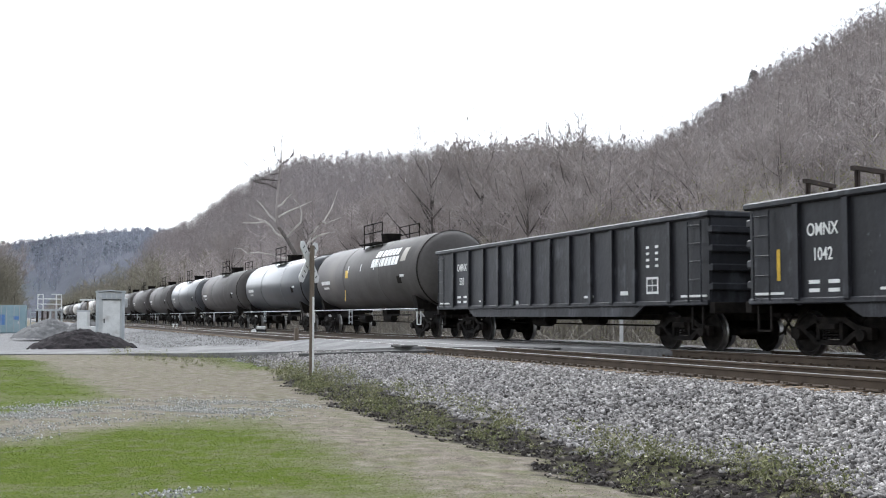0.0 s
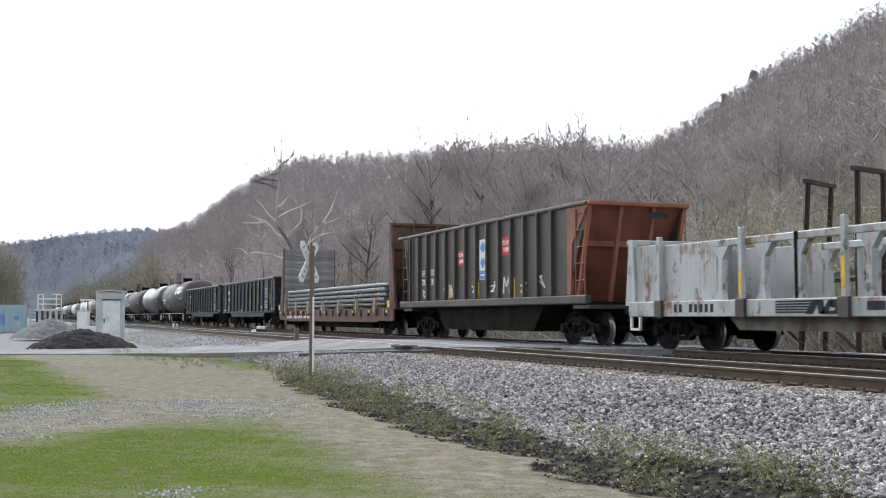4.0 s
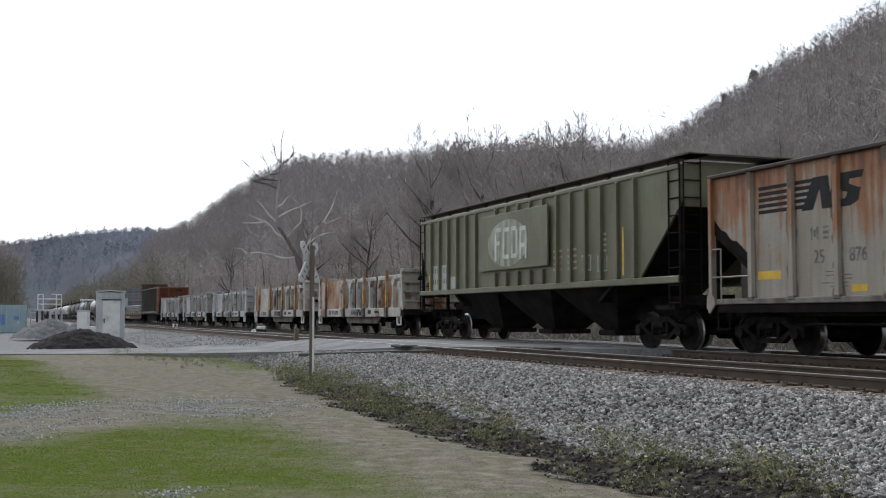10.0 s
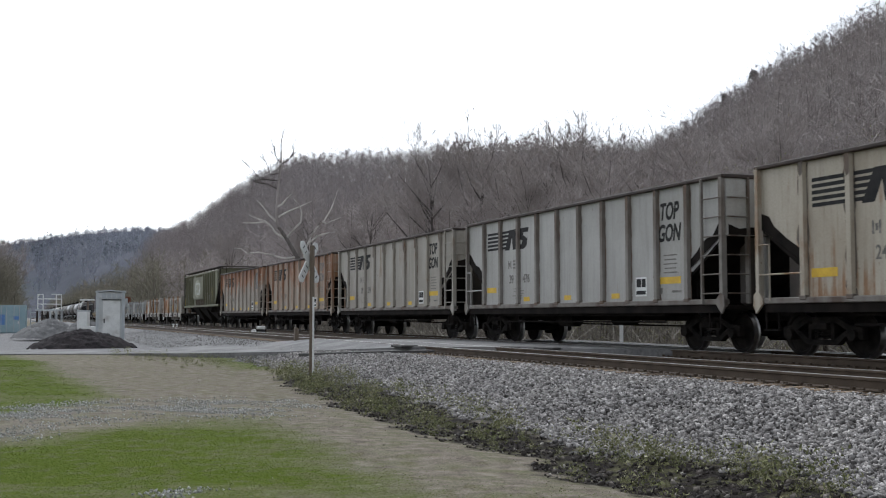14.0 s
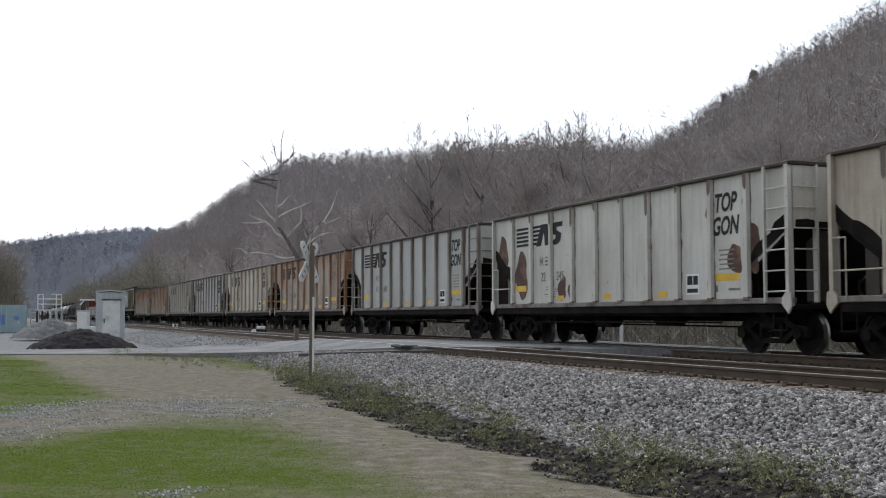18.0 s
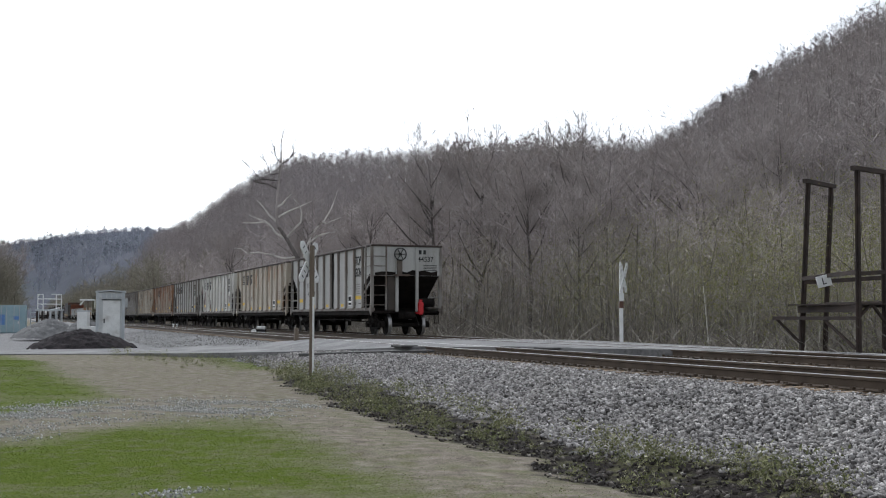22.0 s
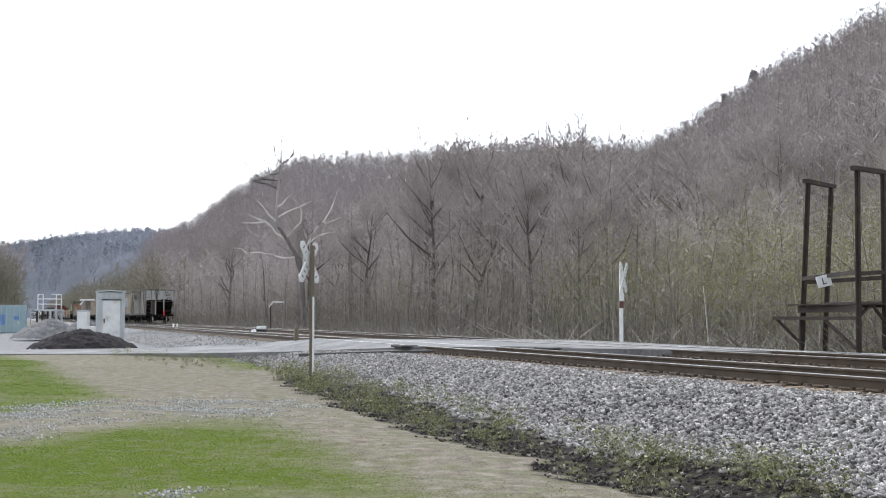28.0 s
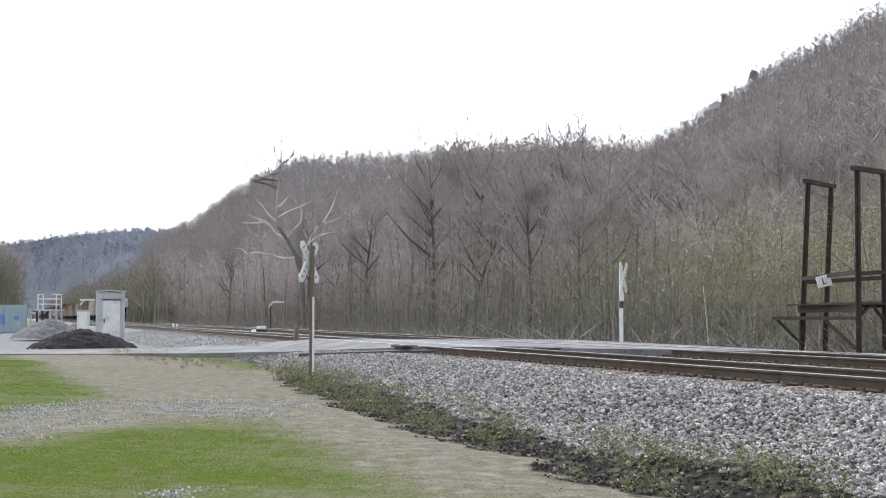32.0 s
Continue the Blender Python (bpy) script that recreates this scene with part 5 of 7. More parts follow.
def gondola(label, number, x_first):
    car = freight_car("gondola_car", 8.8, 6.4, label, "gondola car")
    B, T = 8.2, 3.1
    for s in (-1, 1):
        g = Geo().plate([(-B, 1.08), (-B + 2.6, 1.08), (-B + 3.2, 0.78), (B - 3.2, 0.78), (B - 2.6, 1.08), (B, 1.08), (B, T - 0.1), (-B, T - 0.1)], 0, s * 1.47 - 0.03, s * 1.47 + 0.03)
        part("side_panel", g, M["black_paint"], car)
        part("top_rail", Geo().box(s * 1.5 - 0.1, s * 1.5 + 0.1, -B - 0.05, B + 0.05, T - 0.14, T, 0.03), M["black_paint"], car)
        part("side_sill", Geo().box(s * 1.5 - 0.06, s * 1.5 + 0.06, -B, B, 1.03, 1.15, 0.02), M["black_paint"], car)
        rib = Geo().plate([(s * 1.5, 1.0), (s * 1.59, 1.12), (s * 1.58, T - 0.14), (s * 1.5, T - 0.14)], 1, -0.07, 0.07).mesh("rib", M["black_paint"])
        for y in (6.7, 5.33, 4.12, 2.95, 1.8, 0.62, -0.6, -1.78, -2.95, -4.06, -5.16, -6.7):
            r = part("rib", rib, None, car)
            r.matrix_basis = pose(0, y, 0)
        for e in (-1, 1):
            ladder(car, s * 1.58, e * (B - 0.45), 1.1, T - 0.2, 0.5, 5, M["black_paint"])
            part("step", Geo().beam((s * 1.5, e * 7.95, 1.0), (s * 1.5, e * 7.95, 0.5), 0.04).beam((s * 1.5, e * 7.55, 1.0), (s * 1.5, e * 7.55, 0.5), 0.04).beam(
                (s * 1.5, e * 7.95, 0.5), (s * 1.5, e * 7.55, 0.5), 0.04), M["running_gear"], car)
    for e in (-1, 1):
        g = Geo().box(-1.47, 1.47, e * B - 0.03, e * B + 0.03, 1.05, T - 0.05)
        for k in range(4):
            g.box(-1.47, 1.47, e * B - 0.03 if e < 0 else e * B, e * B + (0.12 if e > 0 else 0.03) if e > 0 else e * B + 0.03, 1.35 + 0.42 * k, 1.5 + 0.42 * k)
            g.box(-1.5, 1.5, min(e * B, e * (B + 0.12)), max(e * B, e * (B + 0.12)), 1.35 + 0.42 * k, 1.52 + 0.42 * k, 0.03)
        part("end_wall", g, M["black_paint"], car)
        part("end_rail", Geo().box(-1.6, 1.6, e * B - 0.1, e * B + 0.1, T - 0.14, T, 0.03), M["black_paint"], car)
        part("end_sill", Geo().box(-1.5, 1.5, min(e * B, e * (B + 0.18)), max(e * B, e * (B + 0.18)), 0.85, 1.1, 0.02), M["running_gear"], car)
    part("floor", Geo().box(-1.45, 1.45, -B, B, 1.1, 1.16).box(-0.35, 0.35, -B, B, 0.7, 1.1), M["running_gear"], car)
    brake_gear(car, 5.2)
    X = -1.505
    lettering(car, "OMNX", X, 6.02, 2.42, 0.34, M["white_paint"], 0.82)
    lettering(car, number, X, 6.02, 1.95, 0.34, M["white_paint"], 0.82)
    marks(car, [(6.02 + dx, 1.44 - 0.16 * r, 0.3, 0.07) for r in range(2) for dx in (-0.3, 0.24)] + [(B - 3.9, 1.28, 0.5, 0.05), (B - 6.5, 1.2, 0.3, 0.12), (0.2, 1.1, 0.6, 0.05),
          (-2.8, 1.3, 0.5, 0.06), (-4.6, 1.36, 0.36, 0.1), (-7.6, 1.24, 1.0, 0.05), (B - 0.6, 1.24, 0.9, 0.05)], X, M["white_paint"], "stencil", "small white stencil lines")
    marks(car, [(-5.9 + dx, 1.98 + 0.15 * k, 0.13, 0.06) for dx in (-0.2, 0.2) for k in range(4)] + [(-5.9, 1.52, 0.52, 0.4)], X, M["white_paint"], "data_plate", "white stencilled data block")
    marks(car, [(-5.9 + dx, 1.52 + dz, 0.19, 0.13) for dx in (-0.11, 0.11) for dz in (-0.08, 0.08)], X - 0.004, M["black_paint"], "data_plate_print")
    marks(car, [(x_first, 1.75, 0.1, 0.5)] + ([(7.3, 1.8, 0.1, 0.62), (-1.26, 1.75, 0.09, 0.5), (-3.63, 1.7, 0.09, 0.5), (-7.0, 1.85, 0.09, 0.62)] if number == "1042" else []), X,
          M["yellow_paint"], "reflector", "yellow reflective strip")
    return car


def pole_flat():
    car = freight_car("bulkhead_flatcar", 10.55, 7.9, "rust-brown bulkhead flatcar loaded with dark utility poles", "flatcar")
    B = 9.95
    for s in (-1, 1):
        g = Geo().plate([(-B, 0.62), (-B + 1.8, 0.62), (-B + 2.2, 0.56), (B - 2.2, 0.56), (B - 1.8, 0.62), (B, 0.62), (B, 1.12), (-B, 1.12)], 0, s * 1.5 - 0.04, s * 1.5 + 0.04)
        part("side_sill", g, M["oxide_red"], car)
        pocket = Geo().box(s * 1.58 - 0.05, s * 1.58 + 0.05, -0.09, 0.09, 0.82, 1.08, 0.015).mesh("stake_pocket", M["brown_paint"])
        for k in range(17):
            r = part("stake_pocket", pocket, None, car)
            r.matrix_basis = pose(0, -9.0 + 1.12 * k, 0)
    part("deck", Geo().box(-1.5, 1.5, -B, B, 1.06, 1.14), M["oxide_red"], car)
    part("centre_sill", Geo().box(-0.4, 0.4, -B, B, 0.55, 1.06).box(-1.1, 1.1, -5.9, 5.9, 0.3, 0.62, 0.03), M["slope_dark"], car, "deep black underframe")
    for e in (-1, 1):
        y = e * 9.3
        board = Geo().box(-1.42, 1.42, min(y, y - e * 0.08), max(y, y - e * 0.08), 0, 0.2, 0.012).mesh("bulkhead_board", M["grey_boards"])
        for k in range(16):
            r = part("bulkhead_board", board, None, car)
            r.matrix_basis = pose(0, 0, 1.2 + 0.21 * k)
        g = Geo()
        for x in (-1.44, -0.5, 0.5, 1.44):
            g.plate([(y, 1.1), (y + e * 0.75, 1.1), (y + e * 0.16, 4.52), (y, 4.52)], 0, x - 0.05, x + 0.05)
        g.box(-1.5, 1.5, min(y, y + e * 0.16), max(y, y + e * 0.16), 4.46, 4.56)
        for z in (1.9, 2.7, 3.5):
            g.box(-1.44, 1.44, min(y, y + e * 0.2), max(y, y + e * 0.2), z, z + 0.1)
        g.box(-1.44, 1.44, min(y + e * 0.01, y + e * 0.04), max(y + e * 0.01, y + e * 0.04), 1.14, 4.48)
        part("bulkhead_frame", g, M["oxide_red"], car, "rust-red steel bulkhead bracing")
    brake_gear(car, 6.0)
    X = -1.54
    marks(car, [(9.4 - 2.35 * k, 1.0, 0.22, 0.11) for k in range(9)] + [(9.62, 1.3, 0.3, 0.3), (-9.62, 1.3, 0.3, 0.3)], X - 0.095, M["yellow_paint"], "reflector", "yellow reflective patch")
    marks(car, [(8.0 - 0.32 * k, 0.78, 0.2, 0.16) for k in range(4)] + [(6.5 - 0.32 * k, 0.78, 0.2, 0.16) for k in range(6)] + [(4.2, 0.78, 0.5, 0.12), (3.4, 0.78, 0.5, 0.12)], X, M["white_paint"], "stencil")
    return car


def pole_stack():
    load = thing("pole_stack", Matrix(), "stack of dark treated utility poles strapped on timber bunks", "utility poles", "load of the flatcar")
    rng = random.Random(8)
    meshes = [Geo().tube((0, -8.55, 0), (0, 8.55, 0), 0.066 + 0.007 * k, 0.092, n=10).mesh("utility_pole", M["utility_pole"], True) for k in range(3)]
    z = 1.285
    for row in range(5):
        for k in range(12):
            p = part("utility_pole", meshes[rng.randrange(3)], None, load)
            p.matrix_basis = pose(-1.38 + 0.246 * k + rng.uniform(-0.02, 0.02), rng.uniform(-0.5, 0.5), z + rng.uniform(0, 0.02), 0, 0, 180 * rng.randrange(2) + rng.uniform(-0.25, 0.25))
        z += 0.2
    for y in (-8.0, -5.4, -2.6, 0.2, 3.0, 5.6, 8.0):
        for k in range(5):
            part("bunk_timber", Geo().box(-1.5, 1.5, y - 0.1, y + 0.1, 1.135 + 0.2 * k, 1.135 + 0.2 * k + 0.06, 0.01), M["pale_wood"], load, "sawn timber bunk")
        part("stake", Geo().box(-1.66, -1.56, y + 0.1, y + 0.24, 0.95, 1.55, 0.015).box(-1.7, -1.56, y + 0.02, y + 0.3, 1.12, 1.22), M["pale_wood"], load, "short pale timber stake")
        g = Geo()
        pts = [(-1.5, 1.15), (-1.5, 2.06), (-1.3, 2.19), (1.3, 2.19), (1.5, 2.06), (1.5, 1.15)]
        for a, b in zip(pts[:-1], pts[1:]):
            g.beam((a[0], y + 1.1 - 0.5 * (a[1] > 2), a[1]), (b[0], y + 1.1 - 0.5 * (b[1] > 2), b[1]), 0.03, 0.012)
        part("strap", g, M["rack_grey"], load, "grey steel strap")
    return load


def rotary_gondola():
    car = freight_car("hopper_gondola_car", 7.9, 5.95, "dark brown ribbed hopper with orange ends", "hopper car")
    B, T = 7.35, 3.85
    C = 6.2
    for s in (-1, 1):
        g = Geo().plate([(-B, 3.7), (-C, 1.38), (6.5, 1.38), (6.5, 2.75), (B, 3.68), (B, T), (-B, T)], 0, s * 1.48 - 0.03, s * 1.48 + 0.03)
        part("side_panel", g, M["maroon_paint"], car)
        part("top_rail", Geo().box(s * 1.5 - 0.09, s * 1.5 + 0.09, -B, B + 0.5, T - 0.1, T, 0.02), M["maroon_paint"], car)
        part("side_sill", Geo().box(s * 1.52 - 0.09, s * 1.52 + 0.09, -B, B + 0.2, 1.12, 1.36, 0.03), M["maroon_paint"], car, "dirty grey side sill")
        rib = Geo().box(min(s * 1.5, s * 1.62), max(s * 1.5, s * 1.62), -0.05, 0.05, 1.36, T - 0.1, 0.02).mesh("rib", M["maroon_paint"])
        for k in range(14):
            r = part("rib", rib, None, car)
            r.matrix_basis = pose(0, 6.45 - 0.907 * k, 0)
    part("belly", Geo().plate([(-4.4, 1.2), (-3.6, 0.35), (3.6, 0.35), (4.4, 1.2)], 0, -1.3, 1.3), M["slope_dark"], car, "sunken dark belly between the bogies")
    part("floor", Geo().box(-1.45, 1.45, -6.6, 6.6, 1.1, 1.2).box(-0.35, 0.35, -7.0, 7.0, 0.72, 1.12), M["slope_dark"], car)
    for e in (-1, 1):
        paint = M["orange_rust"] if e < 0 else M["maroon_paint"]
        g = Geo().plate([(e * B, T), (e * (B - 0.06), T), (e * 4.9, 1.15), (e * 5.0, 1.12)], 0, -1.47, 1.47)
        part("slope_sheet", g, paint, car, "faded sloped end sheet")
        g = Geo()
        g.box(-1.55, 1.55, min(e * B, e * (B + 0.14)), max(e * B, e * (B + 0.14)), T - 0.12, T, 0.02)
        g.box(-1.5, 1.5, min(e * 6.35, e * 6.55), max(e * 6.35, e * 6.55), 2.7, 2.85)
        for x in (-1.45, -0.5, 0.5, 1.45):
            g.beam((x, e * B, T - 0.1), (x, e * 6.7, 1.2), 0.1)
        part("end_frame", g, paint, car)
        for s in (-1, 1):
            g = Geo()
            g.plate([(e * B, 3.8), (e * C, 3.8), (e * C, 1.38), (e * (C + 0.22), 1.38), (e * (C + 0.3), 2.75), (e * B, 3.68)], 0, s * 1.5 - 0.04, s * 1.5 + 0.04)
            part("corner_panel", g, paint, car, "corner panel")
        for s in (-1, 1):
            ladder(car, s * 1.56, e * (B - 0.35), 1.2, T - 0.2, 0.5, 6, paint)
        part("end_platform", Geo().box(-1.5, 1.5, e * 6.9 - 0.45, e * 6.9 + 0.45, 1.0, 1.1), M["maroon_paint"], car)
    marks(car, [(0.0, 3.5, 0.62, 0.16)], 0.0, M["stencil_black"], "end_plate").matrix_basis = Matrix.Translation((0.55, -B - 0.16, 0.0)) @ pose(0, 0, 0, 0, 0, 90)
    X = -1.512
    marks(car, [(1.45, 2.75, 0.6, 0.52), (-2.17, 2.95, 0.68, 0.56)], X, M["red_paint"], "warning_sign", "red warning sign")
    for y in (1.45, -2.17):
        lettering(car, "DO NOT", X - 0.006, y, 2.85 + (0.2 if y < 0 else 0), 0.18, M["white_paint"], 0.72, bold=0.03)
        lettering(car, "HUMP", X - 0.006, y, 2.64 + (0.2 if y < 0 else 0), 0.19, M["white_paint"], 0.8, bold=0.03)
    marks(car, [(-0.35, 2.62, 0.56, 1.3)], X, M["white_paint"], "notice_panel", "white and blue picture panel")
    g = Geo()
    for zz in (3.0, 2.52):
        g.plate([(-0.35, zz + 0.22), (-0.14, zz), (-0.35, zz - 0.22), (-0.56, zz)], 0, X - 0.0065, X - 0.004)
    g.box(X - 0.0065, X - 0.004, -0.62, -0.08, 1.98, 2.27)
    part("notice_print", g, M["blue_paint"], car, "blue diamonds and band")
    marks(car, [(-0.35, 2.76, 0.3, 0.2), (-0.35, 2.12, 0.4, 0.05)], X - 0.0065, M["white_paint"], "blue_panel_print")
    for word, yy, zz in (("HP", 5.15, 2.35), ("TX", 4.25, 2.35), ("200", 5.12, 2.02), ("59", 4.25, 2.02)):
        lettering(car, word, X - 0.004, yy, zz, 0.32, M["white_paint"], 0.8)
    g = Geo()
    rng = random.Random(4)
    for y0, z0, strokes, size in ((5.0, 1.62, 7, 0.2), (4.78, 1.48, 4, 0.12), (2.25, 1.66, 10, 0.24), (0.35, 1.78, 4, 0.2), (-1.25, 1.75, 6, 0.26), (-3.4, 1.7, 7, 0.22), (-4.6, 1.72, 6, 0.24), (3.0, 1.75, 4, 0.14)):
        p = (y0 + size, z0)
        for k in range(strokes):
            q = (y0 + rng.uniform(-size, size), z0 + rng.uniform(-size, size) * 1.1)
            g.beam((X - 0.003, p[0], p[1]), (X - 0.003, q[0], q[1]), 0.035, 0.035)
            p = q
    for p, q in (((-1.98, 1.5), (-2.02, 2.0)), ((-2.02, 2.0), (-2.2, 1.7)), ((-2.2, 1.7), (-2.42, 2.02)), ((-2.42, 2.02), (-2.4, 1.5))):
        g.beam((X - 0.003, *p), (X - 0.003, *q), 0.05, 0.05)
    part("scrawl", g, M["white_paint"], car, "white spray-paint scrawl")
    marks(car, [(2.6, 1.65, 0.09, 0.5), (0.0, 1.65, 0.09, 0.5), (-2.75, 1.65, 0.09, 0.6)], X, M["yellow_paint"], "reflector", "yellow reflective strip")
    return car


def rack_car(paint, label, rng_seed):
    """A low flat with open steel side racks for sleepers."""
    car = freight_car("tie_rack_car", 7.7, 4.75, label, "rack car")
    B = 6.15
    rng = random.Random(rng_seed)
    part("deck", Geo().box(-1.4, 1.4, -B, B, 0.98, 1.08).box(-0.35, 0.35, -B, B, 0.62, 0.98), M["slope_dark"], car)
    for s in (-1, 1):
        part("side_sill", Geo().box(s * 1.5 - 0.05, s * 1.5 + 0.05, -B, B, 0.78, 1.14, 0.02), paint, car)
        T = 2.42
        part("top_rail", Geo().box(s * 1.42 - 0.05, s * 1.42 + 0.05, -B + 0.1, B - 3.5, T - 0.14, T + 0.02, 0.02), M["rack_rusty"] if rng_seed == 5 else paint, car)
        part("rack_panel", Geo().box(s * 1.42 - 0.03, s * 1.42 + 0.03, B - 1.42, B, 1.1, T + 0.06, 0.01), M["rack_rust_panel"] if rng_seed in (2, 4, 5) else paint, car, "solid weathered steel panel")
        part("rack_panel", Geo().box(s * 1.42 - 0.03, s * 1.42 + 0.03, B - 3.5, B - 1.5, 1.1, T + 0.02, 0.01), M["rack_rust_panel"] if rng_seed == 5 else paint, car, "solid weathered steel panel")
        col = Geo().plate([(-0.1, 1.1), (0.26, 1.1), (0.12, 1.3), (0.06, 2.0), (0.3, 2.28), (-0.28, 2.28), (-0.06, 2.0), (-0.04, 1.3)], 0, s * 1.42 - 0.07, s * 1.42 + 0.07).mesh("rack_column", paint)
        for y in (2.45, 1.0, -0.1, -2.0, -3.15, -5.05):
            c = part("rack_column", col, None, car)
            c.matrix_basis = pose(0, y, 0)
        for y in (-0.02, -3.05):
            part("inner_post", Geo().box(s * 1.49 - 0.02, s * 1.49 + 0.02, y - 0.035, y + 0.035, 1.12, 2.44, 0.008), M["slope_dark"], car, "thin dark post")
        post = Geo().box(s * 1.55 - 0.05, s * 1.55 + 0.05, -0.055, 0.055, 0.75, 2.64, 0.015).mesh("stake", M["rack_rust_panel"] if rng_seed >= 4 else paint)
        for y in (4.74, 1.62, -1.44, -4.5):
            c = part("stake", post, None, car)
            c.matrix_basis = pose(0, y, 0)
            part("stake_pocket", Geo().box(s * 1.58 - 0.05, s * 1.58 + 0.05, y - 0.14, y + 0.14, 0.76, 1.16, 0.015), M["brown_paint"], car)
    for e in (-1, 1):
        g = Geo().plate([(e * (B + 0.05), 1.05), (e * (B + 0.1), 1.05), (e * (B - 0.02), 2.62), (e * (B - 0.07), 2.62)], 0, -1.45, 1.45)
        for z in (1.35, 1.72, 2.1):
            g.box(-1.45, 1.45, min(e * B, e * (B + 0.16)), max(e * B, e * (B + 0.16)), z, z + 0.09, 0.01)
        g.box(-1.5, 1.5, min(e * (B - 0.1), e * (B + 0.14)), max(e * (B - 0.1), e * (B + 0.14)), 2.52, 2.66, 0.02)
        part("end_wall", g, paint, car)
        for x in (-1.45, 1.45):
            part("end_post", Geo().plate([(e * (B - 0.25), 1.05), (e * (B + 0.22), 1.05), (e * (B + 0.04), 2.66), (e * (B - 0.12), 2.66)], 0, x - 0.06, x + 0.06), paint, car)
        part("draft_sill", Geo().box(-0.3, 0.3, min(e * B, e * (B + 0.75)), max(e * B, e * (B + 0.75)), 0.7, 1.0, 0.02), M["slope_dark"], car)
        part("end_beam", Geo().box(-1.5, 1.5, min(e * B, e * (B + 0.28)), max(e * B, e * (B + 0.28)), 0.84, 1.08, 0.02), M["slope_dark"], car)
        for s in (-1, 1):
            part("step", Geo().beam((s * 1.5, e * 6.1, 1.1), (s * 1.5, e * 6.1, 0.48), 0.06).beam((s * 1.5, e * 5.7, 1.1), (s * 1.5, e * 5.7, 0.48), 0.06).beam(
                (s * 1.5, e * 6.1, 0.48), (s * 1.5, e * 5.7, 0.48), 0.06), M["white_paint"], car, "white corner step")
    brake_wheel(car, -0.35, -B - 0.3, 1.95, 0.26, paint)
    part("fishbelly_sill", Geo().plate([(2.6, 0.8), (2.2, 0.5), (-2.2, 0.5), (-2.6, 0.8)], 0, -1.2, -1.12).plate([(2.6, 0.8), (2.2, 0.5), (-2.2, 0.5), (-2.6, 0.8)], 0, 1.12, 1.2), M["dirty_rib"], car, "dirty cream under-sill")
    for k in range(0 if rng_seed == 3 else 9):
        y, z = rng.uniform(-1.0, 1.0), rng.choice((1.22, 1.58, 1.95, 2.3)) + rng.uniform(-0.03, 0.03)
        w, h = rng.uniform(0.12, 0.34), rng.uniform(0.05, 0.1)
        n = 9
        g = Geo().plate([(y + w * math.cos(2 * math.pi * q / n) * rng.uniform(0.7, 1.2), z + h * math.sin(2 * math.pi * q / n) * rng.uniform(0.7, 1.3)) for q in range(n)], 1, -B - 0.11, -B - 0.05)
        part("rust_patch", g, M["slope_dark"], car, "dark rusted-through hole")
    brake_gear(car, 4.2)
    X = -1.552
    striped_emblem(car, X, 0.55, 1.1, 2.0, 0.26)
    marks(car, [(4.1 - 0.2 * k, 0.97, 0.11, 0.18) for k in range(8) if k != 2] + [(-2.2, 0.98, 0.45, 0.16), (-3.2, 0.98, 0.6, 0.1)], X, M["stencil_black"], "stencil")
    marks(car, [(1.62, 1.5, 0.1, 0.5), (-1.44, 1.6, 0.1, 0.55), (-4.5, 1.6, 0.1, 0.5)], -1.602, M["yellow_paint"], "reflector", "yellow reflective strip")
    return car


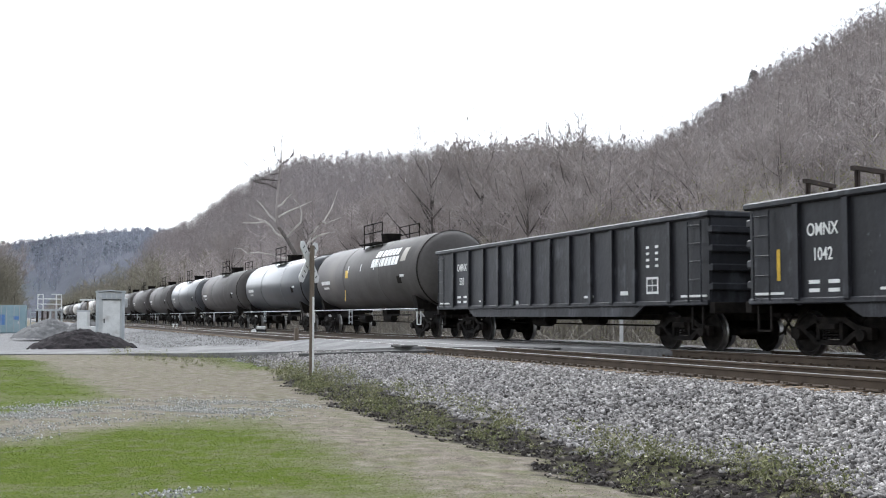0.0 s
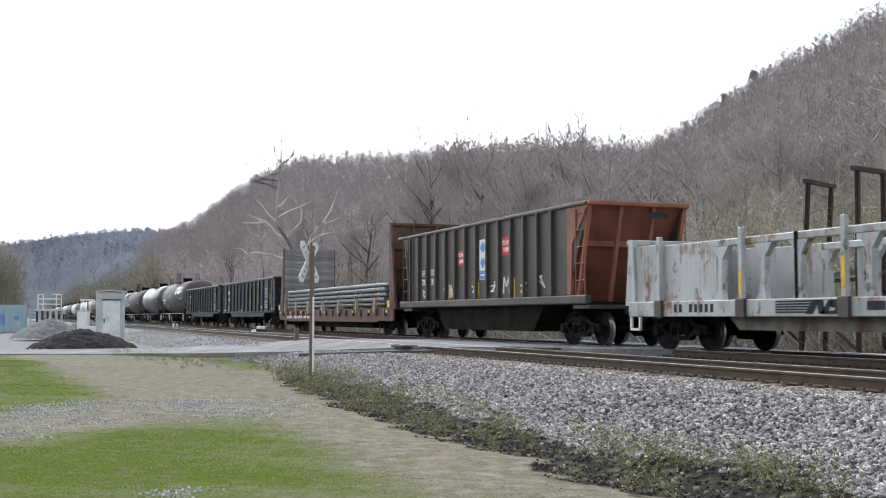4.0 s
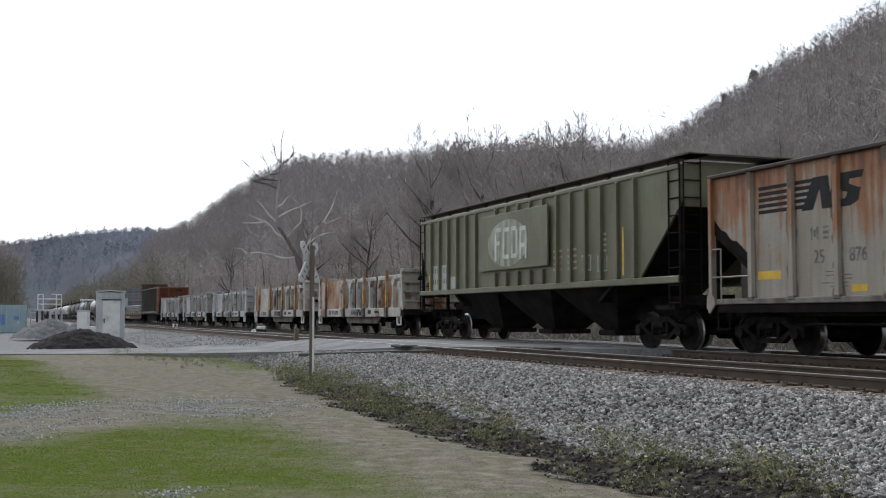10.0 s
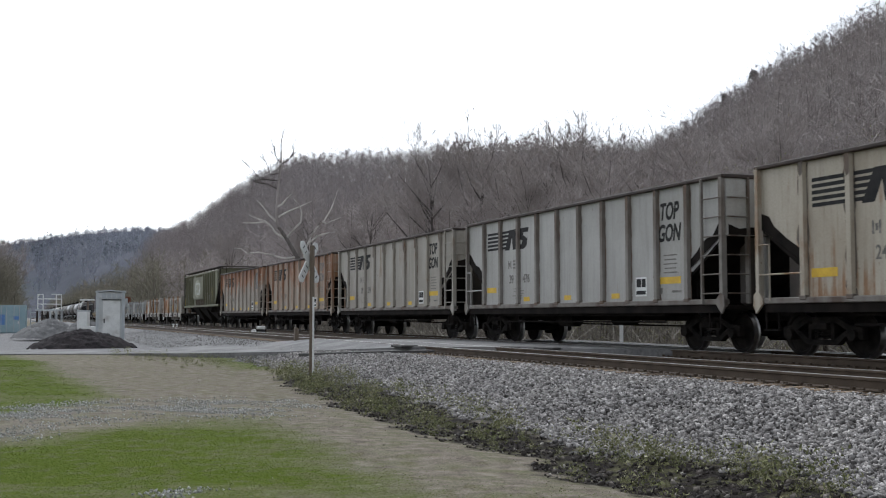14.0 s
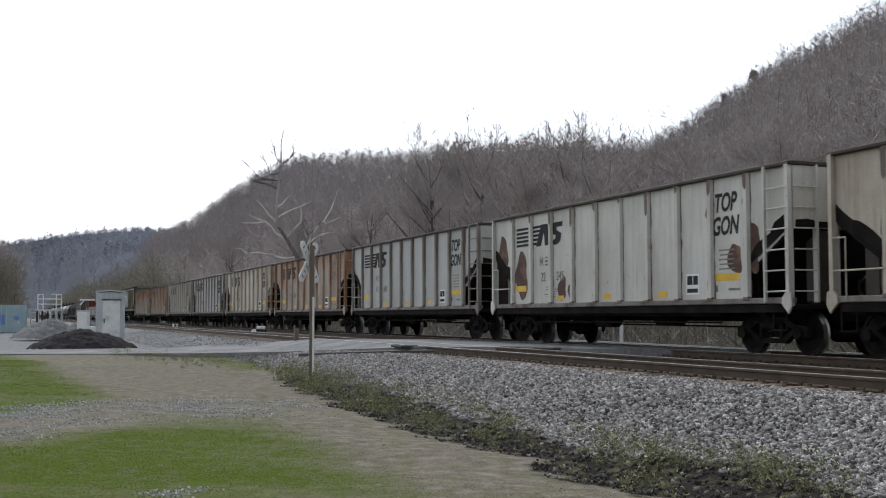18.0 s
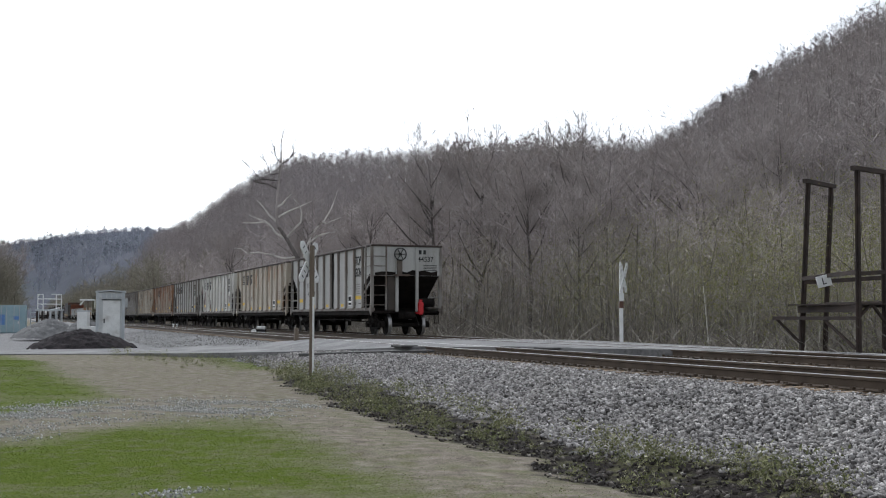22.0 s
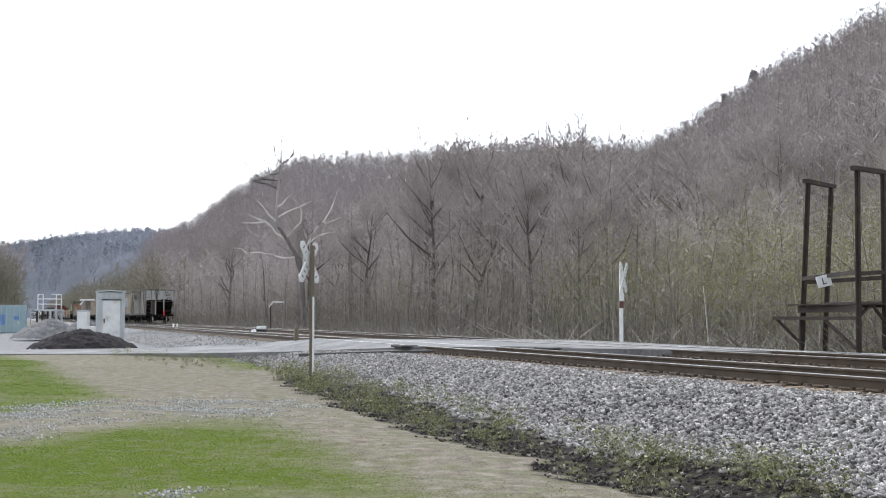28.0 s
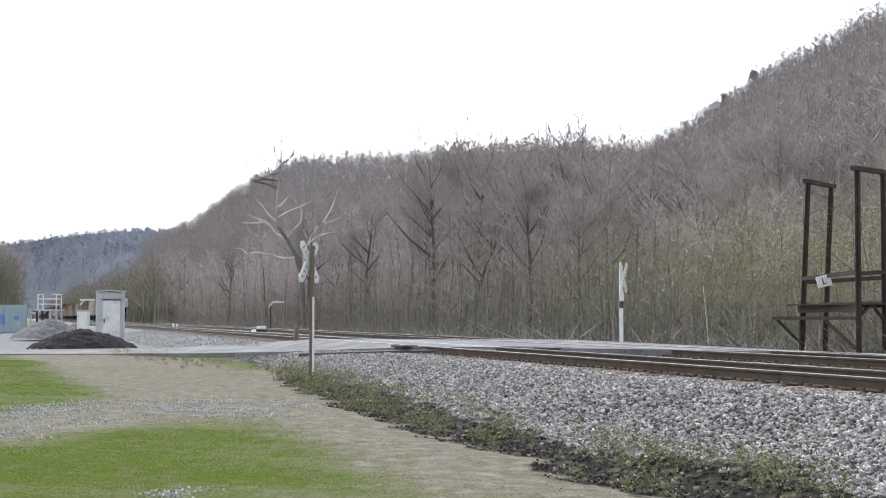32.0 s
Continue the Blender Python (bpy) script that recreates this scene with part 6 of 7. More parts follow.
def covered_hopper():
    car = freight_car("covered_hopper_car", 9.23, 6.95, "olive-green ribbed covered hopper with a painted oval", "hopper car")
    B, T = 8.55, 4.25
    G = M["green_paint"]
    for s in (-1, 1):
        g = Geo().plate([(-B, 3.3), (-6.75, 1.65), (7.45, 1.65), (B, 3.3), (B, T), (-B, T)], 0, s * 1.47 - 0.03, s * 1.47 + 0.03)
        part("side_panel", g, G, car)
        part("top_rail", Geo().box(s * 1.48 - 0.06, s * 1.48 + 0.06, -B, B, T - 0.1, T + 0.02, 0.02), G, car)
        part("side_sill", Geo().box(s * 1.5 - 0.06, s * 1.5 + 0.06, -B, B, 1.55, 1.72, 0.02), G, car)
        rib = Geo().box(min(s * 1.5, s * 1.6), max(s * 1.5, s * 1.6), -0.045, 0.045, 1.72, T - 0.1, 0.02).mesh("rib", G)
        for k in range(18):
            y = 7.35 - 0.824 * k
            if y > -6.75 and not (s < 0 and -2.1 < y < 2.8):
                r = part("rib", rib, None, car)
                r.matrix_basis = pose(0, y, 0)
        low = Geo().box(min(s * 1.5, s * 1.6), max(s * 1.5, s * 1.6), -0.045, 0.045, 1.72, 2.15, 0.02).mesh("rib", M["hopper_rib"])
        top = Geo().box(min(s * 1.5, s * 1.6), max(s * 1.5, s * 1.6), -0.045, 0.045, 3.88, T - 0.1, 0.02).mesh("rib", G)
        if s < 0:
            for k in range(5):
                for me in (low, top):
                    r = part("rib", me, None, car)
                    r.matrix_basis = pose(0, 1.62 - 0.824 * k, 0)
    part("sign_panel", Geo().box(-1.63, -1.58, -2.1, 2.8, 2.22, 3.95, 0.01), G, car, "plain green panel set proud of the ribs")
    X = -1.634
    oval = Geo()
    oval.plate([(0.6 + 1.45 * math.cos(2 * math.pi * k / 40), 3.02 + 0.72 * math.sin(2 * math.pi * k / 40)) for k in range(40)], 0, X - 0.003, X)
    part("oval", oval, M["ghost_paint"], car, "faded pale oval")
    g = Geo()
    for y, bars in ((1.5, ((0.0, 0.0, 0.1, 0.8), (-0.18, 0.35, 0.4, 0.1), (-0.12, 0.02, 0.3, 0.1))), (0.9, ((0.0, 0.0, 0.1, 0.7), (-0.2, 0.33, 0.34, 0.1), (-0.2, -0.33, 0.34, 0.1))),
                    (0.3, ((0.0, 0.0, 0.1, 0.75), (-0.3, 0.0, 0.1, 0.6), (-0.15, 0.33, 0.3, 0.1), (-0.15, -0.33, 0.3, 0.1))),
                    (-0.3, ((0.0, -0.05, 0.1, 0.75), (-0.32, -0.05, 0.1, 0.75), (-0.16, 0.3, 0.3, 0.1), (-0.16, -0.1, 0.3, 0.1)))):
        for dy, dz, w, h in bars:
            g.box(X - 0.008, X - 0.003, y - 0.05 + (dy - w / 2) * 1.15, y - 0.05 + (dy + w / 2) * 1.15, 3.02 + (dz - h / 2) * 1.25, 3.02 + (dz + h / 2) * 1.25)
    part("oval_lettering", g, M["ghost_letters"], car, "ghostly white lettering")
    roof = Geo().plate([(-1.5, T), (-0.9, T + 0.1), (0.9, T + 0.1), (1.5, T)], 1, -B, B)
    part("roof", roof, G, car)
    g = Geo()
    for x in (-1.2, 1.2):
        g.box(x - 0.28, x + 0.28, -B - 0.35, B + 0.1, T + 0.2, T + 0.225)
        for k in range(11):
            g.box(x - 0.05, x + 0.05, -B + 0.5 + 1.6 * k, -B + 0.56 + 1.6 * k, T, T + 0.2)
    g.box(-1.5, 1.5, -B - 0.35, -B + 0.4, T + 0.2, T + 0.24)
    part("roof_walkway", g, M["brown_paint"], car, "dark steel roof walkway")
    part("roof_hatch", Geo().box(-0.45, 0.45, -6.6, 6.6, T + 0.08, T + 0.2, 0.03), G, car)
    for e in (-1, 1):
        part("end_panel", Geo().box(-1.46, 1.46, min(e * B, e * (B - 0.04)), max(e * B, e * (B - 0.04)), 3.3, T), G, car)
        part("slope_sheet", Geo().plate([(e * B, 3.32), (e * (B - 0.08), 3.32), (e * 4.6, 1.2), (e * 4.7, 1.15)], 0, -1.44, 1.44), M["slope_dark"], car, "black sloped end sheet")
        for x in (-1.42, -0.45, 0.45, 1.42):
            part("end_post", Geo().box(x - 0.05, x + 0.05, e * (B - 0.05) - 0.05, e * (B - 0.05) + 0.05, 1.0, 3.4), M["slope_dark"], car)
        part("end_platform", Geo().box(-1.5, 1.5, e * 7.9 - 0.4, e * 7.9 + 0.4, 0.95, 1.05).box(-0.35, 0.35, min(e * 4.5, e * 8.3), max(e * 4.5, e * 8.3), 0.7, 0.98), M["slope_dark"], car)
        for s in (-1, 1):
            ladder(car, s * 1.52, e * (B - 0.2), 1.0, T + 0.15, 0.46, 9, M["slope_dark"])
            ladder(car, s * 1.2, e * (B + 0.06), 1.0, T + 0.15, 0.46, 9, M["slope_dark"], "x")
    for y in (-3.7, 0.0, 3.7):
        for s in (-1,):
            vs = [(-1.42, y - 1.85, 1.62), (1.42, y - 1.85, 1.62), (1.42, y + 1.85, 1.62), (-1.42, y + 1.85, 1.62), (-0.5, y - 0.35, 0.4), (0.5, y - 0.35, 0.4), (0.5, y + 0.35, 0.4), (-0.5, y + 0.35, 0.4)]
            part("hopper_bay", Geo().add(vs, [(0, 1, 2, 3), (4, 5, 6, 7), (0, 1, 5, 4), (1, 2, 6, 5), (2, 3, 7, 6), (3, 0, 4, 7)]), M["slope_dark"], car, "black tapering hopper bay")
        part("outlet_gate", Geo().box(-0.65, 0.65, y - 0.45, y + 0.45, 0.28, 0.42, 0.02), M["running_gear"], car)
    part("centre_sill", Geo().box(-0.3, 0.3, -8.1, 8.1, 0.95, 1.3), M["slope_dark"], car)
    X = -1.505
    marks(car, [(6.94, 2.16, 0.66, 0.86), (6.12, 2.16, 0.64, 0.86), (5.28, 1.95, 0.6, 0.42)], X, M["hopper_light"], "stencil_panel", "white reporting panel")
    marks(car, [(6.8 + 0.2 * k, z, 0.05, 0.18) for k in range(3) for z in (2.4, 2.02)] + [(5.98 + 0.2 * k, z, 0.05, 0.18) for k in range(2) for z in (2.4, 2.02)], X - 0.004, M["stencil_black"], "stencil")
    marks(car, [(-2.5, 2.6 - 0.17 * k, 0.5, 0.07) for k in range(4)] + [(-3.35, 2.6 - 0.17 * k, 0.5, 0.07) for k in range(4)] + [(-5.0, 2.9 - 0.14 * k, 0.4, 0.06) for k in range(5)], X, M["hopper_cream"], "stencil")
    marks(car, [(-4.15, 2.2, 0.5, 0.42), (-5.0, 2.15, 0.5, 0.42)], X, M["rack_grey"], "data_plate")
    marks(car, [(-4.15, 2.2, 0.42, 0.34), (-5.0, 2.15, 0.42, 0.34)], X - 0.004, M["green_paint"], "data_plate_print")
    marks(car, [(-6.2, 2.4, 0.07, 1.2), (7.35, 2.0, 0.07, 0.6)], -1.604, M["yellow_paint"], "reflector", "yellow reflective strip")
    return car


def rear_marker(car):
    part("rear_marker", Geo().box(0.32, 0.5, -7.8, -7.6, 0.86, 1.42, 0.05).box(0.35, 0.47, -7.76, -7.66, 1.42, 1.5, 0.02).box(0.36, 0.46, -7.62, -7.1, 0.9, 0.98), M["red_paint"], car, "bright red end-of-train marker")
    lettering(car, "44537", 0.84, -7.14, 3.22, 0.3, M["stencil_black"], 0.95, END_ON)
    g = Geo().box(0.54, 0.66, -7.14, -7.13, 3.44, 3.62).box(0.74, 0.86, -7.14, -7.13, 3.44, 3.62)
    for k in range(4):
        g.box(0.75, 1.35, -7.14, -7.13, 2.75 + 0.07 * k, 2.775 + 0.07 * k)
    part("stencil", g, M["stencil_black"], car)
    rng = random.Random(4)
    edge = [(-1.02 - rng.uniform(0, 0.1), 1.16 + 0.26 * q) for q in range(11)] + [(-0.72, 3.76 - 0.26 * q) for q in range(11)]
    part("soot_streak", Geo().plate(edge, 0, -1.506, -1.499), M["slope_dark"], car, "wide black streak down one panel")


def marshal_train():
    """Each car with the place of its middle along the train, in metres."""
    tanks = {"matte": tank_car(M["tank_black"], "dusty black tank car with white lettering", True), "plain": tank_car(M["tank_black"], "dusty dark grey tank car"),
             "gloss": tank_car(M["tank_gloss"], "glossy black tank car that mirrors the sky"), "white": tank_car(M["tank_white"], "dirty white tank car")}
    order = ["matte", "gloss", "plain", "gloss", "plain", "plain", "plain", "white", "white", "plain", "white", "plain", "gloss", "white", "plain", "plain", "white", "plain", "gloss", "plain"]
    used = set()
    for k, kind in enumerate(order):
        ob = tanks[kind] if kind not in used else copy_thing(tanks[kind], Matrix())
        used.add(kind)
        TRAIN.append((ob, 37.6 + 8.95 + 17.9 * k))
    TRAIN.append((gondola("black ribbed gondola car with faded white lettering", "533", 20.0), 28.6))
    TRAIN.append((gondola("black ribbed gondola car with white letters and yellow strips", "1042", 1.95), 10.75))
    TRAIN.append((pole_flat(), -8.86))
    TRAIN.append((pole_stack(), -8.86))
    TRAIN.append((rotary_gondola(), -27.4))
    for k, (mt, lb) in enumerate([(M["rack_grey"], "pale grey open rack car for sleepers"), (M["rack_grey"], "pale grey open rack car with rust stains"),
                                  (M["rack_grey"], "light grey open rack car with side stakes"), (M["rack_rusty"], "cream open rack car with brown rust"),
                                  (M["rack_rusty"], "heavily rusted open rack car with yellow strips")]):
        TRAIN.append((rack_car(mt, lb, k + 1), -43.0 - 15.4 * k))
    TRAIN.append((covered_hopper(), -121.55))
    kinds = [("hopper_stained", "25 876"), ("hopper_rusty", "25 769"), ("hopper_grey", "39 276"), ("hopper_light", "39 476"), ("hopper_cream", "24 310"), ("hopper_rusty", "23 651"),
             ("hopper_light", "42 447"), ("hopper_pale", "22 345"), ("hopper_cream", "22 143"), ("hopper_light", "44 537")]
    words = {"hopper_stained": "grey-tan ribbed coal hopper with orange rust stains", "hopper_rusty": "rust-streaked ribbed coal hopper with a black emblem", "hopper_grey": "grey ribbed coal hopper with sooty corners",
             "hopper_pale": "off-white ribbed coal hopper with brown rust blotches",
             "hopper_light": "pale grey ribbed coal hopper with a striped emblem", "hopper_cream": "cream ribbed coal hopper stained with rust"}
    for k, (mt, no) in enumerate(kinds):
        faint = "faint" if mt in ("hopper_rusty", "hopper_stained") else True
        car = coal_hopper(M[mt], words[mt], M["light_rib"] if mt == "hopper_light" else M[mt], no, faint if k != 8 else False, k == 7, k == 0)
        if k == 9:
            rear_marker(car)
            car["label"] = "pale grey coal hopper, the last car, with a red marker"
        TRAIN.append((car, -138.47 - 15.4 * k))


marshal_train()


# ---- things beside the railway ----
RIGHT = Vector((CA, -SA, 0))           # across the view
AHEAD = Vector((SA, CA, 0))


def crossbuck(name, m, label, face_turn, height, lower_white):
    """A wooden post with two crossed boards; face_turn: bearing of the boards' width."""
    cb = thing(name, m, label, "crossbuck sign", "level crossing signs")
    post = Geo().box(-0.055, 0.055, -0.055, 0.055, -0.4, height - 0.1, 0.012)
    part("post", post, M["white_paint"] if lower_white else M["post_wood"], cb, "white-painted post" if lower_white else "weathered timber post")
    zc = height - 0.52
    turn = pose(0, 0, 0, 0, 0, face_turn)
    for d, s in ((0.075, 1), (0.105, -1)) if lower_white else ((-0.075, 1), (-0.105, -1)):
        g = Geo().plate([(-0.65, -0.02), (-0.58, -0.12), (0.58, -0.12), (0.65, -0.02), (0.65, 0.02), (0.58, 0.12), (-0.58, 0.12), (-0.65, 0.02)], 1, -d - 0.012, -d + 0.012)
        blade = part("blade", g, M["white_paint"], cb, "white board with black lettering")
        blade.matrix_basis = Matrix.Translation((0, 0, zc)) @ turn @ pose(0, 0, 0, 0, s * 50, 0)
        ink = Geo()
        for k in range(7):
            x = -0.48 + 0.16 * k
            if s < 0 or abs(x) > 0.2:
                for face in (-d - 0.015, -d + 0.015):
                    ink.box(x - 0.013, x + 0.013, face - 0.002, face + 0.002, -0.05, 0.05)
        bars = part("lettering_bars", ink, M["stencil_black"], blade)
    if lower_white:
        part("plate", Geo().box(-0.08, 0.08, -0.1, -0.08, height - 1.32, height - 1.06, 0.005), M["white_paint"], cb, "small white plate")
        part("band", Geo().box(-0.07, 0.07, -0.07, 0.07, height - 1.58, height - 1.34), M["oxide_red"], cb, "faded dark red band")
    else:
        part("reflective_strip", Geo().box(0.02, 0.07, -0.072, -0.066, 0.0, height - 1.4), M["white_paint"], cb, "white reflective strip on the post")
    return cb


crossbuck("crossbuck", pose(7.07, 27.29, 0.05, 0, 0, -21), "weathered wooden crossbuck beside the level crossing", 66, 3.35, False)
crossbuck("crossbuck", pose(19.71, 33.65, 0.45, 0, 0, -21), "white crossbuck post beyond the tracks", 65, 2.93, True)


def marker_post():
    ob = Geo().box(-0.075, 0.075, -0.075, 0.075, -0.3, 0.46, 0.01)
    o = solid("marker_post", ob, M["post_wood"], "short weathered timber marker post", "post")
    o.matrix_basis = pose(10.1, 41.3, 0.62)


marker_post()


def steel_gantry():
    fr = thing("loading_frame", pose(0.14, -0.06, 0), "rusty steel loading frame with two tall portals and a platform", "steel frame")
    for (a, b) in (((22.66, 27.67), (24.14, 28.38)), ((21.94, 24.73), (23.2, 25.1))):
        for k, (x, y) in enumerate((a, b)):
            lean = -0.35 if a[0] > 22 else -0.08
            foot = Vector((x, y, -0.3)) + RIGHT * lean
            g = Geo()
            for dx in (-0.04, 0.04):
                g.beam(foot + RIGHT * dx, Vector((x, y, 5.6)) + RIGHT * dx, 0.016, 0.09)
            g.beam(foot, Vector((x, y, 5.6)), 0.09, 0.02)
            part("upright", g, M["steel_brown"], fr, "rusty rolled-steel upright")
        u = (Vector((*b, 5.66)) - Vector((*a, 5.66))).normalized()
        part("cap_beam", Geo().beam(Vector((*a, 5.66)) - u * 0.22, Vector((*b, 5.66)) + u * 0.22, 0.16, 0.12), M["steel_brown"], fr)
    part("guard_rail", Geo().beam((22.45, 27.75, 2.66), (21.92, 24.7, 2.76), 0.06, 0.12), M["steel_brown"], fr)
    part("guard_rail", Geo().beam((21.92, 24.7, 2.7), (23.15, 25.1, 2.78), 0.06, 0.12), M["steel_brown"], fr)
    part("guard_rail", Geo().beam((22.5, 27.7, 2.55), (23.15, 25.1, 2.62), 0.06, 0.12), M["steel_brown"], fr)
    part("platform_beam", Geo().beam((22.3, 27.75, 1.72), (22.0, 24.8, 1.74), 0.14, 0.2), M["steel_brown"], fr)
    part("platform_beam", Geo().beam((23.8, 28.3, 1.86), (23.2, 25.1, 1.86), 0.14, 0.18), M["steel_brown"], fr)
    part("platform_beam", Geo().beam((21.45, 27.9, 1.46), (21.85, 24.75, 1.46), 0.1, 0.1), M["steel_brown"], fr)
    part("platform_deck", Geo().plate([(21.9, 27.8), (23.9, 28.4), (23.2, 25.0), (21.95, 24.7)], 2, 1.84, 1.88), M["steel_brown"], fr)
    for p, q in (((21.5, 27.8, 1.42), (22.2, 27.6, 0.7)), ((21.75, 26.0, 1.42), (21.9, 24.9, 0.6)), ((21.95, 24.8, 1.5), (22.5, 24.95, 1.85)), ((23.15, 25.1, 1.35), (22.55, 24.95, 1.85)),
                 ((22.2, 27.6, 1.4), (22.2, 27.6, -0.3))):
        part("brace", Geo().beam(p, q, 0.07), M["steel_brown"], fr)
    return fr


steel_gantry()
sg = thing("notice_board", Matrix.Translation((22.25, 26.35, 2.55)) @ Matrix(((CA, SA, 0, 0), (-SA, CA, 0, 0), (0, 0, 1, 0), (0, 0, 0, 1))) @ pose(0, 0, 0, 0, -14, 0),
           "small white notice board hung askew on the frame", "sign")
part("board", Geo().box(-0.21, 0.21, -0.03, 0.0, -0.17, 0.17, 0.004), M["white_paint"], sg)
part("print", Geo().box(-0.05, -0.02, -0.034, -0.03, -0.1, 0.1).box(-0.02, 0.06, -0.034, -0.03, -0.1, -0.07), M["stencil_black"], sg)


def bungalow():
    b = thing("equipment_shed", pose(4.7, 58.3, 0.1, 0, 0, -21.25 + 16), "pale grey metal signal equipment shed with one door", "shed")
    w, d, h = 0.62, 0.75, 2.62
    part("base", Geo().box(-w - 0.1, w + 0.1, -d - 0.1, d + 0.1, -0.3, 0.12), M["gravel_heap"], b, "concrete base")
    part("walls", Geo().box(-w, w, -d, d, 0.1, h, 0.02), M["shed_metal"], b)
    for k in range(4):
        x, y = ((-w, -d), (w, -d), (w, d), (-w, d))[k]
        part("corner_post", Geo().box(x - 0.07, x + 0.07, y - 0.07, y + 0.07, 0.1, h + 0.08, 0.015), M["galvanised"], b)
    part("roof", Geo().plate([(-w - 0.12, h), (0, h + 0.06), (w + 0.12, h), (w + 0.12, h + 0.05), (0, h + 0.12), (-w - 0.12, h + 0.05)], 1, -d - 0.12, d + 0.12), M["galvanised"], b)
    door = part("door", Geo().box(-0.36, 0.46, -d - 0.05, -d - 0.01, 0.16, h - 0.4, 0.01), M["white_paint"], b, "plain pale metal door")
    part("door_handle", Geo().box(-0.32, -0.26, -d - 0.1, -d - 0.05, 1.1, 1.3, 0.01), M["stencil_black"], door)
    part("drip_rail", Geo().box(-0.42, 0.52, -d - 0.1, -d - 0.01, h - 0.4, h - 0.35), M["stencil_black"], b)
    for k in range(4):
        part("vent_panel", Geo().box(-0.4 + 0.24 * k, -0.22 + 0.24 * k, -d - 0.025, -d, h - 0.3, h - 0.08, 0.005), M["galvanised"], b)
    part("meter_box", Geo().box(w + 0.02, w + 0.2, -0.5, -0.1, h - 0.75, h - 0.3, 0.02), M["shed_metal"], b)


bungalow()


def heap(name, cx, cy, rx, ry, h, material, label, seed, base=-0.05):
    """A loose pile: an uneven cone with a rounded top."""
    vs, fs = [], []
    rings, n = 36, 110
    for i in range(rings + 1):
        r = i / rings
        for k in range(n):
            a = 2 * math.pi * k / n
            wob = 1 + 0.13 * noise.noise(Vector((math.cos(a) * 1.2 + seed, math.sin(a) * 1.2, 0.3)))
            x, y = cx + rx * r * wob * math.cos(a), cy + ry * r * wob * math.sin(a)
            z = h * (1 - r) ** 0.9 * (1 - 0.25 * (1 - r) ** 2) * 1.3 + 0.2 * h * noise.noise(Vector((x * 0.9, y * 0.9, seed))) * (1 - r) + 0.09 * noise.noise(Vector((x * 3.5, y * 3.5, seed))) + 0.06 * noise.noise(Vector((x * 9.0, y * 9.0, seed)))
            vs.append((x, y, base + max(z, -0.05)))
    for i in range(rings):
        for k in range(n):
            fs.append((i * n + k, i * n + (k + 1) % n, (i + 1) * n + (k + 1) % n, (i + 1) * n + k))
    return solid(name, Geo().add(vs, fs), material, label, "pile", smooth=True)


heap("cinder_mound", 3.0, 52.6, 2.35, 2.0, 0.88, M["coal"], "low heap of black cinders beside the road", 2.0, 0.1)
heap("gravel_mound", 2.3, 72.5, 2.3, 2.2, 1.15, M["gravel_heap"], "heap of pale crushed gravel", 7.0, 0.2)
heap("gravel_mound", 4.3, 72.0, 1.9, 1.9, 1.1, M["gravel_heap"], "lower heap of pale crushed gravel", 4.0, 0.2)


def container():
    c = thing("shipping_container", pose(0.1, 108.0, -0.05, 0, 0, -2), "faded teal shipping container with its doors shut", "container")
    part("box", Geo().box(-1.2, 1.2, -3.0, 3.0, 0.12, 2.58, 0.02), M["container_teal"], c)
    for k in range(14):
        for s in (-1, 1):
            part("corrugation", Geo().box(s * 1.22 - 0.02, s * 1.22 + 0.02, -2.8 + 0.42 * k, -2.6 + 0.42 * k, 0.2, 2.45), M["container_teal"], c)
    for x in (-1.16, 1.16):
        for y in (-2.96, 2.96):
            part("corner_post", Geo().box(x - 0.08, x + 0.08, y - 0.08, y + 0.08, 0.0, 2.62, 0.01), M["container_teal"], c)
    for s in (-1, 1):
        d = part("door", Geo().box(min(s * 0.02, s * 1.08), max(s * 0.02, s * 1.08), -3.07, -3.0, 0.2, 2.48, 0.01), M["container_teal"], c)
        for x in (0.3, 0.75):
            part("lock_rod", Geo().tube((s * x, -3.1, 0.2), (s * x, -3.1, 2.48), 0.025, n=6), M["galvanised"], d)
    part("patch", Geo().box(-1.02, -0.45, -3.085, -3.072, 0.85, 1.75), M["blue_paint"], c, "dark blue painted square")
    part("patch", Geo().box(0.25, 0.7, -3.085, -3.072, 1.3, 1.6), M["blue_paint"], c, "pale blue faded patch")
    part("patch", Geo().box(0.62, 0.76, -3.12, -3.1, 0.95, 1.15), M["white_paint"], c, "small white tag")


container()


def fence_panel():
    f = thing("stacked_frames", pose(1.95, 107.5, 0), "stack of pale steel frames beside the container", "steel frames")
    for k in range(5):
        part("frame_bar", Geo().box(-0.25, 0.45, -0.8, 0.8, 0.25 + 0.4 * k, 0.32 + 0.4 * k), M["galvanised"], f)
    for x in (-0.25, 0.42):
        part("frame_post", Geo().box(x - 0.04, x + 0.04, -0.8, -0.7, 0, 2.3), M["galvanised"], f)


fence_panel()


